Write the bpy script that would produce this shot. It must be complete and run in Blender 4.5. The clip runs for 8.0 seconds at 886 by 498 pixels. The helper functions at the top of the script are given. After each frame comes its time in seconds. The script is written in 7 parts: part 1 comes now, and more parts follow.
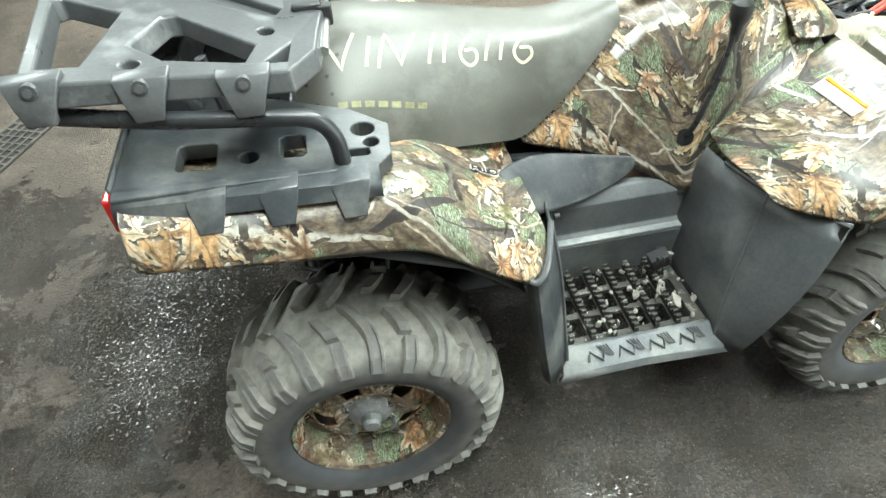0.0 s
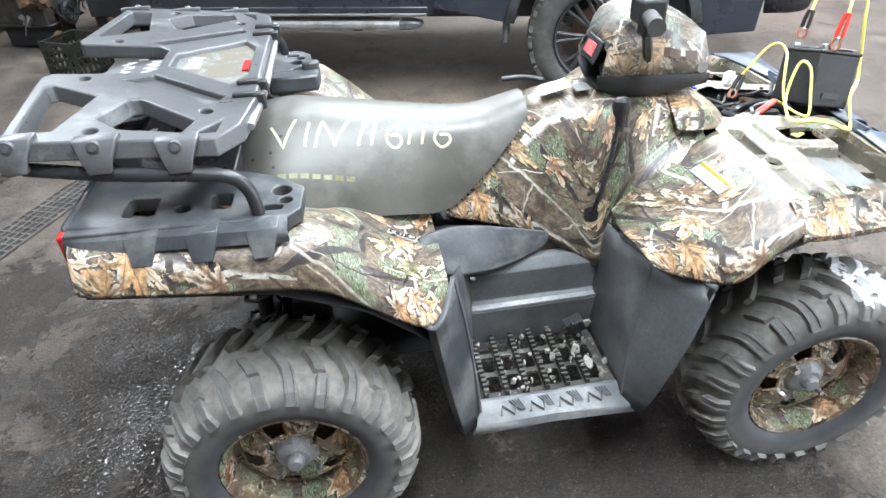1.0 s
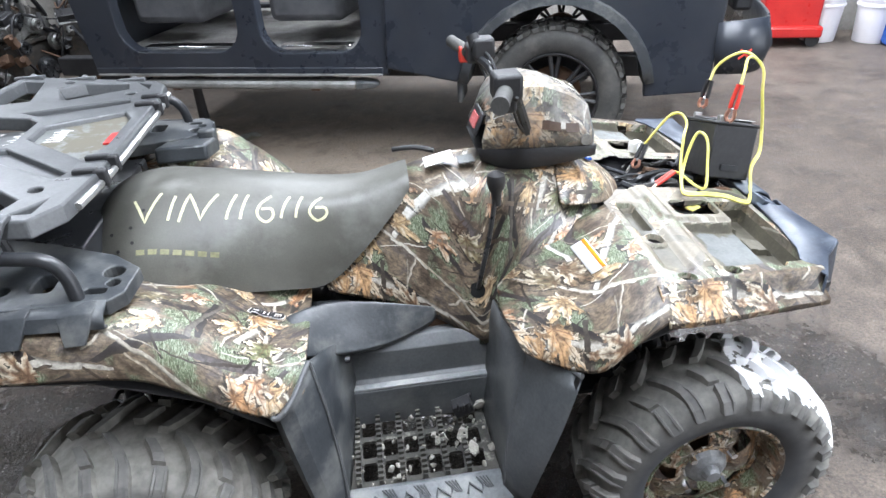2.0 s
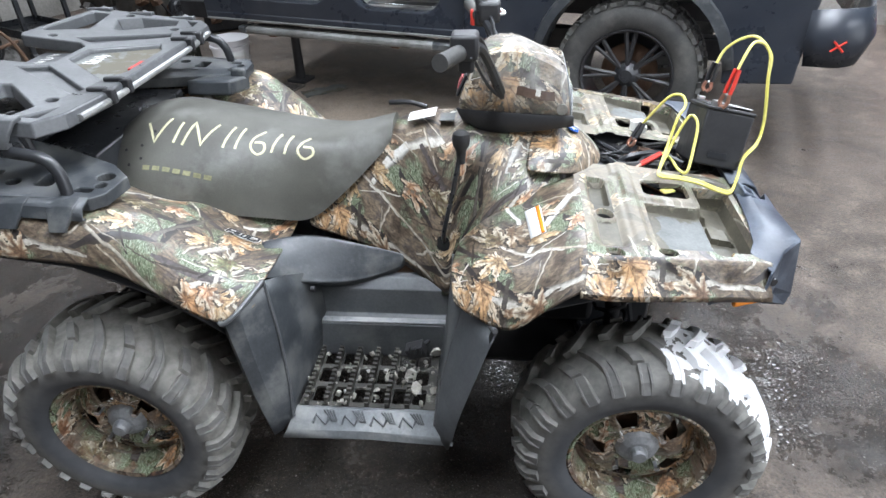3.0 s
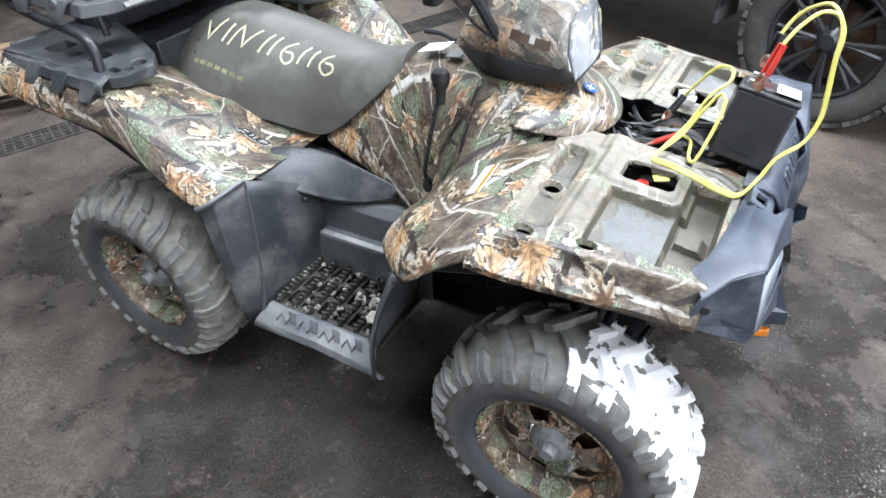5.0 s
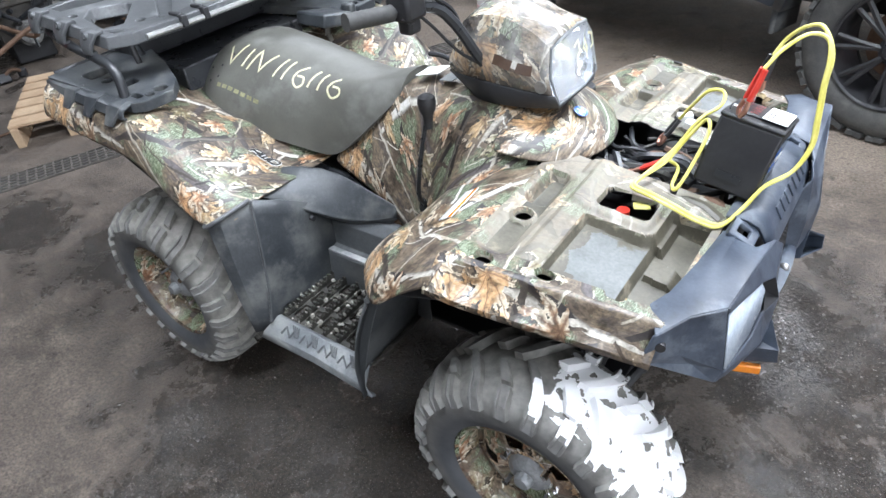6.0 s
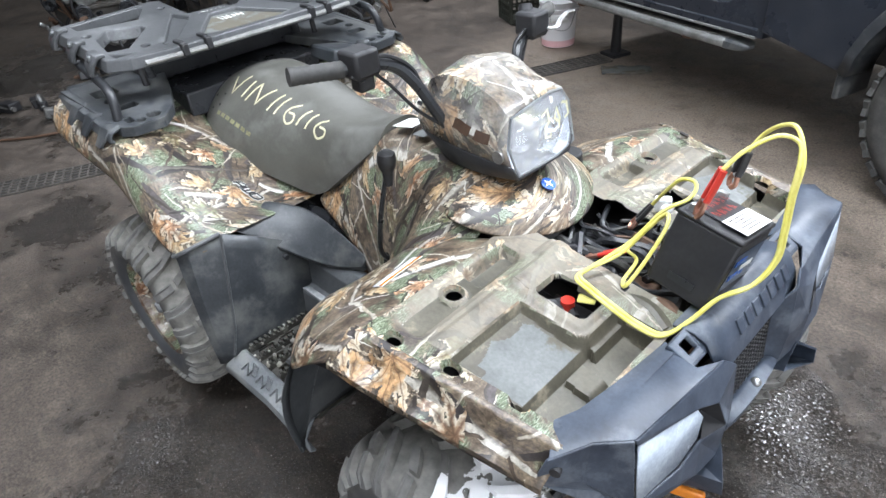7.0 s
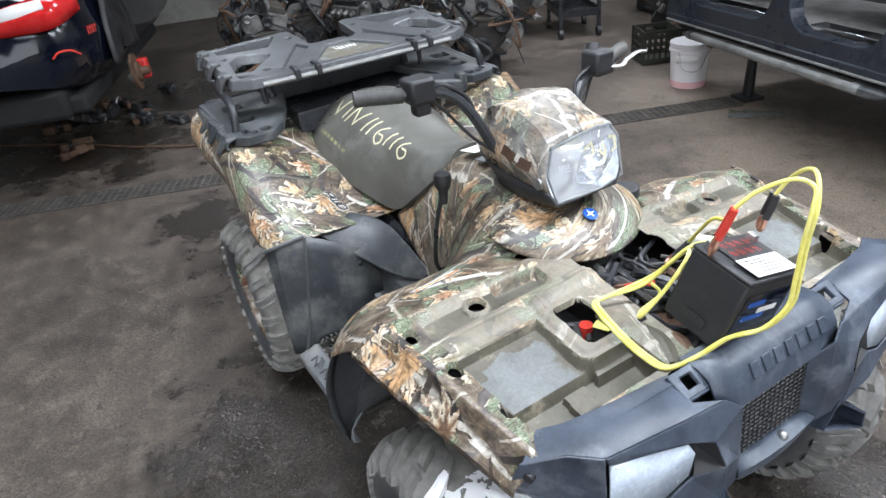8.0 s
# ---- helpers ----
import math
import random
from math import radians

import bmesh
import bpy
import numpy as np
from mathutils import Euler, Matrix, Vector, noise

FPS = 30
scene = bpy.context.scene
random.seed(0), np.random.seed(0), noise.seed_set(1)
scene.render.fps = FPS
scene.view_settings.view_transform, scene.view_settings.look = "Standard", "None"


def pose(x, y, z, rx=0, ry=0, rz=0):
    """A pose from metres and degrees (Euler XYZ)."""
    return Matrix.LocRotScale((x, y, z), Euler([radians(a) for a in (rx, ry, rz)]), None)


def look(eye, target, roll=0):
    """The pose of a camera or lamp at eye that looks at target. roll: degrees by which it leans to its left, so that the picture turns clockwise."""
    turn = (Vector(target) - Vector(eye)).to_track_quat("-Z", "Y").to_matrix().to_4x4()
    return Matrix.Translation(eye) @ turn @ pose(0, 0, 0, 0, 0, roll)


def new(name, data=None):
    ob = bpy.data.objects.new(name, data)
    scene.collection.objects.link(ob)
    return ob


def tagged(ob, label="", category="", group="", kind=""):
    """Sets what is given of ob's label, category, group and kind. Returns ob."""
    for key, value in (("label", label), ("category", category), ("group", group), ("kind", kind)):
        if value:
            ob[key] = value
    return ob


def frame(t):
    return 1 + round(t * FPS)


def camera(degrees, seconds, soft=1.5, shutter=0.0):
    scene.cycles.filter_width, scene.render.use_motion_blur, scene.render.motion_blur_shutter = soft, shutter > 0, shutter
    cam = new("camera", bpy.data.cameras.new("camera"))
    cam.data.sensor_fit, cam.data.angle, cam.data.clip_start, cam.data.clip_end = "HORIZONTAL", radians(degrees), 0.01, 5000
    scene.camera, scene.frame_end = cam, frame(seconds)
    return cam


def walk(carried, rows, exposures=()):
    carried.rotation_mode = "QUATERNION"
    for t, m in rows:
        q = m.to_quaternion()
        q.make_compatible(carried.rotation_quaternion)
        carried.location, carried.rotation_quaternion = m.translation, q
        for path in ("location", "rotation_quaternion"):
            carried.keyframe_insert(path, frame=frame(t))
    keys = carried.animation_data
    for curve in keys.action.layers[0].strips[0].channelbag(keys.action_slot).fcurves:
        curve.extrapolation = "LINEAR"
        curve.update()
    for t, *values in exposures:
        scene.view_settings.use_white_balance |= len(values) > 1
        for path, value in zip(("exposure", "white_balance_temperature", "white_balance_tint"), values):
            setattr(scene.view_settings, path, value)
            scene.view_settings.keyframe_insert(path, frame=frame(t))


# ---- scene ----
cam = camera(70.5, 8.0)
PATH = [
    (0, (-0.584, -1.304, 1.56), (-0.36, 0.086, 0.14), -3.3),
    (0.5, (-0.466, -1.453, 1.589), (-0.362, 0.037, 0.259), -3.6),
    (1, (-0.378, -1.556, 1.585), (-0.186, 0.064, 0.427), -3.3),
    (1.5, (-0.236, -1.523, 1.59), (0.016, 0.161, 0.541), -3.7),
    (1.7, (-0.156, -1.502, 1.592), (0.086, 0.2, 0.569), -3.6),
    (2.8, (0.258, -1.585, 1.582), (0.156, 0.092, 0.497), -2.2),
    (3, (0.325, -1.614, 1.578), (0.154, 0.052, 0.485), -1.9),
    (3.5, (0.437, -1.581, 1.558), (0.09, 0.025, 0.418), -6.9),
    (4, (0.566, -1.461, 1.553), (0.131, 0.069, 0.34), -4.1),
    (4.5, (0.708, -1.411, 1.553), (0.13, 0.043, 0.308), -4.5),
    (4.7, (0.803, -1.395, 1.549), (0.12, 0.013, 0.304), -3.4),
    (5.8, (1.095, -1.312, 1.576), (0.09, -0.076, 0.367), -7.1),
    (6, (1.11, -1.252, 1.572), (0.077, -0.031, 0.371), -7.3),
    (6.5, (1.161, -1.086, 1.587), (0.055, 0.1, 0.418), -6.0),
    (7, (1.243, -0.971, 1.593), (0.02, 0.127, 0.454), -5.4),
    (7.5, (1.372, -0.897, 1.596), (-0.023, 0.025, 0.499), -5.4),
    (8, (1.447, -0.881, 1.598), (-0.071, -0.065, 0.582), -6.9),
]
EXPOSURE = [(0.0, 0.77, 7050, -3), (0.5, 0.84, 6650, 6), (1.0, 0.84, 6500, 10), (1.5, 0.66, 6450, 13), (3.0, 0.17, 6450, 12), (4.5, 0.22, 6400, 12), (6.5, 0.25, 6400, 12), (7.0, 0.04, 6500, 12), (7.5, -0.02, 6500, 12), (8.0, -0.04, 6500, 12)]
walk(cam, [(t, look(eye, target, roll)) for t, eye, target, roll in PATH], EXPOSURE)

# ---- world and light ----
world = bpy.data.worlds.new("world")
scene.world = world
world.use_nodes = True
wn = world.node_tree.nodes
sky = wn.new("ShaderNodeTexSky")
sky.sky_type, sky.sun_disc = "NISHITA", False
sky.sun_elevation, sky.sun_rotation = radians(35), radians(60)
world.node_tree.links.new(sky.outputs[0], wn["Background"].inputs[0])
wn["Background"].inputs[1].default_value = 0.08

SHOP = Matrix.Rotation(radians(-18.3), 4, "Z")


def shop(u, v, z=0.0):
    """A place in the shop's own axes: u along the truck, v away from the first camera."""
    return SHOP @ Vector((u, v, z))


def strip_light(u, v, z, length, watts, turn=0):
    lamp = bpy.data.lights.new("strip_light", "AREA")
    lamp.shape, lamp.size, lamp.size_y = "RECTANGLE", length, 0.6
    lamp.energy, lamp.color = watts, (0.84, 0.915, 1.0)
    ob = new("lamp", lamp)
    ob.matrix_world = SHOP @ pose(u, v, z, 0, 0, turn)
    return ob


LAMPS = [(-4.1, 2.5, 130), (-4.5, -1.6, 70), (0.9, 1.3, 180), (-1.0, 4.5, 230), (2.0, 4.4, 250), (0.3, -1.1, 150), (4.0, -0.4, 150)]
for u, v, watts in LAMPS:
    strip_light(u, v, 4.02, 2.4, watts, 90)


# daylight from the open shop door in front of the machine
door_light = bpy.data.lights.new("door_daylight", "AREA")
door_light.shape, door_light.size, door_light.size_y = "RECTANGLE", 4.6, 3.2
door_light.energy, door_light.color = 170, (0.86, 0.93, 1.0)
new("lamp", door_light).matrix_world = SHOP @ look((6.4, -1.2, 1.9), (0, -1.2, 0.9))


# ---- materials ----
def material(name):
    m = bpy.data.materials.new(name)
    m.use_nodes = True
    return m, m.node_tree.nodes, m.node_tree.links, m.node_tree.nodes["Principled BSDF"]


def coords(n, l, space="Object", scale=(1, 1, 1)):
    tc, mp = n.new("ShaderNodeTexCoord"), n.new("ShaderNodeMapping")
    mp.inputs["Scale"].default_value = scale
    l.new(tc.outputs[space], mp.inputs[0])
    return mp.outputs[0]


def noise_at(n, l, vec, scale, detail=5, rough=0.6, distort=0.0):
    t = n.new("ShaderNodeTexNoise")
    t.inputs["Scale"].default_value, t.inputs["Detail"].default_value = scale, detail
    t.inputs["Roughness"].default_value, t.inputs["Distortion"].default_value = rough, distort
    l.new(vec, t.inputs["Vector"])
    return t.outputs["Fac"]


def ramp(n, l, fac, stops, mode="LINEAR"):
    r = n.new("ShaderNodeValToRGB")
    r.color_ramp.interpolation = mode
    while len(r.color_ramp.elements) < len(stops):
        r.color_ramp.elements.new(0.5)
    for e, (p, c) in zip(r.color_ramp.elements, stops):
        e.position = p
        e.color = (*c, 1) if isinstance(c, tuple) else (c, c, c, 1)
    l.new(fac, r.inputs[0])
    return r.outputs[0]


def mix(n, l, fac, a, b, mode="MIX"):
    m = n.new("ShaderNodeMix")
    m.data_type, m.blend_type = "RGBA", mode
    for i, val in ((0, fac), (6, a), (7, b)):
        sock = m.inputs[i]
        if isinstance(val, (int, float)):
            sock.default_value = val if i == 0 else (val, val, val, 1)
        elif isinstance(val, tuple):
            sock.default_value = (*val, 1)
        else:
            l.new(val, sock)
    return m.outputs[2]


def calc(n, l, op, a, b=None, c=None):
    m = n.new("ShaderNodeMath")
    m.operation = op
    for sock, val in zip(m.inputs, (a, b, c)):
        if isinstance(val, (int, float)):
            sock.default_value = val
        elif val is not None:
            l.new(val, sock)
    return m.outputs[0]


def bump(n, l, bsdf, height, strength=0.3, dist=0.002):
    b = n.new("ShaderNodeBump")
    b.inputs["Strength"].default_value, b.inputs["Distance"].default_value = strength, dist
    l.new(height, b.inputs["Height"])
    l.new(b.outputs[0], bsdf.inputs["Normal"])


def surf(name, a, b, scale=8.0, rough=(0.4, 0.6), metal=0.0, grit=0.25, dist=0.001, dirt=None, dirt_at=(0.5, 0.7), dirt_scale=3.0, fine=140.0):
    """A worn surface: two tones in broad patches, fine grain, and dirt in blotches."""
    m, n, l, p = material(name)
    v = coords(n, l)
    big, small = noise_at(n, l, v, scale), noise_at(n, l, v, fine, 3)
    col = ramp(n, l, big, [(0.3, a), (0.7, b)])
    col = mix(n, l, 0.35, col, ramp(n, l, small, [(0.3, 0.35), (0.7, 0.75)]), "OVERLAY")
    r = ramp(n, l, noise_at(n, l, v, scale * 2.3), [(0.3, rough[0]), (0.7, rough[1])])
    if dirt:
        spot = ramp(n, l, noise_at(n, l, v, dirt_scale, 8, 0.68), [(dirt_at[0], 0.0), (dirt_at[1], 1.0)])
        col = mix(n, l, spot, col, dirt)
        r = mix(n, l, spot, r, 0.85)
    l.new(col, p.inputs["Base Color"])
    l.new(r, p.inputs["Roughness"])
    p.inputs["Metallic"].default_value = metal
    if grit:
        bump(n, l, p, small, grit, dist)
    return m


def strewn(n, l, uv, cell, seed):
    """Random places over the surface: offset from the nearest, turned at random, and three random values."""
    off = n.new("ShaderNodeMapping")
    off.inputs["Location"].default_value = (seed * 3.7, seed * 1.9, 0)
    off.inputs["Scale"].default_value = (1 / cell,) * 3
    l.new(uv, off.inputs[0])
    vo = n.new("ShaderNodeTexVoronoi")
    vo.voronoi_dimensions = "2D"
    vo.inputs["Scale"].default_value, vo.inputs["Randomness"].default_value = 1.0, 0.9
    l.new(off.outputs[0], vo.inputs["Vector"])
    sub = n.new("ShaderNodeVectorMath")
    sub.operation = "SUBTRACT"
    l.new(off.outputs[0], sub.inputs[0])
    l.new(vo.outputs["Position"], sub.inputs[1])
    rnd = n.new("ShaderNodeSeparateColor")
    l.new(vo.outputs["Color"], rnd.inputs[0])
    rot = n.new("ShaderNodeVectorRotate")
    rot.rotation_type = "Z_AXIS"
    l.new(sub.outputs[0], rot.inputs["Vector"])
    l.new(calc(n, l, "MULTIPLY", rnd.outputs[0], 6.283), rot.inputs["Angle"])
    xyz = n.new("ShaderNodeSeparateXYZ")
    l.new(rot.outputs[0], xyz.inputs[0])
    return xyz.outputs[0], xyz.outputs[1], rnd


def stick_layer(n, l, uv, cell, seed, keep, width):
    """Long tapered branches: the mask, a random value and the place across."""
    x, y, rnd = strewn(n, l, uv, cell, seed)
    half = calc(n, l, "MULTIPLY", calc(n, l, "SUBTRACT", 1.0, calc(n, l, "MULTIPLY", x, x)), width)
    inside = calc(n, l, "LESS_THAN", calc(n, l, "ABSOLUTE", y), half)
    return calc(n, l, "MULTIPLY", inside, calc(n, l, "LESS_THAN", rnd.outputs[1], keep)), rnd.outputs[2], calc(n, l, "DIVIDE", y, width)


def leaf_layer(n, l, uv, cell, seed, keep, size, points, shift=(0.0, 0.0)):
    """Leaves with pointed lobes: the mask, a random value, the share of the way to the edge, and the veins."""
    if shift != (0.0, 0.0):
        mp = n.new("ShaderNodeMapping")
        mp.inputs["Location"].default_value = (*shift, 0)
        l.new(uv, mp.inputs[0])
        uv = mp.outputs[0]
    x, y, rnd = strewn(n, l, uv, cell, seed)
    x = calc(n, l, "MULTIPLY", calc(n, l, "ADD", x, size * 0.45), 0.72)
    turn = calc(n, l, "ARCTAN2", y, x)
    r = calc(n, l, "SQRT", calc(n, l, "ADD", calc(n, l, "MULTIPLY", x, x), calc(n, l, "MULTIPLY", y, y)))
    saw = calc(n, l, "PINGPONG", calc(n, l, "MULTIPLY", turn, points / 6.283), 0.5)
    lobe = calc(n, l, "SUBTRACT", 1.0, calc(n, l, "MULTIPLY", saw, 1.2))
    front = calc(n, l, "MULTIPLY_ADD", calc(n, l, "COSINE", turn), 0.45, 0.6)
    edge = calc(n, l, "MULTIPLY", calc(n, l, "MULTIPLY", lobe, front), size)
    edge = calc(n, l, "MULTIPLY", edge, calc(n, l, "MULTIPLY_ADD", noise_at(n, l, uv, 62, 4, 0.7), 2.3, -0.15))
    share = calc(n, l, "DIVIDE", r, edge)
    inside = calc(n, l, "MULTIPLY", calc(n, l, "LESS_THAN", r, edge), calc(n, l, "LESS_THAN", rnd.outputs[1], keep))
    vein = calc(n, l, "LESS_THAN", calc(n, l, "MULTIPLY", saw, r), 0.013)
    return inside, rnd.outputs[2], share, vein


def camo(name, dust=0.0, rough=(0.3, 0.5), rust=False, scale=1.0, dust_and_sheen=(0.3, 0.27, 0.21), value=1.0):
    """Printed woodland camouflage: bark ground, twigs, pine needles, bleached branches and autumn leaves."""
    m, n, l, p = material(name)
    base = coords(n, l, "UV", (1 / scale,) * 3)
    warp = n.new("ShaderNodeTexNoise")
    warp.inputs["Scale"].default_value, warp.inputs["Detail"].default_value = 20, 4
    l.new(base, warp.inputs["Vector"])
    shift = n.new("ShaderNodeVectorMath")
    shift.operation = "MULTIPLY_ADD"
    shift.inputs[1].default_value = (0.026,) * 3
    l.new(warp.outputs["Color"], shift.inputs[0])
    l.new(base, shift.inputs[2])
    uv = shift.outputs[0]
    tone = noise_at(n, l, uv, 60, 6, 0.65)
    ground = ramp(n, l, noise_at(n, l, uv, 9.0, 6, 0.65, 0.6), [(0.3, (0.03, 0.021, 0.016)), (0.42, (0.105, 0.072, 0.046)), (0.52, (0.2, 0.145, 0.09)), (0.6, (0.1, 0.08, 0.07)), (0.72, (0.27, 0.22, 0.155))])
    ground = mix(n, l, 0.6, ground, ramp(n, l, tone, [(0.32, 0.12), (0.68, 0.86)]), "OVERLAY")
    ground = mix(n, l, 0.5, ground, ramp(n, l, noise_at(n, l, coords(n, l, "UV", (90, 170, 1)), 1.0, 4, 0.7), [(0.36, 0.1), (0.64, 0.9)]), "OVERLAY")
    grass_lines = noise_at(n, l, coords(n, l, "UV", (330, 55, 1)), 1.0, 2, 0.5, 2.4)
    grass_area = ramp(n, l, noise_at(n, l, base, 6.5, 5), [(0.5, 0.0), (0.56, 1.0)])
    grass = ramp(n, l, grass_lines, [(0.34, (0.045, 0.055, 0.028)), (0.5, (0.12, 0.17, 0.075)), (0.62, (0.4, 0.47, 0.33))])
    col = mix(n, l, calc(n, l, "MULTIPLY", grass_area, 0.9), ground, grass)
    for cell, seed, keep, width, stops in (
        (0.19, 31.0, 0.6, 0.06, [(0.0, (0.34, 0.3, 0.24)), (0.5, (0.62, 0.58, 0.5)), (1.0, (0.74, 0.72, 0.66))]),
        (0.13, 4.0, 0.6, 0.085, [(0.0, (0.02, 0.015, 0.014)), (1.0, (0.1, 0.082, 0.08))]),
        (0.09, 41.0, 0.6, 0.04, [(0.0, (0.02, 0.015, 0.012)), (0.45, (0.09, 0.06, 0.04)), (0.6, (0.42, 0.35, 0.25)), (1.0, (0.62, 0.57, 0.47))]),
        (0.12, 55.0, 0.8, 0.013, [(0.0, (0.02, 0.014, 0.01)), (0.6, (0.06, 0.04, 0.03)), (0.7, (0.6, 0.54, 0.42)), (1.0, (0.75, 0.72, 0.64))]),
        (0.26, 5.0, 0.75, 0.024, [(0.0, (0.03, 0.02, 0.015)), (0.5, (0.5, 0.45, 0.36)), (1.0, (0.76, 0.74, 0.68))]),
    ):
        mask, rnd, across = stick_layer(n, l, uv, cell, seed, keep, width)
        tint = mix(n, l, 0.65, ramp(n, l, rnd, stops), ramp(n, l, noise_at(n, l, uv, 95, 4, 0.7), [(0.32, 0.14), (0.68, 0.86)]), "OVERLAY")
        tint = mix(n, l, ramp(n, l, across, [(0.2, 0.0), (0.8, 0.75)]), tint, (0.06, 0.045, 0.035))
        col = mix(n, l, mask, col, tint)
    for cell, seed, keep, size, points, stops in (
        (0.12, 12.0, 0.22, 0.6, 9, [(0.0, (0.17, 0.065, 0.025)), (0.4, (0.3, 0.14, 0.055)), (0.75, (0.19, 0.13, 0.07)), (1.0, (0.15, 0.17, 0.06))]),
        (0.118, 23.0, 0.3, 0.64, 9, [(0.0, (0.4, 0.11, 0.03)), (0.3, (0.5, 0.22, 0.06)), (0.65, (0.44, 0.27, 0.1)), (1.0, (0.55, 0.42, 0.22))]),
        (0.085, 7.0, 0.13, 0.62, 7, [(0.0, (0.36, 0.15, 0.05)), (0.5, (0.58, 0.42, 0.21)), (1.0, (0.42, 0.24, 0.08))]),
    ):
        under = leaf_layer(n, l, uv, cell, seed, keep, size * 1.12, points, (0.0035, 0.005))[0]
        col = mix(n, l, calc(n, l, "MULTIPLY", under, 0.8), col, (0.022, 0.015, 0.011))
        mask, rnd, share, vein = leaf_layer(n, l, uv, cell, seed, keep, size, points)
        tint = ramp(n, l, rnd, stops)
        tint = mix(n, l, 0.85, tint, ramp(n, l, noise_at(n, l, uv, 52, 5, 0.65), [(0.36, 0.06), (0.64, 0.9)]), "OVERLAY")
        pale = calc(n, l, "MULTIPLY", ramp(n, l, share, [(0.35, 0.0), (0.9, 1.0)]), ramp(n, l, noise_at(n, l, uv, 36, 3), [(0.44, 0.0), (0.54, 1.0)]))
        tint = mix(n, l, calc(n, l, "MULTIPLY", pale, 0.85), tint, (0.78, 0.68, 0.5))
        tint = mix(n, l, calc(n, l, "MULTIPLY", vein, 0.6), tint, (0.12, 0.045, 0.018))
        col = mix(n, l, mask, col, tint)
    obj = coords(n, l)
    if rust:
        spot = ramp(n, l, noise_at(n, l, obj, 16, 8, 0.7), [(0.48, 0.0), (0.6, 0.8)])
        col = mix(n, l, spot, col, ramp(n, l, noise_at(n, l, obj, 60), [(0.3, (0.045, 0.022, 0.013)), (0.7, (0.19, 0.085, 0.04))]))
    if dust:
        spot = ramp(n, l, noise_at(n, l, obj, 7, 8, 0.7), [(0.5 - dust * 0.25, 0.0), (0.62, 1.0)])
        col = mix(n, l, calc(n, l, "MULTIPLY", spot, dust * 0.82), col, dust_and_sheen)
    hs = n.new("ShaderNodeHueSaturation")
    hs.inputs["Saturation"].default_value, hs.inputs["Value"].default_value = 0.84, value * 0.78
    l.new(col, hs.inputs["Color"])
    l.new(hs.outputs[0], p.inputs["Base Color"])
    r = ramp(n, l, noise_at(n, l, obj, 14, 6), [(0.35, rough[0]), (0.65, rough[1])])
    l.new(r, p.inputs["Roughness"])
    bump(n, l, p, noise_at(n, l, obj, 220, 2), 0.08, 0.0006)
    return m


CAMO = camo("camo_print")
CAMO_DUSTY = camo("camo_print_dusty", 1.0, (0.4, 0.65), dust_and_sheen=(0.29, 0.26, 0.195))
# Pod print: whitish blotches in the colour stand for reflections on the clear film.
CAMO_FILM = camo("camo_print_with_film_sheen", 0.7, (0.08, 0.22), scale=1.1, dust_and_sheen=(0.56, 0.55, 0.52))
CAMO_RIM = camo("camo_steel_rusty", 0.25, (0.14, 0.4), rust=True, scale=1.0, value=1.4)
PLASTIC = surf("black_plastic_scuffed", (0.026, 0.03, 0.034), (0.062, 0.067, 0.073), 7, (0.28, 0.5), grit=0.3, dirt=(0.19, 0.19, 0.175), dirt_at=(0.48, 0.82), dirt_scale=7)
# Also colours the front leg guard, paler than PLASTIC for the light on it.
PLASTIC_MID = surf("grey_footwell_plastic", (0.055, 0.06, 0.064), (0.11, 0.115, 0.12), 6, (0.38, 0.6), grit=0.2, dirt=(0.2, 0.2, 0.19), dirt_at=(0.5, 0.85), dirt_scale=5)
STEP = surf("scuffed_step_plastic", (0.13, 0.14, 0.15), (0.24, 0.25, 0.255), 9, (0.35, 0.55), grit=0.3, dirt=(0.36, 0.36, 0.34), dirt_at=(0.5, 0.75), dirt_scale=9)
PLASTIC_GREY = surf("grey_rack_plastic", (0.058, 0.061, 0.064), (0.1, 0.103, 0.107), 5, (0.26, 0.42), grit=0.18, dirt=(0.32, 0.33, 0.33), dirt_at=(0.58, 0.85), dirt_scale=6)
FASCIA = surf("weathered_bumper_plastic", (0.02, 0.027, 0.042), (0.075, 0.092, 0.122), 9, (0.33, 0.5), grit=0.2, dirt=(0.27, 0.3, 0.34), dirt_at=(0.52, 0.85), dirt_scale=6)
BLACK = surf("matt_black_plastic", (0.012, 0.012, 0.014), (0.028, 0.028, 0.03), 9, (0.4, 0.6), grit=0.12)
RUBBER = surf("dusty_tyre_rubber", (0.03, 0.03, 0.03), (0.085, 0.083, 0.078), 5, (0.62, 0.85), grit=0.3, dirt=(0.15, 0.145, 0.13), dirt_at=(0.5, 0.8), dirt_scale=6)
VINYL = surf("olive_seat_vinyl", (0.07, 0.069, 0.06), (0.115, 0.113, 0.1), 5, (0.33, 0.5), grit=0.3, dist=0.0008, fine=420, dirt=(0.2, 0.2, 0.185), dirt_at=(0.5, 0.8), dirt_scale=6)
STEEL_BLACK = surf("black_painted_steel", (0.014, 0.015, 0.018), (0.035, 0.037, 0.04), 8, (0.22, 0.42), grit=0.08)
STEEL = surf("dull_steel", (0.35, 0.35, 0.35), (0.55, 0.55, 0.54), 12, (0.3, 0.5), 0.9, 0.2, dirt=(0.12, 0.09, 0.06), dirt_at=(0.55, 0.75), dirt_scale=9)
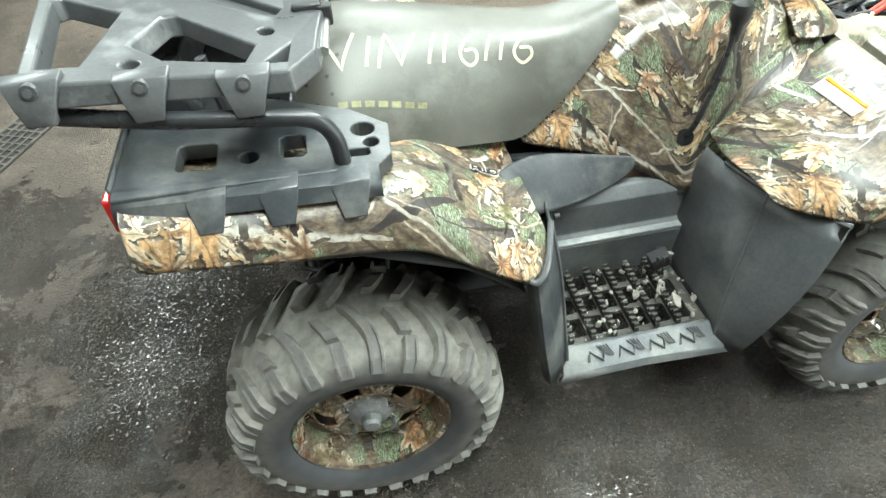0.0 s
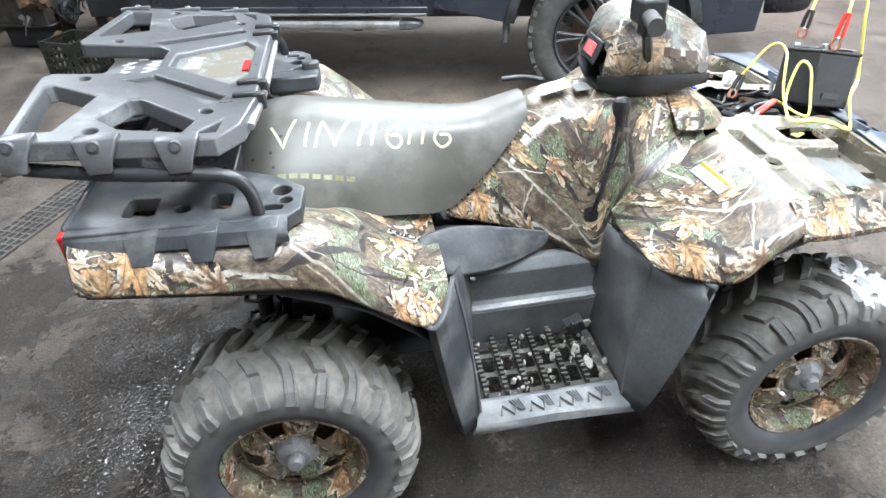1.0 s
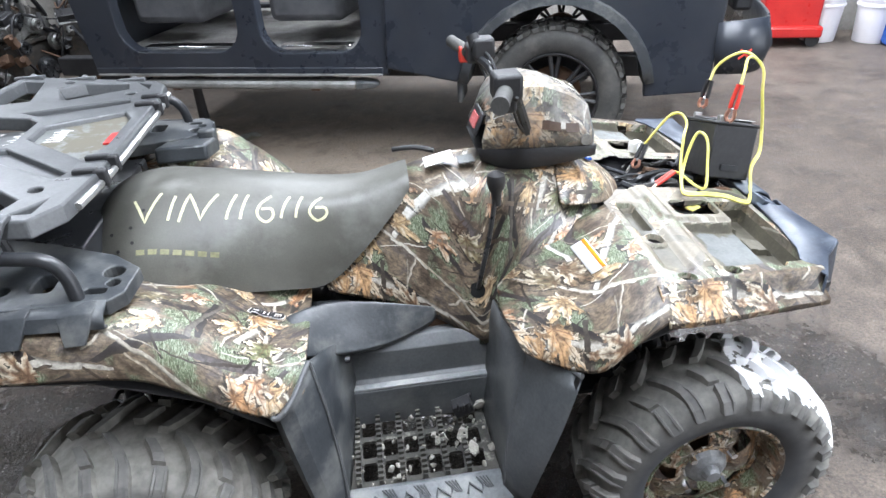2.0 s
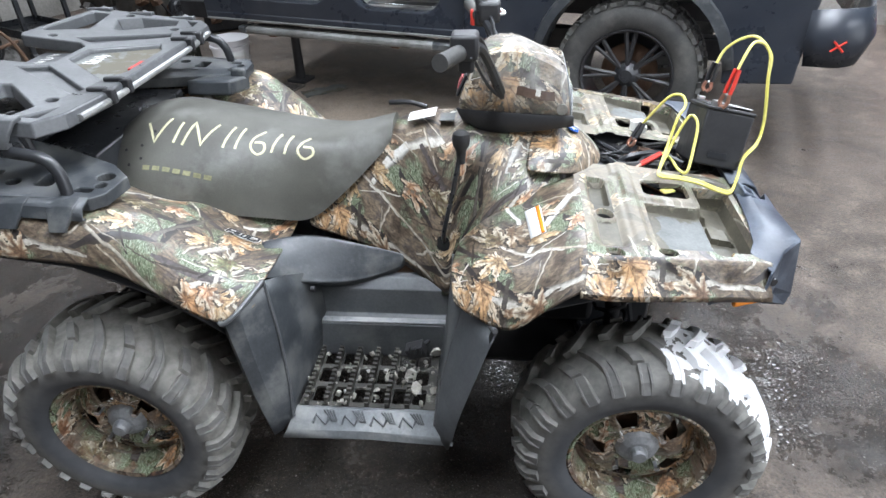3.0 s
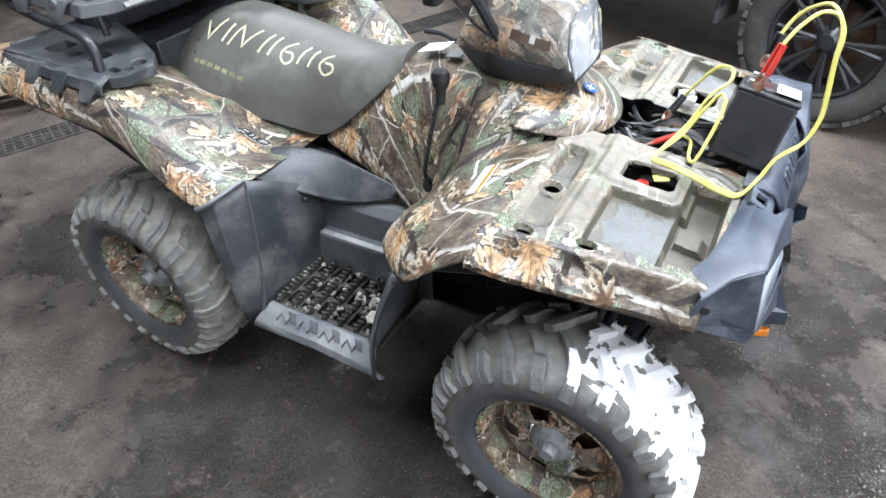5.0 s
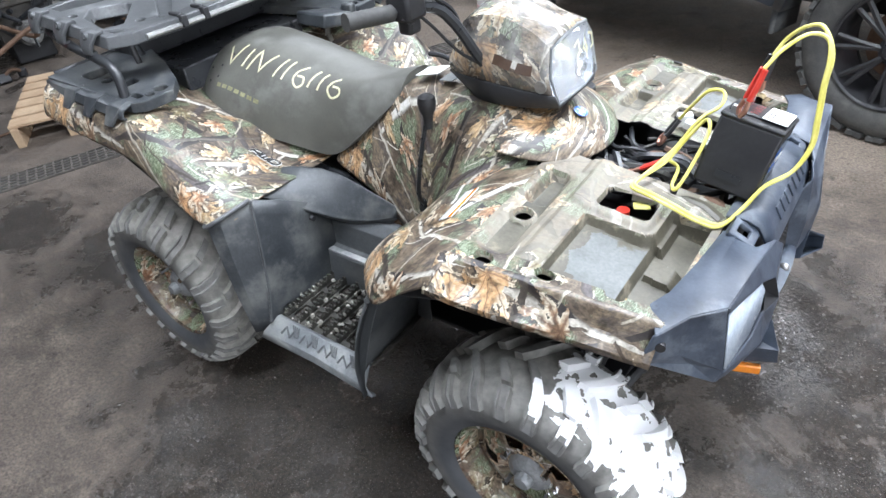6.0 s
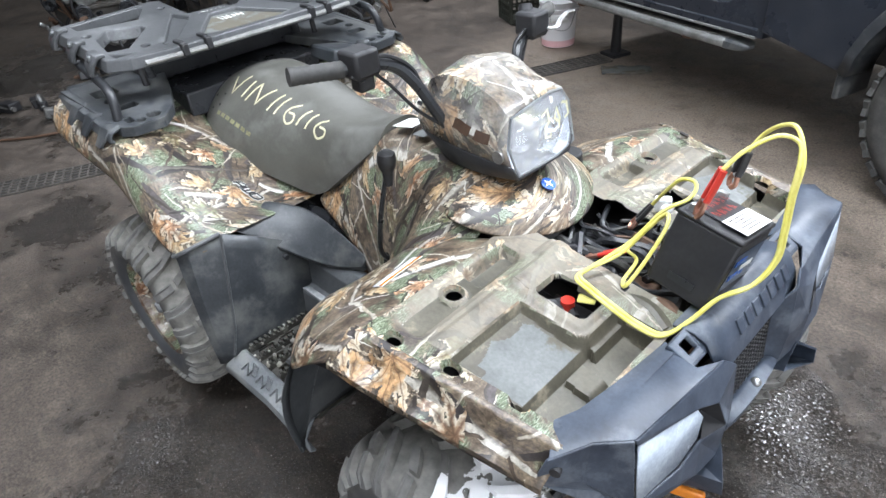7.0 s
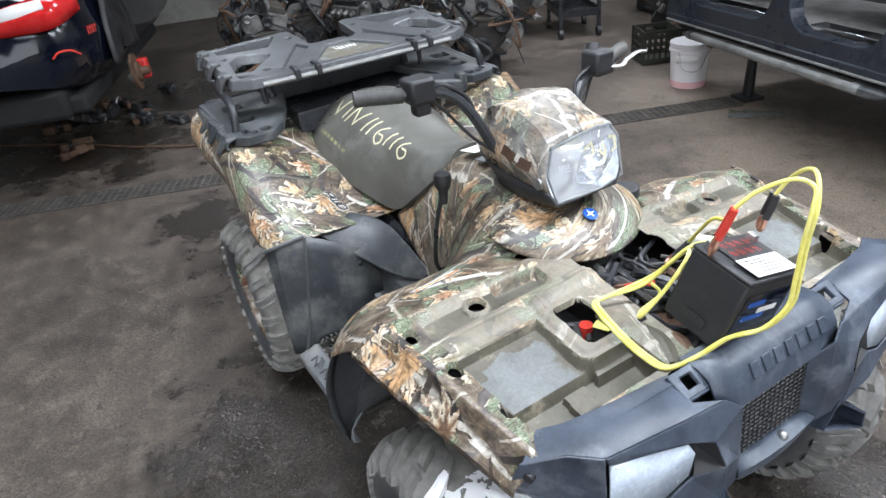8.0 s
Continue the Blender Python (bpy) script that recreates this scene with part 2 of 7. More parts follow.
ALLOY = surf("cast_alloy_greasy", (0.16, 0.16, 0.155), (0.34, 0.34, 0.33), 7, (0.35, 0.6), 0.6, 0.3, dirt=(0.05, 0.045, 0.04), dirt_at=(0.48, 0.68), dirt_scale=8)
CAST = surf("dull_cast_hub", (0.2, 0.21, 0.22), (0.36, 0.37, 0.38), 14, (0.35, 0.55), 0.3, 0.2, dirt=(0.1, 0.08, 0.06), dirt_at=(0.56, 0.72), dirt_scale=12)
GREASY = surf("greasy_cast_iron", (0.035, 0.032, 0.029), (0.1, 0.092, 0.083), 11, (0.35, 0.7), 0.4, 0.5, dist=0.002, dirt=(0.17, 0.13, 0.09), dirt_at=(0.55, 0.75), dirt_scale=14)
PAN_DARK = surf("stained_shaded_tray_plastic", (0.045, 0.042, 0.032), (0.12, 0.108, 0.08), 8, (0.35, 0.6), grit=0.2, dirt=(0.3, 0.26, 0.19), dirt_at=(0.58, 0.7), dirt_scale=9)
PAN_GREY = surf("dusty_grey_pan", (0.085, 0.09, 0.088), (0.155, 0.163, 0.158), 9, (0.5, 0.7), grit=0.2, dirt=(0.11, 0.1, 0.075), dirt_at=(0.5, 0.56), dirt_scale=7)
MUD = surf("dried_mud_white", (0.17, 0.16, 0.135), (0.46, 0.44, 0.39), 14, (0.8, 0.95), grit=0.9, dist=0.004)
GRIME = surf("muddy_black_tread", (0.02, 0.02, 0.018), (0.07, 0.065, 0.055), 14, (0.5, 0.8), grit=0.6, dist=0.002, dirt=(0.3, 0.29, 0.25), dirt_at=(0.58, 0.68), dirt_scale=18)
YELLOW = surf("yellow_cable", (0.62, 0.56, 0.09), (0.8, 0.74, 0.24), 20, (0.4, 0.55), grit=0.1)
RED = surf("red_plastic", (0.55, 0.03, 0.02), (0.68, 0.06, 0.04), 20, (0.3, 0.5), grit=0.1)
FADED_RED = surf("faded_red_display", (0.5, 0.12, 0.12), (0.62, 0.2, 0.19), 30, (0.15, 0.3), grit=0.0)
ORANGE = surf("orange_reflector", (0.75, 0.2, 0.02), (0.85, 0.28, 0.03), 20, (0.15, 0.3), grit=0.1)
WHITE = surf("white_label", (0.7, 0.7, 0.68), (0.82, 0.82, 0.8), 10, (0.5, 0.7), grit=0.05)
CHALK = surf("pale_yellow_paint_marker", (0.5, 0.48, 0.3), (0.66, 0.63, 0.42), 60, (0.6, 0.8), grit=0.3)
CHALK_WHITE = surf("white_paint_marker", (0.62, 0.62, 0.58), (0.85, 0.85, 0.8), 60, (0.6, 0.8), grit=0.3)
GOLD = surf("dull_yellow_print", (0.17, 0.17, 0.1), (0.27, 0.26, 0.14), 90, (0.5, 0.7), grit=0.1)
TAN_INK = surf("tan_print", (0.1, 0.075, 0.055), (0.2, 0.155, 0.115), 30, (0.4, 0.55), grit=0.0)
BROWN_INK = surf("dark_brown_print", (0.04, 0.022, 0.014), (0.06, 0.035, 0.022), 30, (0.3, 0.5), grit=0.05)
BLUE = surf("blue_badge", (0.01, 0.07, 0.3), (0.02, 0.1, 0.42), 30, (0.15, 0.3), grit=0.05)
WOOD = surf("raw_pine", (0.33, 0.22, 0.135), (0.48, 0.35, 0.23), 6, (0.6, 0.8), grit=0.4, dirt=(0.2, 0.14, 0.09), dirt_at=(0.55, 0.8))
NAVY = surf("dark_blue_car_paint", (0.002, 0.003, 0.007), (0.004, 0.006, 0.013), 3, (0.04, 0.12), grit=0.0, dirt=(0.03, 0.03, 0.032), dirt_at=(0.56, 1.0), dirt_scale=2)
TRUCK = surf("dark_blue_truck_paint_dusty", (0.012, 0.017, 0.027), (0.028, 0.034, 0.046), 6, (0.08, 0.24), grit=0.0, dirt=(0.038, 0.04, 0.045), dirt_at=(0.3, 1.0), dirt_scale=2.5)
CARPET = surf("grey_cabin_carpet", (0.22, 0.21, 0.2), (0.42, 0.41, 0.39), 7, (0.85, 0.95), grit=0.7, dist=0.004, fine=60)
CLOTH = surf("dark_grey_seat_cloth", (0.06, 0.062, 0.068), (0.11, 0.112, 0.12), 6, (0.8, 0.95), grit=0.5, dist=0.002, fine=200)
RED_PAINT = surf("red_machine_paint", (0.42, 0.015, 0.015), (0.55, 0.03, 0.025), 5, (0.25, 0.4), grit=0.05)
CONCRETE_WALL = surf("grimy_block_wall", (0.2, 0.19, 0.175), (0.33, 0.315, 0.29), 1.2, (0.75, 0.95), grit=0.4, dist=0.003, dirt=(0.1, 0.09, 0.08), dirt_at=(0.5, 0.8), dirt_scale=1.4, fine=40)
CEIL = surf("dull_white_ceiling", (0.28, 0.28, 0.27), (0.36, 0.36, 0.35), 1.5, (0.8, 0.95), grit=0.1)
RUST = surf("rusty_iron", (0.07, 0.04, 0.025), (0.17, 0.1, 0.065), 12, (0.6, 0.85), 0.3, 0.5, dist=0.002)
WHITE_PLASTIC = surf("white_bucket_plastic", (0.72, 0.7, 0.72), (0.8, 0.79, 0.8), 4, (0.35, 0.5), grit=0.05, dirt=(0.4, 0.36, 0.34), dirt_at=(0.6, 0.85))
PINK = surf("pink_liquid_behind_plastic", (0.72, 0.4, 0.42), (0.8, 0.48, 0.5), 4, (0.35, 0.5), grit=0.05)


def glass(name, tint=(0.95, 0.97, 1.0), rough=0.04):
    m, n, l, p = material(name)
    p.inputs["Base Color"].default_value = (*tint, 1)
    p.inputs["Roughness"].default_value, p.inputs["Transmission Weight"].default_value = rough, 1.0
    p.inputs["IOR"].default_value = 1.45
    return m


LENS = glass("clear_lens", rough=0.06)
LENS.node_tree.nodes["Principled BSDF"].inputs["Transmission Weight"].default_value = 0.92
# Near black, standing for the dark of the lever opening and under the car.
VOID = surf("near_black_for_shade", (0.004, 0.004, 0.004), (0.008, 0.008, 0.008), 9, (0.8, 0.9), grit=0.0)
REFLECTOR = surf("silvered_reflector", (0.56, 0.6, 0.67), (0.78, 0.82, 0.88), 24, (0.15, 0.35), 0.4, 0.0)
GRATE = surf("dull_dark_steel", (0.09, 0.082, 0.074), (0.2, 0.18, 0.16), 10, (0.5, 0.7), 0.5, 0.3)
NERF = surf("dull_running_board", (0.16, 0.165, 0.16), (0.3, 0.3, 0.29), 6, (0.4, 0.6), 0.3, 0.2, dirt=(0.12, 0.11, 0.1), dirt_at=(0.45, 0.75), dirt_scale=4)
CHROME = surf("chrome_reflector", (0.75, 0.76, 0.78), (0.85, 0.86, 0.88), 20, (0.08, 0.2), 1.0, 0.0)
HAZED = surf("hazed_headlight_lens", (0.36, 0.41, 0.48), (0.52, 0.58, 0.66), 8, (0.12, 0.3), grit=0.05)
TAIL = surf("red_tail_lens", (0.5, 0.01, 0.01), (0.62, 0.03, 0.03), 10, (0.08, 0.15), grit=0.0)


def tyre_material(name, painted, lug=False, dusty=1.0):
    """Dusty rubber; the painted one has white paint on its forward upper lugs."""
    m, n, l, p = material(name)
    v = coords(n, l)
    col = ramp(n, l, noise_at(n, l, v, 6, 6), [(0.3, (0.045, 0.048, 0.054)), (0.7, (0.105, 0.108, 0.115))])
    geo = n.new("ShaderNodeSeparateXYZ")
    l.new(v, geo.inputs[0])
    rad = calc(n, l, "SQRT", calc(n, l, "ADD", calc(n, l, "MULTIPLY", geo.outputs[0], geo.outputs[0]), calc(n, l, "MULTIPLY", geo.outputs[2], geo.outputs[2])))
    edge = calc(n, l, "ADD", rad, calc(n, l, "MULTIPLY", noise_at(n, l, v, 9, 6), 0.05))
    dust = ramp(n, l, edge, [(0.24, 0.0), (0.32, 1.0)])
    col = mix(n, l, calc(n, l, "MULTIPLY", dust, 0.5 if lug else 0.85 * dusty), col, ramp(n, l, noise_at(n, l, v, 30, 5), [(0.3, (0.17, 0.162, 0.145)), (0.7, (0.36, 0.345, 0.31))]))
    rough = 0.75
    if painted:
        ahead = calc(n, l, "ADD", calc(n, l, "MULTIPLY", geo.outputs[0], 0.74), calc(n, l, "MULTIPLY", geo.outputs[2], 0.67))
        ahead = calc(n, l, "ADD", ahead, calc(n, l, "MULTIPLY", calc(n, l, "SUBTRACT", noise_at(n, l, v, 22, 5), 0.5), 0.09))
        top = calc(n, l, "ADD", rad, calc(n, l, "MULTIPLY", calc(n, l, "SUBTRACT", noise_at(n, l, v, 30, 4), 0.5), 0.012))
        mask = calc(n, l, "MULTIPLY", calc(n, l, "GREATER_THAN", ahead, 0.235), calc(n, l, "GREATER_THAN", top, 0.299))
        gaps = calc(n, l, "ADD", noise_at(n, l, v, 34, 3, 0.5), calc(n, l, "MULTIPLY", calc(n, l, "SUBTRACT", rad, 0.31), 9.0))
        mask = calc(n, l, "MULTIPLY", mask, calc(n, l, "GREATER_THAN", gaps, 0.38 if not lug else 0.3))
        col = mix(n, l, mask, col, (0.86, 0.86, 0.87))
    l.new(col, p.inputs["Base Color"])
    p.inputs["Roughness"].default_value = rough
    bump(n, l, p, noise_at(n, l, v, 160, 4), 0.35, 0.001)
    return m


TYRE = tyre_material("dusty_tyre", False)
TYRE_FRONT = tyre_material("less_dusty_tyre", False, False, 0.65)
TYRE_PAINTED = tyre_material("tyre_with_white_paint", True, False, 0.8)
LUG_TOP = tyre_material("worn_lug_rubber", False, True)
LUG_TOP_PAINTED = tyre_material("worn_lug_rubber_with_white_paint", True, True)


def floor_material():
    """Old concrete, black with oil, gritty, with wet patches that also carry shade."""
    m, n, l, p = material("oily_wet_concrete")
    v = coords(n, l)
    broad, mid, fine = noise_at(n, l, v, 0.9, 6, 0.6), noise_at(n, l, v, 7.0, 10, 0.75), noise_at(n, l, v, 90, 5, 0.75)
    col = ramp(n, l, mid, [(0.3, (0.034, 0.026, 0.021)), (0.5, (0.093, 0.073, 0.058)), (0.68, (0.2, 0.163, 0.133))])
    col = mix(n, l, ramp(n, l, broad, [(0.4, 0.0), (0.65, 0.5)]), col, (0.17, 0.137, 0.112))
    # Tan dry floor by the truck, painted lighter too for light missing there.
    dry_and_brightened = 0.0
    for px, py, pr in ((-0.3, 2.4, 1.3), (-1.6, 3.0, 1.1), (0.7, 1.9, 0.9)):
        d = n.new("ShaderNodeVectorMath")
        d.operation = "DISTANCE"
        d.inputs[1].default_value = (px, py, 0)
        l.new(v, d.inputs[0])
        dry_and_brightened = calc(n, l, "MAXIMUM", dry_and_brightened, calc(n, l, "SUBTRACT", 1.0, calc(n, l, "DIVIDE", d.outputs["Value"], pr)))
    dust = ramp(n, l, calc(n, l, "MULTIPLY", dry_and_brightened, noise_at(n, l, v, 5, 8, 0.7)), [(0.08, 0.0), (0.3, 0.75)])
    col = mix(n, l, dust, col, (0.3, 0.24, 0.19))
    stain = ramp(n, l, noise_at(n, l, v, 1.9, 9, 0.7, 0.3), [(0.5, 0.0), (0.68, 0.75)])
    col = mix(n, l, stain, col, (0.035, 0.028, 0.023))
    col = mix(n, l, 0.8, col, ramp(n, l, fine, [(0.3, 0.08), (0.7, 0.92)]), "OVERLAY")
    pits = ramp(n, l, noise_at(n, l, v, 34, 5, 0.7), [(0.3, 0.8), (0.42, 0.0)])
    col = mix(n, l, pits, col, (0.03, 0.022, 0.017))
    scuff = ramp(n, l, noise_at(n, l, v, 13, 10, 0.8), [(0.54, 0.0), (0.68, 0.65)])
    col = mix(n, l, scuff, col, (0.25, 0.2, 0.16))
    drips = ramp(n, l, noise_at(n, l, v, 15, 4, 0.6), [(0.28, 0.75), (0.37, 0.0)])
    col = mix(n, l, drips, col, (0.022, 0.017, 0.014))
    # Patches under the quad and the raised car also darken the floor for shade.
    pools_and_shade = 0.0
    for px, py, pr in ((-1.25, 0.1, 0.95), (-1.5, -0.35, 0.6), (-0.1, -0.62, 0.9), (0.45, -0.72, 0.6), (1.1, 0.5, 0.75), (1.35, -0.05, 0.5), (-0.3, -0.75, 0.6), (0.1, 0.1, 1.3), (-1.85, 0.65, 0.6), (-2.2, -0.5, 0.45), (-0.3, -0.5, 0.7), (0.3, -0.45, 0.7), (-4.3, -0.9, 1.5), (-5.2, 0.1, 1.3)):
        d = n.new("ShaderNodeVectorMath")
        d.operation = "DISTANCE"
        d.inputs[1].default_value = (px, py, 0)
        l.new(v, d.inputs[0])
        pools_and_shade = calc(n, l, "MAXIMUM", pools_and_shade, calc(n, l, "SUBTRACT", 1.0, calc(n, l, "DIVIDE", d.outputs["Value"], pr)))
    damp_and_shade = calc(n, l, "ADD", noise_at(n, l, v, 3.4, 9, 0.7, 0.3), calc(n, l, "MULTIPLY", pools_and_shade, 0.4))
    wet = ramp(n, l, damp_and_shade, [(0.6, 0.0), (0.74, 1.0)])
    col = mix(n, l, calc(n, l, "MULTIPLY", wet, 0.8), col, (0.012, 0.0105, 0.009))
    pebble = ramp(n, l, noise_at(n, l, v, 210, 2), [(0.64, 0.0), (0.69, 1.0)])
    col = mix(n, l, calc(n, l, "MULTIPLY", pebble, 0.55), col, (0.3, 0.28, 0.25))
    l.new(col, p.inputs["Base Color"])
    l.new(mix(n, l, wet, ramp(n, l, mid, [(0.3, 0.36), (0.7, 0.75)]), ramp(n, l, noise_at(n, l, v, 3.0, 4), [(0.42, 0.07), (0.62, 0.28)])), p.inputs["Roughness"])
    grain = noise_at(n, l, v, 95, 4, 0.62)
    h = mix(n, l, 0.3, ramp(n, l, grain, [(0.4, 0.0), (0.66, 1.0)]), noise_at(n, l, v, 12, 5, 0.65))
    grit = mix(n, l, wet, 0.9, ramp(n, l, noise_at(n, l, v, 4.2, 5), [(0.44, 0.45), (0.58, 1.25)]))
    bump(n, l, p, mix(n, l, 1.0, h, grit, "MULTIPLY"), 0.7, 0.008)
    return m


FLOOR = floor_material()


# ---- building helpers ----
def part(name, bm, mat, parent=None, label="", smooth=True, solid=0.0, sub=0, bevel=0.0, uvs=False, at=None):
    """Links a bmesh as one mesh object, under a thing or a part."""
    bmesh.ops.recalc_face_normals(bm, faces=bm.faces[:])
    if uvs:
        box_uv(bm)
    data = bpy.data.meshes.new(name)
    bm.to_mesh(data)
    bm.free()
    for f in data.polygons:
        f.use_smooth = smooth
    data.materials.append(mat)
    ob = new(name, data)
    if at is not None:
        ob.matrix_world = at
    if parent is not None:
        ob.parent = parent
    if solid:
        md = ob.modifiers.new("thickness", "SOLIDIFY")
        md.thickness, md.offset = solid, -1
    if bevel:
        md = ob.modifiers.new("edges", "BEVEL")
        md.width, md.segments, md.limit_method, md.angle_limit = bevel, 2, "ANGLE", radians(35)
        md.harden_normals = False
    if sub:
        md = ob.modifiers.new("round", "SUBSURF")
        md.levels = md.render_levels = sub
    if smooth and not sub:
        data.set_sharp_from_angle(angle=radians(38))
    if label:
        tagged(ob, label)
    return ob


def thing(name, label, category, at=None, group="", kind=""):
    ob = new(name)
    ob.empty_display_size = 0.1
    if at is not None:
        ob.matrix_world = at
    return tagged(ob, label, category, group, kind)


def box_uv(bm):
    lay = bm.loops.layers.uv.verify()
    for f in bm.faces:
        a = max(range(3), key=lambda i: abs(f.normal[i]))
        for lp in f.loops:
            c = lp.vert.co
            lp[lay].uv = ((c.y, c.z), (c.x, c.z), (c.x, c.y))[a]


def box(bm, c, s, turn=None):
    m = Matrix.Translation(c) @ (turn or Matrix()) @ Matrix.Diagonal((*s, 1))
    bmesh.ops.create_cube(bm, size=1, matrix=m)
    return bm


def rod(bm, a, b, r, r2=None, seg=12):
    a, b = Vector(a), Vector(b)
    m = Matrix.Translation((a + b) / 2) @ (b - a).to_track_quat("Z", "Y").to_matrix().to_4x4()
    bmesh.ops.create_cone(bm, cap_ends=True, segments=seg, radius1=r, radius2=r if r2 is None else r2, depth=(b - a).length, matrix=m)
    return bm


def spline(pts, steps=6):
    p = [Vector(q) for q in pts]
    p = [p[0] * 2 - p[1], *p, p[-1] * 2 - p[-2]]
    out = []
    for i in range(1, len(p) - 2):
        for k in range(steps):
            t = k / steps
            a, b, c, d = p[i - 1:i + 3]
            out.append(0.5 * (2 * b + (c - a) * t + (2 * a - 5 * b + 4 * c - d) * t * t + (3 * b - a - 3 * c + d) * t ** 3))
    return out + [p[-2]]


def tube(bm, pts, r, seg=8, steps=6, flat=1.0):
    """A round or flattened bar along a smooth line through the points."""
    line = spline(pts, steps) if steps else [Vector(q) for q in pts]
    rings = []
    up = Vector((0.13, 0.21, 0.97)).normalized()
    for i, c in enumerate(line):
        d = (line[min(i + 1, len(line) - 1)] - line[max(i - 1, 0)]).normalized()
        side = d.cross(up).normalized()
        top = side.cross(d).normalized()
        up = top
        rings.append([bm.verts.new(c + r * (math.cos(a) * side + flat * math.sin(a) * top)) for a in (2 * math.pi * k / seg for k in range(seg))])
    for a, b in zip(rings, rings[1:]):
        for k in range(seg):
            bm.faces.new((a[k], a[(k + 1) % seg], b[(k + 1) % seg], b[k]))
    bm.faces.new(rings[0])
    bm.faces.new(rings[-1])
    return bm


def loft(bm, rows, closed=False, caps=False):
    """A skin over rows of points, with a map in metres."""
    rows = [[Vector(q) for q in r] for r in rows]
    lay = bm.loops.layers.uv.verify()
    vs = [[bm.verts.new(q) for q in r] for r in rows]
    us, vv = [[0.0] * len(rows[0])], []
    for a, b in zip(rows, rows[1:]):
        us.append([u + (q - p).length for u, p, q in zip(us[-1], a, b)])
    for r in rows:
        acc = [0.0]
        for p, q in zip(r, r[1:]):
            acc.append(acc[-1] + (q - p).length)
        vv.append(acc)
    mean = [sum(u) / len(u) for u in us]
    n = len(rows[0])
    for i in range(len(rows) - 1):
        for k in range(n if closed else n - 1):
            k2 = (k + 1) % n
            f = bm.faces.new((vs[i][k], vs[i][k2], vs[i + 1][k2], vs[i + 1][k]))
            vals = ((mean[i], vv[i][k]), (mean[i], vv[i][k2] if k2 else vv[i][k] + 0.1), (mean[i + 1], vv[i + 1][k2] if k2 else vv[i + 1][k] + 0.1), (mean[i + 1], vv[i + 1][k]))
            for lp, uv in zip(f.loops, vals):
                lp[lay].uv = uv
    if caps:
        bm.faces.new(vs[0])
        bm.faces.new(vs[-1])
    return bm


def smooth_rows(rows, steps):
    """Finer rows between the given ones."""
    cols = [spline(c, steps) for c in zip(*rows)]
    return [list(r) for r in zip(*cols)]


def plate(bm, outer, holes, z, depth, taper=0.0, bottom=True):
    """A flat plate with openings, whose walls slope inward by taper. z: a number or a function of (x, y)."""
    h = z if callable(z) else (lambda x, y: z)
    loops = [outer, *holes]
    top, low = [], []
    for i, lp in enumerate(loops):
        cx, cy = sum(p[0] for p in lp) / len(lp), sum(p[1] for p in lp) / len(lp)
        k = 1.0 - (taper if i else -taper * 0.2)
        top.append([bm.verts.new((x, y, h(x, y))) for x, y in lp])
        low.append([bm.verts.new((cx + (x - cx) * k, cy + (y - cy) * k, h(x, y) - depth)) for x, y in lp])
    for ring in ((top, low) if bottom else (top,)):
        edges = []
        for lp in ring:
            edges += [bm.edges.new((a, b)) for a, b in zip(lp, lp[1:] + lp[:1])]
        bmesh.ops.triangle_fill(bm, use_beauty=True, edges=edges)
    for a, b in zip(top, low):
        for k in range(len(a)):
            j = (k + 1) % len(a)
            bm.faces.new((a[k], a[j], b[j], b[k]))
    return bm


def ring(cx, cy, r, seg=14, ry=None):
    return [(cx + r * math.cos(2 * math.pi * k / seg), cy + (ry or r) * math.sin(2 * math.pi * k / seg)) for k in range(seg)]


def rect(x0, x1, y0, y1, c=0.0):
    if not c:
        return [(x0, y0), (x1, y0), (x1, y1), (x0, y1)]
    return [(x0 + c, y0), (x1 - c, y0), (x1, y0 + c), (x1, y1 - c), (x1 - c, y1), (x0 + c, y1), (x0, y1 - c), (x0, y0 + c)]


def revolve(bm, profile, seg=48, closed=False):
    """Turns a profile of (radius, y) about the y axis."""
    rows = []
    for k in range(seg + 1):
        a = 2 * math.pi * k / seg
        rows.append([(r * math.cos(a), y, r * math.sin(a)) for r, y in profile])
    loft(bm, rows, closed)
    bmesh.ops.remove_doubles(bm, verts=bm.verts[:], dist=1e-5)
    return bm


def ribbon(bm, pts, width, normal):
    """A flat painted stroke."""
    line = [Vector(p) for p in pts]
    prev = None
    for i, c in enumerate(line):
        d = (line[min(i + 1, len(line) - 1)] - line[max(i - 1, 0)]).normalized()
        s = d.cross(Vector(normal)).normalized() * width / 2
        cur = (bm.verts.new(c + s), bm.verts.new(c - s))
        if prev:
            bm.faces.new((prev[0], prev[1], cur[1], cur[0]))
        prev = cur
    return bm


def lettering(name, text, size, mat, parent, at, label="", depth=0.0006, shear=0.0):
    """Raised letters in the built-in font, turned into a mesh."""
    cu = bpy.data.curves.new(name, "FONT")
    cu.body, cu.size, cu.extrude, cu.shear, cu.align_x = text, size, depth, shear, "CENTER"
    ob = bpy.data.objects.new(name, cu)
    scene.collection.objects.link(ob)
    me = bpy.data.meshes.new_from_object(ob.evaluated_get(bpy.context.evaluated_depsgraph_get()))
    bpy.data.objects.remove(ob)
    me.materials.clear()
    me.materials.append(mat)
    out = new(name, me)
    out.matrix_world = at
    if parent is not None:
        out.parent = parent
    return tagged(out, label) if label else out


def frame_at(origin, along, up):
    """A pose whose x runs along and whose y runs up."""
    x = Vector(along).normalized()
    z = x.cross(Vector(up)).normalized()
    y = z.cross(x)
    m = Matrix((x, y, z)).transposed().to_4x4()
    m.translation = Vector(origin)
    return m


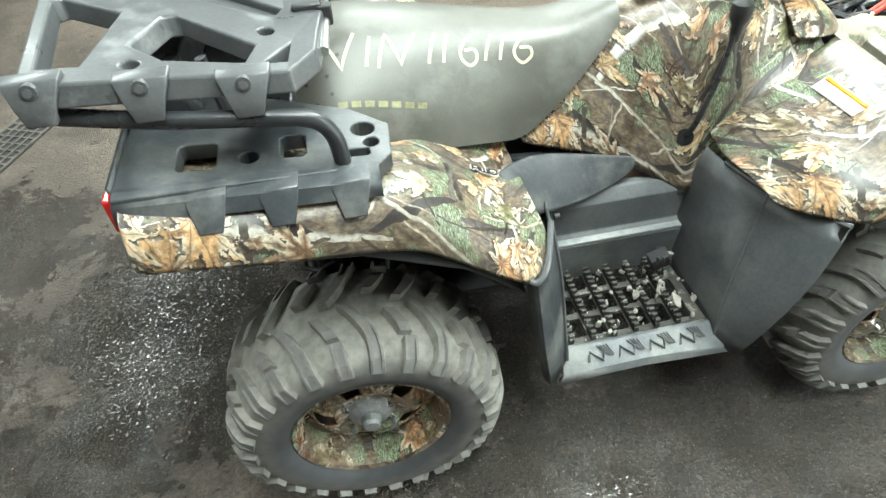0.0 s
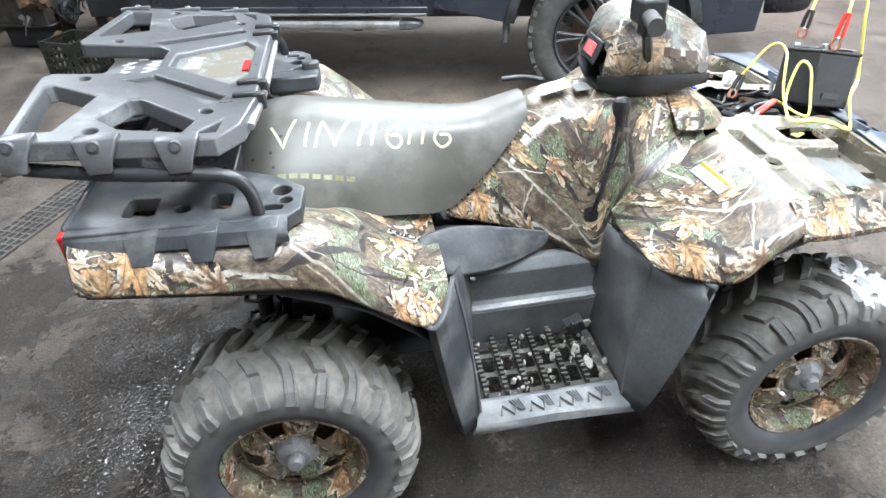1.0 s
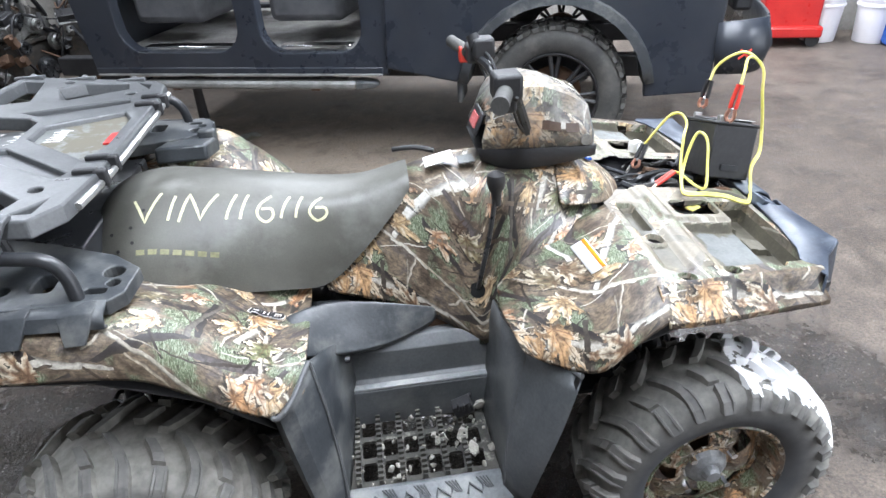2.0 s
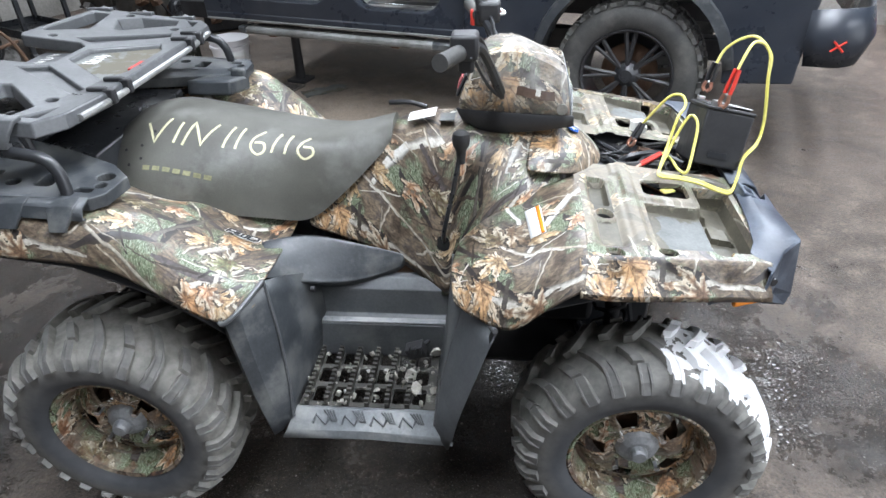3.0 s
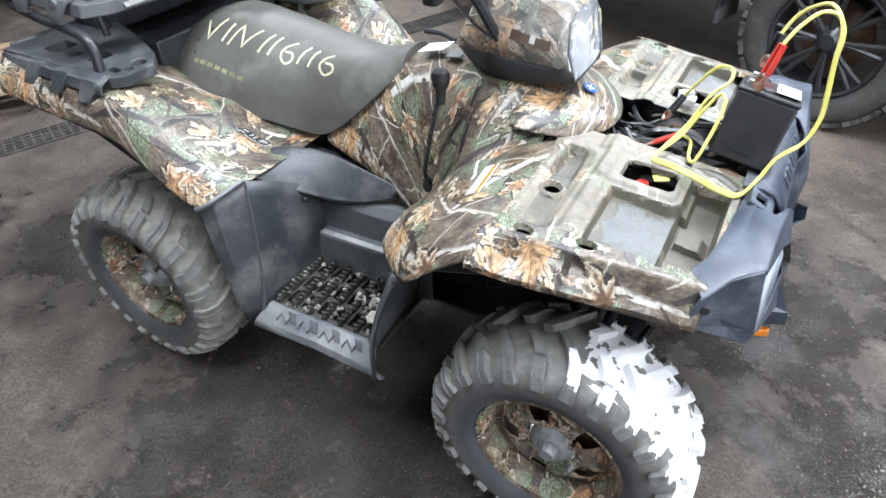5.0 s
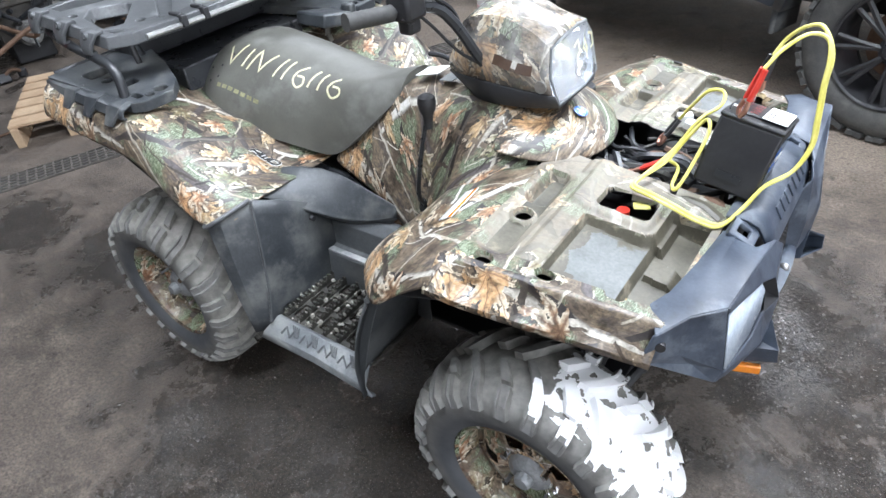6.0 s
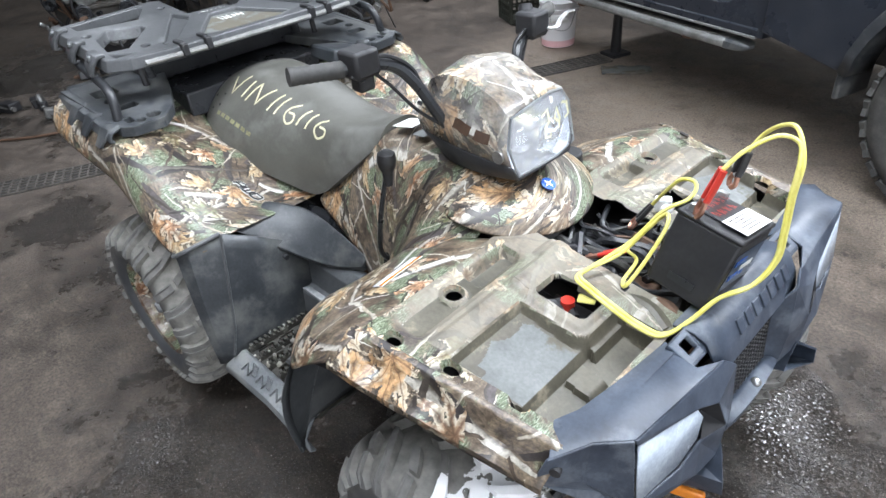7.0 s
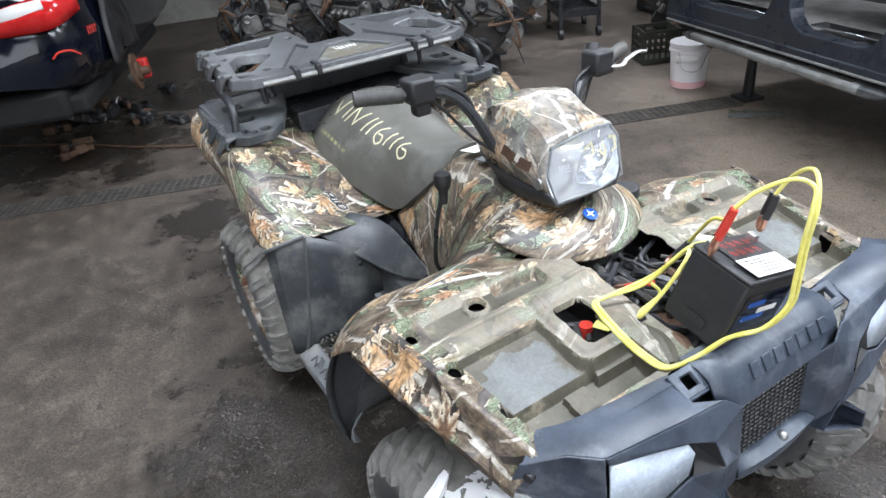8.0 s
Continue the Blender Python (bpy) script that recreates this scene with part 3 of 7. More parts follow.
def on_skin(ob, p, lift):
    """The place on ob's finished surface that is nearest to p, raised by lift, and the normal there."""
    ev = ob.evaluated_get(bpy.context.evaluated_depsgraph_get())
    inv = ob.matrix_world.inverted()
    hit, loc, nrm, _ = ev.closest_point_on_mesh(inv @ Vector(p))
    return loc + nrm * lift, nrm


def decal(name, ob, lines, width, mat, label="", lift=0.0012):
    """Printed strokes that lie on ob's surface."""
    bm = B()
    for pts in lines:
        fine = []
        for a, b in zip(pts, pts[1:]):
            a, b = Vector(a), Vector(b)
            fine += [a.lerp(b, k / 3) for k in range(3)]
        fine.append(Vector(pts[-1]))
        line = [on_skin(ob, p + Vector((0, -0.03 if p.y < 0 else 0.03, 0.02)), lift) for p in fine]
        prev = None
        for i, (c, nrm) in enumerate(line):
            d = line[min(i + 1, len(line) - 1)][0] - line[max(i - 1, 0)][0]
            if d.length < 1e-6:
                continue
            sd = d.normalized().cross(nrm).normalized() * width / 2
            cur = (bm.verts.new(c + sd), bm.verts.new(c - sd))
            if prev:
                bm.faces.new((prev[0], prev[1], cur[1], cur[0]))
            prev = cur
    return part(name, bm, mat, ob, label, smooth=False)


def along(a, b, up, count, fill=0.7, rows=1):
    """Short strokes from a to b, one plain block for each letter."""
    a, b, up = Vector(a), Vector(b), Vector(up)
    return [[a.lerp(b, k / count) + up / 2, a.lerp(b, (k + fill) / count) + up / 2] for k in range(count)]


def B():
    return bmesh.new()


# ---- the quad bike ----
atv = thing("quad_bike", "four-wheel quad bike with camouflage print bodywork, on wet concrete", "quad bike")
AXLE_R, AXLE_F, HUB_Z, WHEEL = -0.648, 0.682, 0.307, 0.94


def wheel(x, side, width, tyre_mat, top_mat, label):
    """side: -1 on the machine's right. The outer face looks along -y before the turn."""
    hub = new("wheel")
    hub.empty_display_size = 0.05
    hub.matrix_world = pose(x, side * (0.6 - width / 2), HUB_Z, 0, 0, 0 if side < 0 else 180) @ Matrix.Diagonal((WHEEL, 1, WHEEL, 1))
    hub.parent = atv
    tagged(hub, label)
    w = width / 2
    bm = revolve(B(), [(0.178, -w * 0.82), (0.196, -w * 0.98), (0.225, -w * 1.06), (0.258, -w * 1.06), (0.285, -w * 0.97), (0.3, -w * 0.8), (0.307, -w * 0.45), (0.309, 0), (0.307, w * 0.45), (0.3, w * 0.8), (0.285, w * 0.97), (0.258, w * 1.06), (0.22, w * 1.04), (0.178, w * 0.82)], 72)
    part("tyre", bm, tyre_mat, hub, "dusty knobbly tyre", smooth=True)
    count = 13
    for sgn in (-1, 1):
        for k in range(count * 2):
            a0 = 2 * math.pi * (k / 2 + (0.25 if sgn > 0 else 0)) / count
            if k % 2 == 0:
                bars = [[(0.04, 0.3105, -0.17), (0.2, 0.3105, -0.115), (0.38, 0.3095, -0.065), (0.55, 0.308, -0.025), (0.7, 0.304, 0.004), (0.84, 0.2975, 0.02), (0.95, 0.288, 0.026), (1.05, 0.264, 0.028)]]
            else:
                bars = [[(0.22, 0.31, -0.11), (0.36, 0.309, -0.07), (0.5, 0.3075, -0.035), (0.62, 0.3055, -0.01)], [(0.73, 0.303, 0.012), (0.86, 0.296, 0.022), (0.96, 0.287, 0.027), (1.05, 0.262, 0.03)]]
            bm = B()
            for stations in bars:
                prev, last = None, len(stations) - 1
                for i, (fy, r, da) in enumerate(stations):
                    a = a0 - da
                    half = (0.0115 + 0.006 * fy) / r
                    lean = min(1.0, max(0.0, (fy - 0.72) / 0.33))
                    h = 0.02 if i < last else 0.013
                    pit = 0.008 if 0.6 < fy and 0 < i < last else 0.0
                    row = []
                    for da2, up in ((-half, -0.005), (-half * 0.8, h), (-half * 0.5, h), (-half * 0.42, h - pit), (half * 0.42, h - pit), (half * 0.5, h), (half * 0.8, h), (half, -0.005)):
                        rr, yy = r + up * (1 - 0.75 * lean), w * fy + up * 0.9 * lean
                        row.append(bm.verts.new((rr * math.cos(a + da2), sgn * yy, rr * math.sin(a + da2))))
                    if prev:
                        for q in range(7):
                            bm.faces.new((prev[q], prev[q + 1], row[q + 1], row[q])).material_index = int(0 < q < 6)
                    else:
                        bm.faces.new(row)
                    prev = row
                bm.faces.new(prev)
            lug = part("lug", bm, tyre_mat, hub, smooth=False)
            lug.data.materials.append(top_mat)
    # steel rim: flange, barrel and pierced dish
    bm = revolve(B(), [(0.17, -w * 0.6), (0.182, -w * 0.84), (0.188, -w * 0.9), (0.183, -w * 0.93), (0.175, -w * 0.88), (0.166, -w * 0.55), (0.16, -w * 0.3), (0.158, w * 0.7)], 64)
    dish = [(0.163, -w * 0.3), (0.15, -w * 0.26), (0.132, -w * 0.4), (0.11, -w * 0.52), (0.085, -w * 0.56), (0.062, -w * 0.46), (0.045, -w * 0.5), (0.0, -w * 0.5)]
    seg = 70
    rows = [[(r * math.cos(2 * math.pi * k / seg), y, r * math.sin(2 * math.pi * k / seg)) for r, y in dish] for k in range(seg)]
    lay = bm.loops.layers.uv.verify()
    vs = [[bm.verts.new(q) for q in r] for r in rows]
    for k in range(seg):
        for i in range(len(dish) - 1):
            if i in (2, 3) and k % 14 in (5, 6, 7, 8, 9):
                continue
            bm.faces.new((vs[k][i], vs[k][i + 1], vs[(k + 1) % seg][i + 1], vs[(k + 1) % seg][i]))
    bmesh.ops.remove_doubles(bm, verts=bm.verts[:], dist=1e-5)
    part("rim", bm, CAMO_RIM, hub, "camouflage-coated steel rim with rust and dirt", uvs=True, solid=0.003)
    part("brake_drum", revolve(B(), [(0.0, -w * 0.28), (0.1, -w * 0.28), (0.112, -w * 0.15), (0.112, w * 0.6), (0.0, w * 0.6)], 32), RUST, hub)
    bm = revolve(B(), [(0.0, -w * 0.86), (0.018, -w * 0.86), (0.022, -w * 0.8), (0.024, -w * 0.68), (0.034, -w * 0.68), (0.05, -w * 0.6), (0.058, -w * 0.5), (0.056, -w * 0.4)], 12)
    part("hub_cap", bm, CAST, hub, "scratched grey metal hub cap", smooth=False)
    for k in range(4):
        bm = B()
        a = math.pi / 4 + k * math.pi / 2
        rod(bm, (0.076 * math.cos(a), -w * 0.76, 0.076 * math.sin(a)), (0.076 * math.cos(a), -w * 0.4, 0.076 * math.sin(a)), 0.009, 0.011, 6)
        part("wheel_nut", bm, CHROME, hub, smooth=False)
    return hub


wheel(AXLE_R, -1, 0.25, TYRE, LUG_TOP, "rear wheel with a dusty knobbly tyre")
wheel(AXLE_R, 1, 0.25, TYRE, LUG_TOP, "rear wheel with a dusty knobbly tyre")
wheel(AXLE_F, -1, 0.215, TYRE_PAINTED, LUG_TOP_PAINTED, "front wheel with white paint across the tread")
wheel(AXLE_F, 1, 0.215, TYRE_FRONT, LUG_TOP, "front wheel with a dusty knobbly tyre")

# frame, axles and engine in the shade under the body
bm = B()
for s in (-1, 1):
    tube(bm, [(-0.9, s * 0.14, 0.62), (-0.55, s * 0.15, 0.5), (-0.2, s * 0.15, 0.34), (0.3, s * 0.15, 0.34), (0.6, s * 0.14, 0.52), (0.88, s * 0.13, 0.66)], 0.018)
    tube(bm, [(-0.9, s * 0.14, 0.62), (-0.3, s * 0.15, 0.64), (0.3, s * 0.14, 0.6), (0.88, s * 0.13, 0.66)], 0.018)
part("frame", bm, STEEL_BLACK, atv)
for x in (AXLE_R, AXLE_F):
    bm = B()
    for s in (-1, 1):
        part("drive_shaft", rod(B(), (x, 0, HUB_Z + 0.03), (x, s * 0.46, HUB_Z), 0.016), STEEL_BLACK, atv)
        for a, b2 in (((x - 0.11, s * 0.13, 0.35), (x - 0.02, s * 0.42, HUB_Z - 0.07)), ((x + 0.11, s * 0.13, 0.35), (x + 0.02, s * 0.42, HUB_Z - 0.07)), ((x, s * 0.14, 0.55), (x, s * 0.4, HUB_Z + 0.1))):
            part("suspension_arm", tube(B(), [a, b2], 0.014, steps=0), STEEL_BLACK, atv)
    box(bm, (x, 0, HUB_Z + 0.03), (0.2, 0.2, 0.18))
    part("axle", bm, STEEL_BLACK, atv, bevel=0.01)
    for s in (-1, 1):
        bm = B()
        rod(bm, (x - 0.05, s * 0.3, HUB_Z + 0.05), (x - 0.04, s * 0.22, 0.7), 0.02)
        pts = [(x - 0.05 + 0.045 * math.cos(k * 0.9), s * (0.3 - 0.0026 * k) + 0.045 * math.sin(k * 0.9), HUB_Z + 0.08 + k * 0.0075) for k in range(36)]
        tube(bm, pts, 0.006, 6, 1)
        part("shock_absorber", bm, BLACK, atv)
bm = B()
box(bm, (0.02, 0, 0.45), (0.46, 0.3, 0.26))
rod(bm, (0.0, -0.2, 0.42), (0.0, 0.2, 0.42), 0.12, seg=24)
box(bm, (-0.42, 0, 0.52), (0.42, 0.3, 0.16))
box(bm, (0.5, 0, 0.52), (0.2, 0.4, 0.22))
part("engine", bm, BLACK, atv, bevel=0.02)
# Unseen plate added under the body to keep light off the floor.
part("underbody_shade_plate", box(B(), (0.0, 0, 0.285), (1.5, 0.46, 0.012)), BLACK, atv, bevel=0.004)
bm = B()
tube(bm, [(-0.55, -0.18, 0.6), (-0.75, -0.2, 0.62), (-0.98, -0.17, 0.64)], 0.06, 14)
part("silencer", bm, RUST, atv)

# ---- seat ----
SEAT_X = (-0.752, -0.727, -0.678, -0.57, -0.40, -0.19, -0.08, 0.05)
SEAT_Y = ((0, 0.06, 0.1, 0.13, 0.14), (0, 0.075, 0.13, 0.18, 0.2), (0, 0.08, 0.145, 0.208, 0.235), (0, 0.075, 0.13, 0.21, 0.245), (0, 0.07, 0.125, 0.195, 0.228), (0, 0.06, 0.1, 0.14, 0.152), (0, 0.05, 0.085, 0.118, 0.128), (0, 0.03, 0.05, 0.065, 0.07))
SEAT_Z = ((0.86, 0.86, 0.85, 0.83, 0.82), (0.93, 0.925, 0.9, 0.85, 0.82), (0.968, 0.96, 0.93, 0.865, 0.815), (0.988, 0.98, 0.945, 0.88, 0.8), (0.962, 0.952, 0.925, 0.855, 0.762), (0.92, 0.914, 0.893, 0.8, 0.698), (0.918, 0.912, 0.893, 0.84, 0.79), (0.955, 0.952, 0.943, 0.928, 0.915))
SX = np.linspace(SEAT_X[0], SEAT_X[-1], 46)


def seat_point(x, v, side=-1, lift=0.0):
    """The seat's skin at x, v from the crown (0) to the lower edge (4)."""
    i = min(int(v), 3)
    f = v - i
    ys = [float(np.interp(x, SEAT_X, [r[k] for r in SEAT_Y])) for k in range(5)]
    zs = [float(np.interp(x, SEAT_X, [r[k] for r in SEAT_Z])) for k in range(5)]

    def cr(a):
        p = [a[max(i - 1, 0)] if i else (2 * a[0] - a[1] if a is zs else -a[1]), a[i], a[i + 1], a[min(i + 2, 4)]]
        return 0.5 * (2 * p[1] + (p[2] - p[0]) * f + (2 * p[0] - 5 * p[1] + 4 * p[2] - p[3]) * f * f + (3 * p[1] - p[0] - 3 * p[2] + p[3]) * f ** 3)
    y, z = cr(ys), cr(zs)
    if lift:
        y2, z2 = y + lift * 0.75, z + lift * 0.66
        return Vector((x, side * y2, z2))
    return Vector((x, side * y, z))


rows = []
for x in SX:
    r = [seat_point(x, 4 - k / 3, 1) for k in range(12)] + [seat_point(x, k / 3, -1) for k in range(13)]
    b1, b2 = r[0], r[-1]
    r = [Vector((x, 0.02, b1.z - 0.02))] + r + [Vector((x, -0.02, b2.z - 0.02))]
    rows.append(r)
rows = [[sum((rows[min(max(i + d, 0), len(rows) - 1)][k] for d in (-2, -1, 0, 1, 2)), Vector()) / 5 for k in range(len(rows[0]))] for i in range(len(rows))]
SKIN = [[r[k] for k in range(13, 26)] for r in rows]


def skin(x, v, lift):
    """A place on the finished seat's right flank, v from the crown (0) to the lower edge (4), raised a little."""
    fi = (x - SEAT_X[0]) / (SEAT_X[-1] - SEAT_X[0]) * (len(SKIN) - 1)
    fk = v * 3
    i, k = min(int(fi), len(SKIN) - 2), min(int(fk), 11)
    a, b = fi - i, fk - k
    p00, p10, p01, p11 = SKIN[i][k], SKIN[i + 1][k], SKIN[i][k + 1], SKIN[i + 1][k + 1]
    p = p00 * (1 - a) * (1 - b) + p10 * a * (1 - b) + p01 * (1 - a) * b + p11 * a * b
    nrm = (p10 - p00).cross(p01 - p00).normalized()
    nrm = nrm if nrm.z > 0 else -nrm
    return p + nrm * lift, nrm


def stroke(bm, pts, width, lift):
    line = [skin(x, v, lift) for x, v in pts]
    prev = None
    for i, (c, nrm) in enumerate(line):
        d = (line[min(i + 1, len(line) - 1)][0] - line[max(i - 1, 0)][0]).normalized()
        sd = d.cross(nrm).normalized() * width / 2
        cur = (bm.verts.new(c + sd), bm.verts.new(c - sd))
        if prev:
            bm.faces.new((prev[0], prev[1], cur[1], cur[0]))
        prev = cur


seat = part("seat", loft(B(), rows, True, True), VINYL, atv, "olive grey vinyl seat with small holes and chalked writing")
# writing in pale paint marker, drawn by hand
STROKES = [
    [(-0.662, 1.65), (-0.63, 2.5), (-0.585, 1.45)],
    [(-0.545, 1.6), (-0.565, 2.5)],
    [(-0.535, 2.55), (-0.505, 1.5), (-0.475, 2.5), (-0.425, 1.45)],
    [(-0.372, 1.45), (-0.402, 2.5)],
    [(-0.338, 1.45), (-0.362, 2.5)],
    [(-0.27, 1.5), (-0.305, 2.05), (-0.312, 2.4), (-0.29, 2.6), (-0.268, 2.45), (-0.272, 2.2), (-0.3, 2.2)],
    [(-0.215, 1.5), (-0.245, 2.5)],
    [(-0.178, 1.5), (-0.202, 2.5)],
    [(-0.118, 1.6), (-0.15, 2.1), (-0.158, 2.4), (-0.136, 2.62), (-0.108, 2.48), (-0.112, 2.25), (-0.14, 2.2)],
]
bm = B()
for st in STROKES:
    if len(st) > 4:
        fine = [(p.x, p.y) for p in spline([(x, v, 0) for x, v in st], 5)]
    else:
        fine = [tuple(np.array(a) + (np.array(b) - np.array(a)) * k / 5) for a, b in zip(st, st[1:]) for k in range(5)] + [st[-1]]
    stroke(bm, [(-0.607 + (x + 0.662) * 0.785, v - 0.3) for x, v in fine], 0.0065, 0.0014)
part("writing", bm, CHALK, seat, "handwritten VIN 116116 in pale yellow marker", smooth=False)
# maker's name on the seat, as plain blocks
for k in range(7):
    x = -0.6 + k * 0.0265
    bm = B()
    v = 2.88 + 0.025 * k
    stroke(bm, [(x, v), (x + 0.01, v + 0.008), (x + 0.019, v + 0.016)], 0.0125, 0.0014)
    part("printed_block", bm, GOLD, seat, smooth=False)
bm = B()
for x, v in ((-0.585, 1.8), (-0.612, 2.25), (-0.608, 2.62), (-0.64, 2.75), (-0.655, 2.3)):
    c, nrm = skin(x, v, 0.0008)
    part("hole", rod(B(), c, c + nrm * 0.001, 0.0042, seg=8), BLACK, seat, smooth=False)

# ---- rear mudguards ----
def rear_fender(s):
    o = lambda *p: [Vector((p[0], s * -y, z)) for y, z in p[1:]]
    rows = [
        o(-0.94, (-0.578, 0.888), (-0.568, 0.925), (-0.55, 0.962), (-0.52, 0.975), (-0.36, 0.965), (-0.2, 0.94)),
        o(-0.915, (-0.588, 0.88), (-0.572, 0.92), (-0.552, 0.955), (-0.52, 0.965), (-0.36, 0.95), (-0.2, 0.92)),
        o(-0.72, (-0.588, 0.855), (-0.572, 0.895), (-0.548, 0.928), (-0.5, 0.93), (-0.34, 0.9), (-0.2, 0.87)),
        o(-0.53, (-0.578, 0.825), (-0.565, 0.88), (-0.528, 0.922), (-0.46, 0.925), (-0.34, 0.868), (-0.22, 0.8)),
        o(-0.44, (-0.578, 0.775), (-0.562, 0.83), (-0.52, 0.868), (-0.45, 0.868), (-0.32, 0.815), (-0.15, 0.77)),
        o(-0.36, (-0.575, 0.712), (-0.556, 0.768), (-0.505, 0.798), (-0.42, 0.79), (-0.3, 0.755), (-0.13, 0.735)),
        o(-0.295, (-0.562, 0.672), (-0.54, 0.715), (-0.48, 0.735), (-0.38, 0.725), (-0.27, 0.705), (-0.1, 0.7)),
        o(-0.235, (-0.5, 0.672), (-0.47, 0.69), (-0.42, 0.695), (-0.33, 0.69), (-0.24, 0.684), (-0.1, 0.684)),
    ]
    rows = smooth_rows(rows, 5)
    return part("rear_mudguard", loft(B(), rows), CAMO, atv, "glossy woodland camouflage mudguard", solid=0.005, sub=1)


rear_guard = rear_fender(-1)
rear_fender(1)
A0, A1, AU = Vector((-0.352, -0.29, 0.755)), Vector((-0.286, -0.262, 0.715)), Vector((0.004, 0.022, 0.008))
awd = lambda u, v: A0.lerp(A1, u) + AU * v + (A1 - A0) * v * 0.1
AWD = [[awd(0.0, 0), awd(0.02, 1), awd(0.26, 1), awd(0.28, 0)], [awd(0.02, 0.45), awd(0.26, 0.45)], [awd(0.34, 1), awd(0.36, 0), awd(0.62, 0), awd(0.64, 1)], [awd(0.49, 0), awd(0.49, 0.8)], [awd(0.7, 0), awd(0.7, 1), awd(0.92, 1), awd(0.98, 0.7), awd(0.97, 0.2), awd(0.9, 0), awd(0.7, 0)]]
decal("letter_outline", rear_guard, AWD, 0.0095, CHALK_WHITE, "pale outline of the letters", 0.006)
decal("letters", rear_guard, AWD, 0.006, BLACK, "dark AWD letters", 0.0075)


# ---- footwells ----
def footwell(s):
    y = lambda v: s * v
    well = new("footwell")
    well.parent = atv
    tagged(well, "dark grey plastic footwell with muddy pegs")
    P = lambda a, b, c: Vector((a, y(b), c))
    # rear leg guard: outer lip, broad panel, corner, inner wall
    rows = [
        [P(-0.305, -0.545, 0.675), P(-0.288, -0.562, 0.676), P(-0.262, -0.535, 0.69), P(-0.226, -0.448, 0.71), P(-0.205, -0.37, 0.672), P(-0.165, -0.25, 0.6)],
        [P(-0.292, -0.55, 0.58), P(-0.275, -0.566, 0.58), P(-0.25, -0.545, 0.585), P(-0.206, -0.475, 0.585), P(-0.185, -0.39, 0.54), P(-0.15, -0.25, 0.47)],
        [P(-0.27, -0.555, 0.44), P(-0.255, -0.57, 0.44), P(-0.23, -0.553, 0.44), P(-0.192, -0.505, 0.44), P(-0.178, -0.41, 0.43), P(-0.155, -0.25, 0.41)],
        [P(-0.245, -0.555, 0.315), P(-0.232, -0.57, 0.31), P(-0.212, -0.556, 0.315), P(-0.188, -0.535, 0.345), P(-0.175, -0.42, 0.345), P(-0.165, -0.24, 0.345)],
    ]
    part("rear_leg_guard", loft(B(), smooth_rows(rows, 3)), PLASTIC, well, solid=0.005).data.set_sharp_from_angle(angle=radians(13))
    bm = B()
    tube(bm, [P(-0.306, -0.553, 0.672), P(-0.288, -0.566, 0.673), P(-0.262, -0.54, 0.688), P(-0.228, -0.45, 0.712)], 0.006)
    part("guard_lip", bm, PLASTIC_GREY, well)
    part("guard_crease", tube(B(), [P(-0.226, -0.45, 0.708), P(-0.205, -0.477, 0.585), P(-0.191, -0.507, 0.44), P(-0.187, -0.536, 0.347)], 0.0045, 6, 3), PLASTIC_GREY, well, "pale worn edge")
    # front leg guard: outer edge, broad panel, crease, inner panel
    rows = [
        [P(0.318, -0.575, 0.705), P(0.326, -0.593, 0.702), P(0.312, -0.57, 0.7), P(0.285, -0.505, 0.688), P(0.258, -0.441, 0.678), P(0.228, -0.375, 0.682), P(0.215, -0.26, 0.675)],
        [P(0.276, -0.597, 0.583), P(0.282, -0.614, 0.58), P(0.268, -0.592, 0.578), P(0.245, -0.535, 0.57), P(0.224, -0.476, 0.56), P(0.205, -0.395, 0.535), P(0.2, -0.24, 0.52)],
        [P(0.238, -0.594, 0.45), P(0.243, -0.608, 0.445), P(0.232, -0.592, 0.442), P(0.213, -0.555, 0.437), P(0.193, -0.51, 0.43), P(0.188, -0.41, 0.42), P(0.186, -0.24, 0.41)],
        [P(0.212, -0.574, 0.31), P(0.216, -0.582, 0.304), P(0.209, -0.573, 0.306), P(0.196, -0.557, 0.314), P(0.18, -0.535, 0.335), P(0.177, -0.41, 0.345), P(0.175, -0.24, 0.345)],
    ]
    # Same plastic as the rear guard, given a paler tone for the light here.
    part("front_leg_guard", loft(B(), smooth_rows(rows, 3)), PLASTIC_MID, well, solid=0.005).data.set_sharp_from_angle(angle=radians(16))
    bm = B()
    tube(bm, [P(0.326, -0.596, 0.704), P(0.285, -0.508, 0.69), P(0.258, -0.444, 0.681), P(0.23, -0.378, 0.685), P(0.22, -0.33, 0.683)], 0.0065)
    tube(bm, [P(0.256, -0.444, 0.676), P(0.222, -0.479, 0.56), P(0.191, -0.513, 0.43), P(0.179, -0.538, 0.337)], 0.0045, 6, 3)
    part("guard_lip", bm, PLASTIC_GREY, well)
    # inner wall
    rows = [[P(x, b, c) for x in (-0.215, -0.06, 0.08, 0.225)] for b, c in ((-0.2, 0.572), (-0.225, 0.57), (-0.25, 0.545), (-0.258, 0.468), (-0.29, 0.452), (-0.296, 0.345))]
    part("inner_wall", loft(B(), rows), PLASTIC_MID, well, smooth=False, solid=0.006, bevel=0.006)
    # Ledge strip in the paler step plastic, for the light on its upward face.
    part("wall_ledge", box(B(), P(0.0, -0.275, 0.459), (0.4, 0.028, 0.006)), STEP, well, bevel=0.002)
    bm = B()
    for bx in (-0.19, -0.165):
        rod(bm, P(bx, -0.3 - (bx + 0.19) * 0.6, 0.59), P(bx + 0.012, -0.3 - (bx + 0.19) * 0.6, 0.59), 0.008, seg=10)
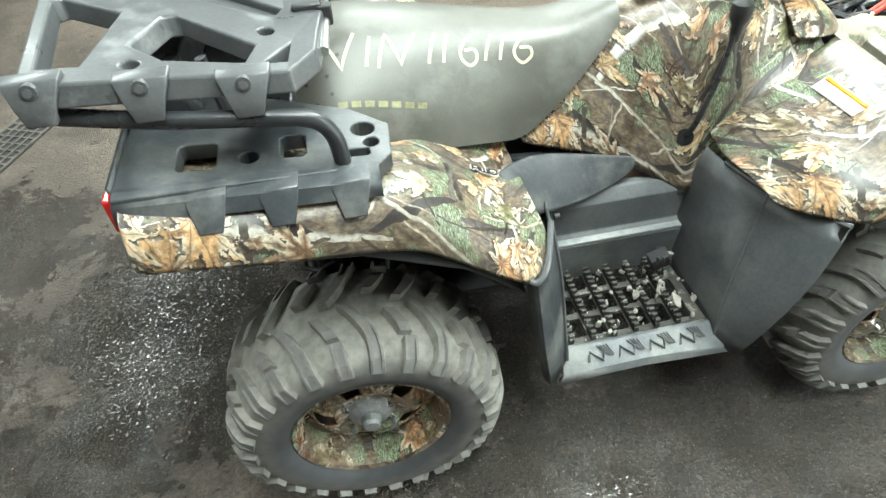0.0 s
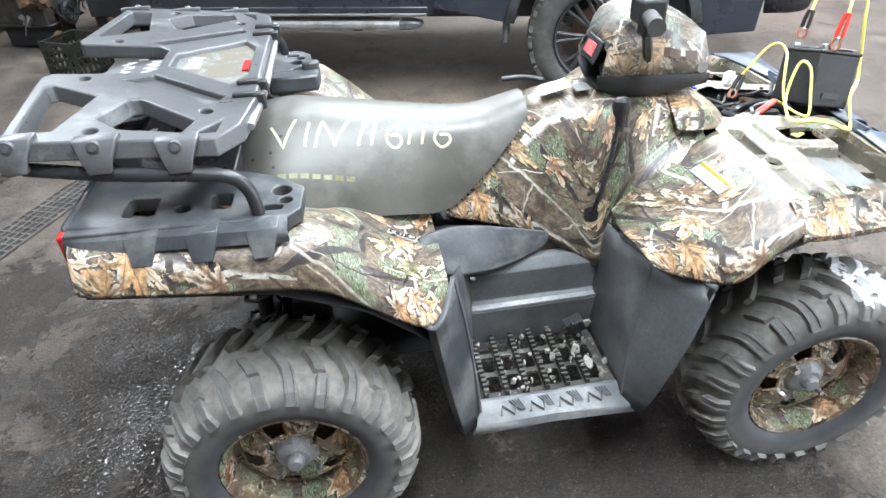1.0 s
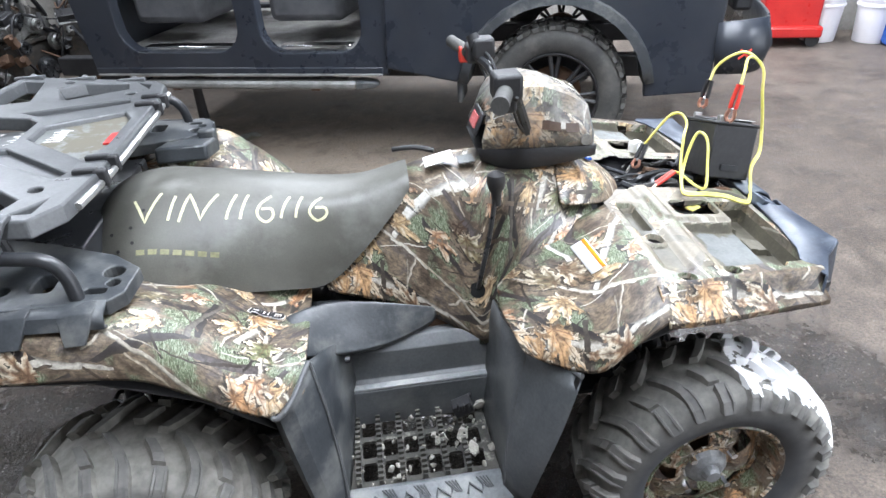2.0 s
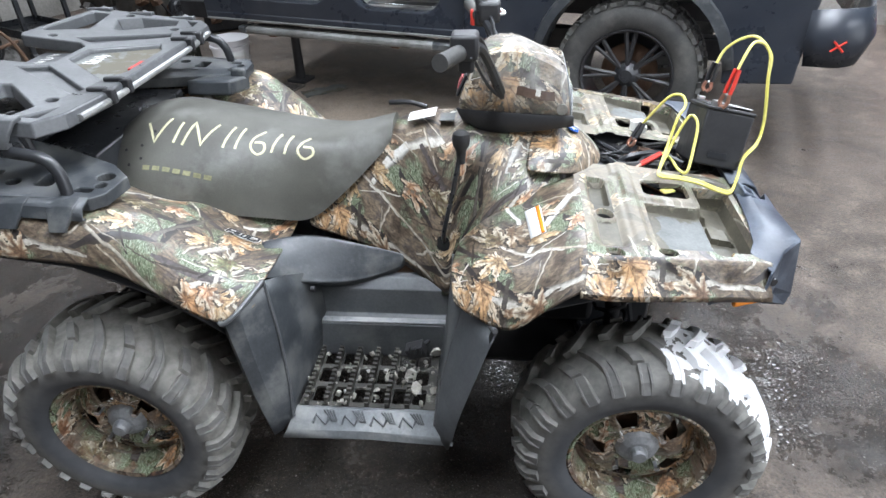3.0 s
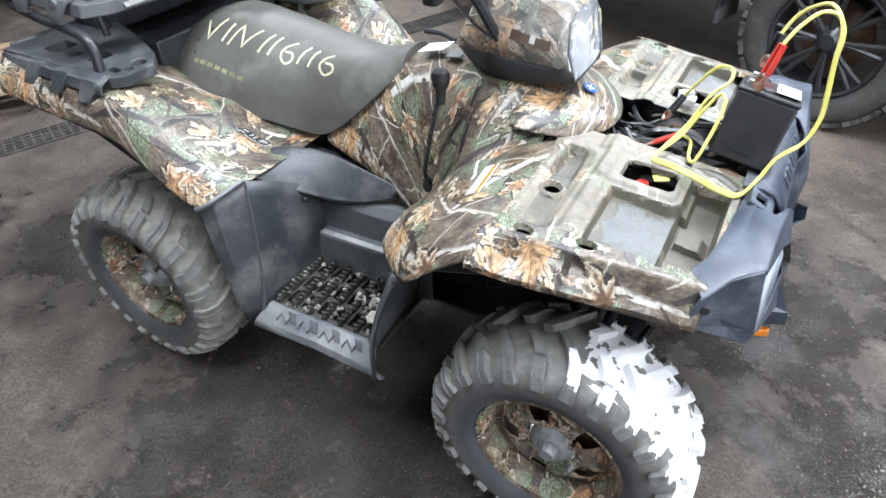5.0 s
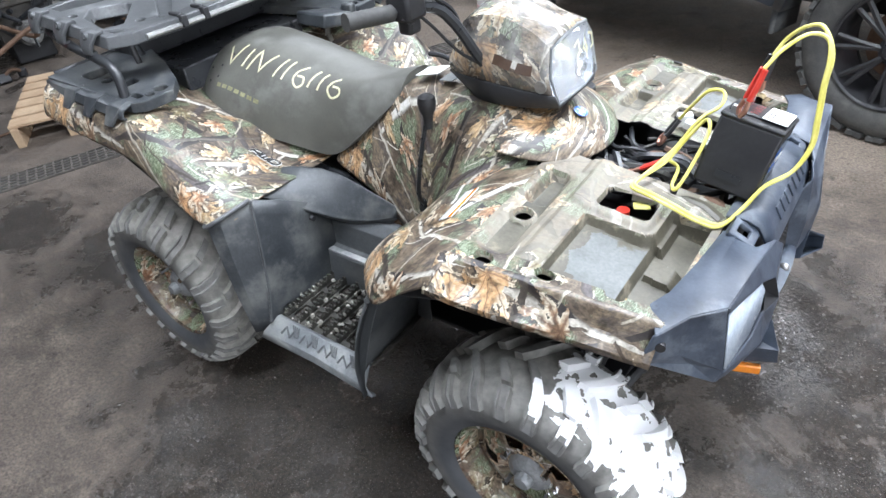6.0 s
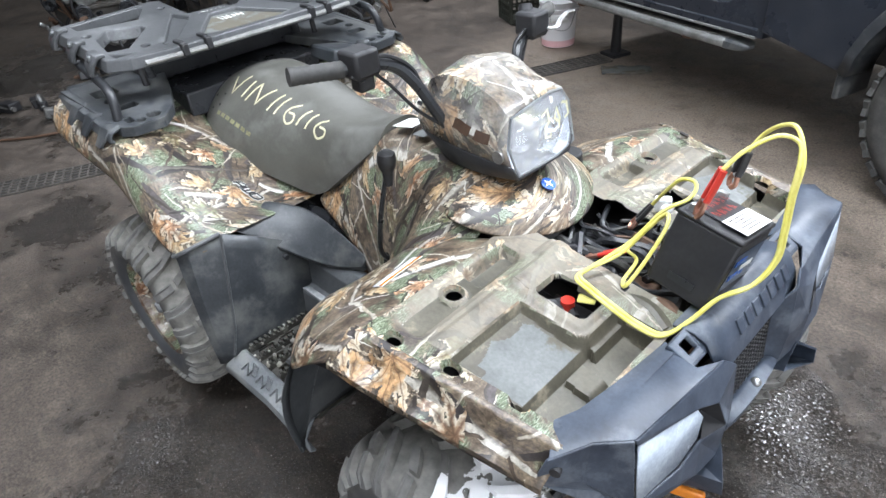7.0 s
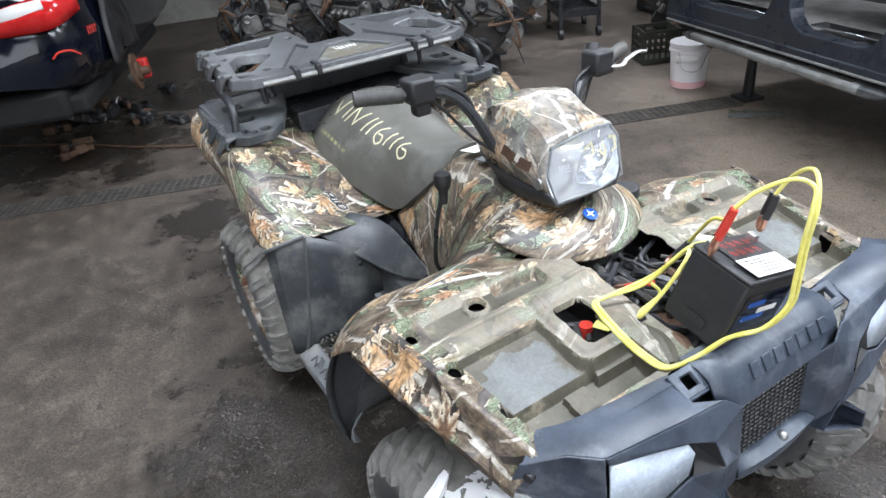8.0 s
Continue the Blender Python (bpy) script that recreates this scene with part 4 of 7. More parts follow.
    part("bolt", bm, BLACK, well)
    # floor of the well
    bm = B()
    holes = []
    for i in range(6):
        for j in range(3):
            cx, cy = -0.135 + i * 0.053, -0.455 + j * 0.07
            holes.append([(a, y(b)) for a, b in rect(cx - 0.018, cx + 0.018, cy - 0.027, cy + 0.027, 0.005)])
    plate(bm, [(a, y(b)) for a, b in rect(-0.19, 0.19, -0.505, -0.285)], holes, 0.347, 0.008)
    part("tread_plate", bm, GRIME, well, smooth=False)
    for i in range(6):
        bm = B()
        cx = -0.162 + i * 0.053
        box(bm, (cx, y(-0.385), 0.356), (0.011, 0.225, 0.014))
        for k in range(14):
            box(bm, (cx, y(-0.49 + k * 0.0163), 0.368), (0.012, 0.008, 0.012))
        part("toothed_bar", bm, GRIME, well, smooth=False)
    # outer step lip
    rows = [[P(-0.19, -0.5, 0.35), P(0.0, -0.5, 0.35), P(0.182, -0.5, 0.35)], [P(-0.188, -0.512, 0.352), P(0.0, -0.512, 0.352), P(0.18, -0.512, 0.352)],
            [P(-0.2, -0.562, 0.325), P(0.0, -0.556, 0.323), P(0.2, -0.562, 0.322)], [P(-0.212, -0.568, 0.3), P(0.0, -0.56, 0.298), P(0.225, -0.57, 0.3)], [P(-0.21, -0.555, 0.29), P(0.0, -0.548, 0.29), P(0.225, -0.555, 0.29)]]
    part("step_edge", loft(B(), rows), STEP, well, "scuffed grey step edge", solid=0.006)
    for i in range(4):
        bm = B()
        cx = -0.115 + i * 0.075
        pt = lambda a, b: P(cx + a, -0.513 - b * 0.046, 0.354 - b * 0.024)
        for q in range(4):
            tube(bm, [pt(0.005 + q * 0.008, 0.08), pt(0.03 + q * 0.004, 0.6)], 0.0022, 5, 0)
        tube(bm, [pt(-0.02, 0.75), pt(-0.014, 0.3), pt(0.014, 0.75), pt(0.02, 0.35)], 0.0035, 5, 0)
        part("moulded_mark", bm, PLASTIC_MID, well)
    # mud and grit left on the pegs
    rnd = random.Random(7 if s > 0 else 8)
    bm = B()
    for k in range(70):
        cx, cy = rnd.triangular(-0.18, 0.18, 0.14), rnd.uniform(-0.5, -0.29)
        big = rnd.random() < 0.14 and cx > 0.04
        r = rnd.uniform(0.01, 0.022) if big else rnd.uniform(0.003, 0.009)
        ret = bmesh.ops.create_icosphere(bm, subdivisions=1, radius=r, matrix=pose(cx, y(cy), 0.35 + (0.02 if big else 0.012) * rnd.random() + 0.004, rnd.random() * 90, rnd.random() * 90, 0) @ Matrix.Diagonal((1, 1, 0.5, 1)))
        for v in ret["verts"]:
            v.co += Vector((rnd.uniform(-1, 1), rnd.uniform(-1, 1), rnd.uniform(-1, 1))) * r * 0.3
    tagged(part("dried_mud", bm, MUD, well, "pale dried mud and grit"), kind="stuff")
    return well


footwell(1)
footwell(-1)
bm = B()
tube(bm, [(0.15, -0.262, 0.405), (0.135, -0.3, 0.4), (0.115, -0.33, 0.405)], 0.007)
box(bm, (0.112, -0.345, 0.415), (0.05, 0.035, 0.035), Matrix.Rotation(radians(-20), 4, "Y"))
for k in range(3):
    box(bm, (0.098 + k * 0.014, -0.362, 0.43 - k * 0.003), (0.006, 0.012, 0.02))
part("brake_pedal", bm, BLACK, atv, bevel=0.003)

# side covers below the seat
for s in (1, -1):
    P = lambda a, b, c: Vector((a, s * b, c))
    top = [P(-0.3, -0.275, 0.712), P(-0.2, -0.195, 0.692), P(-0.1, -0.195, 0.673), P(0.0, -0.198, 0.65), P(0.085, -0.2, 0.628)]
    low = [P(-0.258, -0.41, 0.694), P(-0.19, -0.312, 0.608), P(-0.105, -0.272, 0.573), P(-0.01, -0.238, 0.572), P(0.075, -0.206, 0.6)]
    rows = [[a.lerp(b, f) + P(0, -0.6, 0.8) * bulge for a, b in zip(top, low)] for f, bulge in ((0, 0), (0.35, 0.003), (0.7, 0.005), (0.9, 0.003), (1.0, 0))]
    rows.append([q + P(0.012, 0.03, -0.03) for q in low])
    part("side_cover", loft(B(), smooth_rows(rows, 3)), PLASTIC, atv, "smooth dark grey side cover", solid=0.006, sub=1)
    bm = B()
    box(bm, (0.09, s * -0.19, 0.565), (0.3, 0.02, 0.09))
    rod(bm, (0.13, s * -0.198, 0.595), (0.13, s * -0.206, 0.595), 0.011)
    part("frame_bracket", bm, RUST, atv, bevel=0.004)

# ---- tank cover and console ----
TANK = [(-0.2, 0.735, 0.08, 0.725, 0.135, 0.705, 0.15, 0.685), (-0.08, 0.84, 0.08, 0.825, 0.15, 0.74, 0.178, 0.652), (0.03, 0.925, 0.085, 0.905, 0.165, 0.75, 0.2, 0.615),
        (0.12, 0.952, 0.11, 0.905, 0.182, 0.74, 0.225, 0.565), (0.185, 0.955, 0.128, 0.9, 0.19, 0.745, 0.262, 0.525), (0.23, 0.954, 0.14, 0.896, 0.205, 0.755, 0.285, 0.6), (0.29, 0.95, 0.152, 0.889, 0.23, 0.78, 0.3, 0.7), (0.34, 0.946, 0.158, 0.885, 0.24, 0.8, 0.3, 0.76),
        (0.4, 0.94, 0.165, 0.88, 0.24, 0.83, 0.3, 0.81), (0.48, 0.925, 0.17, 0.874, 0.215, 0.855, 0.24, 0.845)]
rows = []
for x, zt, yr, zr, ym, zm, yb, zb in TANK:
    half = [(yb, zb), (ym, zm), (yr * 1.06, zr - 0.02), (yr * 0.85, zr + (zt - zr) * 0.55), (yr * 0.4, zt)]
    rows.append([Vector((x, -a, b)) for a, b in half] + [Vector((x, a, b)) for a, b in reversed(half)])
tank = part("tank_cover", loft(B(), smooth_rows(rows, 4)), CAMO, atv, "camouflage tank cover with dark printed names", solid=0.005, sub=1)
# rounded apron in front of the tank
rows = []
for r, z in ((0.0, 0.0), (0.3, 0.002), (0.62, -0.004), (0.9, -0.022), (1.0, -0.034)):
    line = []
    for k in range(13):
        a = radians(-100 + k * 200 / 12)
        x, yv = 0.42 + r * 0.185 * math.cos(a), r * 0.205 * math.sin(a)
        line.append(Vector((x, yv, 0.932 + z * 1.4 - max(0.0, x - 0.44) * 0.22)))
    rows.append(line)
part("apron", loft(B(), rows), CAMO, atv, "rounded camouflage apron with a blue badge", solid=0.005, sub=1)
bm = B()
rod(bm, (0, 0, 0), (0, 0, 0.003), 0.017, seg=24)
badge = part("badge", bm, BLUE, atv, "round blue badge with a white star", at=frame_at((0.521, 0.0, 0.915), (0, 1, 0), (-0.9, 0, 0.4)))
bm = B()
for k in range(4):
    a = k * math.pi / 2 + 0.2
    vs = [bm.verts.new((r * math.cos(a + d), r * math.sin(a + d), 0.0037)) for r, d in ((0.0135, 0), (0.004, 0.7), (0.0, 0), (0.004, -0.7))]
    bm.faces.new(vs)
part("star", bm, WHITE, badge, smooth=False)
# names printed on the tank side, as plain strokes
for line in along((0.125, -0.15, 0.893), (0.375, -0.165, 0.857), (0, 0.012, 0.02), 9):
    decal("printed_block", tank, [line], 0.012, TAN_INK)
for line in along((0.062, -0.19, 0.808), (0.185, -0.2, 0.76), (0.003, 0.002, 0.013), 8):
    decal("printed_block", tank, [line], 0.009, TAN_INK)
decal("printed_mark", tank, [[(0.125, -0.18, 0.815), (0.135, -0.178, 0.84), (0.15, -0.176, 0.85)], [(0.12, -0.178, 0.845), (0.14, -0.176, 0.83), (0.158, -0.176, 0.826)], [(0.135, -0.18, 0.81), (0.15, -0.178, 0.835)]], 0.0045, BROWN_INK)

# gear lever
slot_at, slot_n = on_skin(tank, (0.178, -0.22, 0.678), 0.0)
# Near-black disc set on the skin for the dark inside of the opening.
bm = B()
rod(bm, slot_at - slot_n * 0.01, slot_at + slot_n * 0.0015, 0.021, seg=22)
part("lever_slot", bm, VOID, atv, "round lever opening, its dark inside a near-black disc")
lever = new("gear_lever")
lever.parent = atv
tagged(lever, "black gear lever with a rounded knob")
bm = B()
tube(bm, [slot_at - slot_n * 0.008, slot_at + Vector((0.006, -0.018, 0.05)), (0.212, -0.228, 0.84), (0.23, -0.212, 0.935)], 0.0062)
part("shaft", bm, STEEL_BLACK, lever)
bm = revolve(B(), [(0.0, -0.035), (0.01, -0.034), (0.013, 0.0), (0.02, 0.012), (0.0225, 0.03), (0.02, 0.043), (0.01, 0.05), (0.0, 0.051)], 18)
part("knob", bm, BLACK, lever, at=frame_at((0.233, -0.209, 0.945), (1, 0, 0), (0.17, 0.06, 1)))

# ---- front deck: mudguards, tray and openings ----
def deck_z(x, y):
    return 0.868 - 0.13 * max(0.0, x - 0.53) - 0.03 * abs(y) ** 1.5


def inside_by(x, y, x0, x1, y0, y1, r):
    """How far a place lies inside a round-cornered rectangle (minus: outside)."""
    qx, qy = abs(x - (x0 + x1) / 2) - (x1 - x0) / 2 + r, abs(y - (y0 + y1) / 2) - (y1 - y0) / 2 + r
    return r - math.hypot(max(qx, 0), max(qy, 0)) - min(max(qx, qy), 0)


def rise(d, w):
    t = min(max(d / w, 0.0), 1.0)
    return t * t * (3 - 2 * t)


ROUND_HOLES = ((0.568, -0.349, 1.0, 1.0, 0.0165), (0.571, -0.503, 0.8, 1.15, 0.0125), (0.686, -0.479, 0.8, 1.15, 0.0125), (0.81, -0.453, 0.8, 1.15, 0.0125))


def snapped(x, y):
    """Places close to a hole's edge are moved onto it."""
    for hx, hy, ax, ay, r in ROUND_HOLES:
        vx, vy = (x - hx) * ax, (y - hy) * ay
        d = math.hypot(vx, vy)
        if abs(d - r) < 0.0027:
            return hx + vx / d * r / ax, hy + vy / d * r / ay
    return x, y


def tray(x, y):
    """Height of the moulded tray and the kind of its surface, for the side where y is minus."""
    z, kind = deck_z(x, y), 0
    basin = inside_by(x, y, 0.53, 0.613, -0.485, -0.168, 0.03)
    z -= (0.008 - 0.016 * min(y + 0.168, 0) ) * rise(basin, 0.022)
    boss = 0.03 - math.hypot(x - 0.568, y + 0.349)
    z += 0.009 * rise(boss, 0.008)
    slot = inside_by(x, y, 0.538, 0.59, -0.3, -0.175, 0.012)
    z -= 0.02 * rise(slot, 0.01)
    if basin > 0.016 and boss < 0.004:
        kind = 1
    z += 0.006 * rise(0.022 - abs(x - 0.638), 0.014) * rise(y + 0.47, 0.02)
    pan = inside_by(x, y, 0.668, 0.89, -0.468 + (x - 0.668) * 0.12, -0.02, 0.008)
    block = max(inside_by(x, y, 0.62, 0.802, -0.272, -0.02, 0.022), inside_by(x, y, 0.6, 0.95, -0.162, 0.0, 0.01))
    z += 0.007 * rise(block, 0.012)
    cut = min(pan, -block - 0.004)
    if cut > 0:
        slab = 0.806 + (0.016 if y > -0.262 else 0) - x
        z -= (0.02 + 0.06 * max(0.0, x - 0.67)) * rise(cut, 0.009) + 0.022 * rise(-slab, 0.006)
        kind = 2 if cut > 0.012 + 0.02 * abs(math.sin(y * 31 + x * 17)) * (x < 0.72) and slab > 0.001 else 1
        if slab < -0.012 and -0.34 < y < -0.29:
            z += 0.014 * rise(0.075 + slab, 0.02)
    deep = max(inside_by(x, y, 0.676, 0.783, -0.243, -0.176, 0.014), *(r - math.hypot((x - hx) * ax, (y - hy) * ay) for hx, hy, ax, ay, r in ROUND_HOLES))
    z -= 0.014 * rise(deep + 0.003, 0.004)
    if deep > 0.001:
        kind = 3
    return z, kind

for s in (1, -1):
    P = lambda a, b, c: Vector((a, s * b, c))
    rows = [
        [P(0.228, -0.5, 0.7), P(0.222, -0.46, 0.708), P(0.216, -0.41, 0.71), P(0.212, -0.35, 0.7), P(0.214, -0.29, 0.69), P(0.23, -0.2, 0.7)],
        [P(0.29, -0.565, 0.704), P(0.292, -0.53, 0.745), P(0.3, -0.47, 0.775), P(0.3, -0.4, 0.772), P(0.296, -0.33, 0.768), P(0.3, -0.2, 0.78)],
        [P(0.358, -0.612, 0.718), P(0.365, -0.575, 0.775), P(0.375, -0.5, 0.8), P(0.38, -0.42, 0.81), P(0.385, -0.34, 0.817), P(0.39, -0.2, 0.828)],
        [P(0.425, -0.607, 0.768), P(0.432, -0.572, 0.812), P(0.44, -0.51, 0.835), P(0.445, -0.43, 0.845), P(0.448, -0.34, 0.85), P(0.45, -0.2, 0.858)],
        [P(0.49, -0.6, 0.812), P(0.494, -0.567, 0.84), P(0.502, -0.53, 0.8555), P(0.506, -0.43, 0.859), P(0.508, -0.34, 0.862), P(0.51, -0.17, 0.8655)],
        [P(0.502, -0.6, 0.814), P(0.508, -0.566, 0.842), P(0.516, -0.53, 0.8565), P(0.518, -0.43, 0.8605), P(0.52, -0.34, 0.8635), P(0.522, -0.17, 0.867)],
    ]
    mudguard = part("front_mudguard", loft(B(), smooth_rows(rows, 4)), CAMO, atv, "glossy woodland camouflage front mudguard", solid=0.005, sub=1)
    right_guard = mudguard if s > 0 else right_guard
    # side band along the tray, pressed between the fixing lugs
    bm = B()
    rows = []
    for k in range(41):
        t = k / 40
        x = 0.494 + t * 0.41
        ye, ze = -0.6 + 0.083 * t, 0.815 - 0.05 * t - 0.03 * math.sin(min(t * 6, 1.57)) * 0.3
        yt = -0.532 + (x - 0.512) * 0.155
        zt = deck_z(x, yt)
        press = 0.5 + 0.5 * math.cos((x - 0.563) / 0.122 * 2 * math.pi)
        d = 0.012 * press * min(1.0, t * 8)
        rows.append([P(x, ye - 0.002, ze - 0.012), P(x, ye, ze), P(x, ye * 0.6 + yt * 0.4 + d, ze * 0.62 + zt * 0.38 - d * 0.6), P(x, ye * 0.3 + yt * 0.7 + d * 0.4, ze * 0.24 + zt * 0.76 - d * 0.3), P(x, ye * 0.14 + yt * 0.86, ze * 0.05 + zt * 0.95), P(x, yt - 0.002, zt + 0.0008), P(x, yt + 0.006, zt + 0.0012), P(x, yt + 0.009, zt - 0.002)])
    part("mudguard_band", loft(bm, rows), CAMO, atv, "camouflage band beside the tray", solid=0.004)
    # moulded tray, in zones: painted top, stained hollows coloured darker for shade, dusty slab
    nx, ny = 131, 141
    spots = []
    for i in range(nx):
        x = 0.512 + 0.396 * i / (nx - 1)
        ya, yb = -0.532 + (x - 0.512) * 0.155, -0.1
        for k in range(ny):
            yy = ya + (yb - ya) * k / (ny - 1)
            xs, ys = snapped(x, yy)
            z, kind = tray(xs, ys)
            spots.append((P(xs, ys, z), 4 if kind == 0 and k < 16 else kind))
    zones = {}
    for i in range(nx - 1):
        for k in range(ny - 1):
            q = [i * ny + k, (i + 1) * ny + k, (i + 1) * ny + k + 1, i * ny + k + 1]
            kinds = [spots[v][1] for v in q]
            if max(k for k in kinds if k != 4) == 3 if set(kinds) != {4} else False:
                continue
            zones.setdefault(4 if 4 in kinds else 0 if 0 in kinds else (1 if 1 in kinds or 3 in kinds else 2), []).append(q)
    deck = None
    for kind, name, mt, words in ((0, "tray_deck", CAMO_DUSTY, "dusty camouflage tray deck with openings"), (4, "tray_rim", CAMO, "camouflage rim of the tray with fixing holes"), (1, "tray_hollow", PAN_DARK, "stained hollows of the tray, with shade in their colour"), (2, "tray_slab", PAN_GREY, "dusty grey slab with a brown stain")):
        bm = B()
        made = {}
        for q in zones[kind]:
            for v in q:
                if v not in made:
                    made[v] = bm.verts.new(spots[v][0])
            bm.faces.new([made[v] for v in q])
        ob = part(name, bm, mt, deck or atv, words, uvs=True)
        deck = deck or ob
    # wheel-arch liner keeps the underside dark
    rows = [[P(0.3, -0.57, 0.68), P(0.3, -0.3, 0.7), P(0.3, -0.14, 0.6)], [P(0.42, -0.59, 0.76), P(0.42, -0.3, 0.8), P(0.42, -0.14, 0.74)], [P(0.6, -0.56, 0.79), P(0.6, -0.3, 0.79), P(0.6, -0.14, 0.76)], [P(0.88, -0.5, 0.74), P(0.88, -0.3, 0.74), P(0.88, -0.14, 0.72)]]
    part("arch_liner", loft(B(), rows), BLACK, atv, solid=0.004)
    rows = [[P(-0.3, -0.54, 0.62), P(-0.3, -0.3, 0.62), P(-0.3, -0.16, 0.6)], [P(-0.42, -0.56, 0.74), P(-0.42, -0.3, 0.76), P(-0.42, -0.16, 0.74)], [P(-0.6, -0.56, 0.82), P(-0.6, -0.3, 0.82), P(-0.6, -0.16, 0.8)], [P(-0.93, -0.57, 0.87), P(-0.93, -0.3, 0.86), P(-0.93, -0.16, 0.84)]]
    part("arch_liner", loft(B(), rows), BLACK, atv, solid=0.004)

# warning tag on the mudguard
def patch(name, ob, c, ax, ay, w, h, mat, label, lift, parent):
    """A thin sheet that lies on ob's skin."""
    ax, ay, c = Vector(ax).normalized(), Vector(ay).normalized(), Vector(c)
    rows = [[on_skin(ob, c + ax * w * (a - 0.5) + ay * h * (b - 0.5) + Vector((0, -0.01, 0.03)), lift)[0] for a in np.linspace(0, 1, 4)] for b in np.linspace(0, 1, 6)]
    return part(name, loft(B(), rows), mat, parent, label, solid=0.0008)


tag = patch("warning_tag", right_guard, (0.4, -0.346, 0.826), (1, 0.05, 0), (-0.08, 1, 0), 0.046, 0.12, WHITE, "white paper tag with an orange band", 0.003, atv)
patch("tag_band", right_guard, (0.414, -0.346, 0.828), (1, 0.05, 0), (-0.08, 1, 0), 0.011, 0.118, ORANGE, "", 0.0042, tag)

# engine bay between the trays
bm = B()
box(bm, (0.72, 0, 0.74), (0.38, 0.22, 0.06))
part("bay_floor", bm, BLACK, atv, smooth=False)
for c, sz, mt in (((0.63, -0.03, 0.79), (0.1, 0.075, 0.06), BLACK), ((0.66, 0.075, 0.785), (0.08, 0.05, 0.05), STEEL_BLACK), ((0.78, -0.05, 0.78), (0.08, 0.06, 0.04), RUST)):
    part("fuse_box", box(B(), c, sz), mt, atv, bevel=0.006)
rnd = random.Random(12)
for k in range(26):
    bm = B()
    x0, y0 = rnd.uniform(0.57, 0.72), rnd.uniform(-0.1, 0.12)
    pts = [(x0 + j * rnd.uniform(0.03, 0.06), y0 + rnd.uniform(-0.05, 0.05), 0.8 + rnd.uniform(-0.01, 0.045)) for j in range(5)]
    tube(bm, pts, rnd.choice((0.004, 0.006, 0.009)), 6, 5)
    part("wiring", bm, (RUST, STEEL_BLACK, BLACK, STEEL_BLACK, RUBBER, BLACK, STEEL_BLACK)[k % 7], atv)
bm = B()
box(bm, (0.72, -0.2, 0.765), (0.12, 0.1, 0.02))
tube(bm, [(0.665, -0.24, 0.79), (0.69, -0.2, 0.8), (0.72, -0.215, 0.795), (0.76, -0.23, 0.79)], 0.009)
tube(bm, [(0.67, -0.22, 0.79), (0.7, -0.18, 0.795), (0.74, -0.2, 0.79)], 0.009)
part("relay", bm, BLACK, atv)
bm = B()
rod(bm, (0.713, -0.188, 0.78), (0.713, -0.188, 0.812), 0.014)
part("fuel_cap", bm, RED, atv, "small red plastic cap")
bm = B()
box(bm, (0.748, -0.178, 0.826), (0.034, 0.024, 0.006), Matrix.Rotation(radians(25), 4, "Z"))
part("lid", bm, YELLOW, atv, "small yellow plastic lid", bevel=0.003)
bm = box(B(), (0.72, 0.14, 0.872), (0.035, 0.022, 0.03), Matrix.Rotation(radians(30), 4, "Z"))
box(bm, (0.735, 0.13, 0.868), (0.02, 0.03, 0.018), Matrix.Rotation(radians(15), 4, "Y"))
part("connector", bm, WHITE, atv, "white plastic wiring connector", bevel=0.003)
for k, (a, b2, r) in enumerate((((0.8, -0.12, 0.83), (0.9, -0.15, 0.82), 0.014), ((0.83, -0.1, 0.825), (0.9, -0.11, 0.818), 0.012), ((0.79, -0.14, 0.82), (0.84, -0.16, 0.815), 0.016))):
    part("bay_bracket", tube(B(), [a, tuple((p + q) / 2 + 0.006 for p, q in zip(a, b2)), b2], r, 6, 3, 0.5), PAN_DARK if k != 1 else RUST, atv, smooth=False)
bm = B()
rod(bm, (0.425, 0.21, 0.83), (0.425, 0.21, 0.882), 0.038, 0.034, 24)
part("filler_cap", bm, BLACK, atv, "round black filler cap", bevel=0.004)

# ---- nose ----
nose = new("front_bumper")
nose.parent = atv
tagged(nose, "weathered dark grey plastic front bumper")


def faces(bm, pts, polys):
    vs = [bm.verts.new(p) for p in pts]
    for q in polys:
        bm.faces.new([vs[k] for k in q])
    return bm


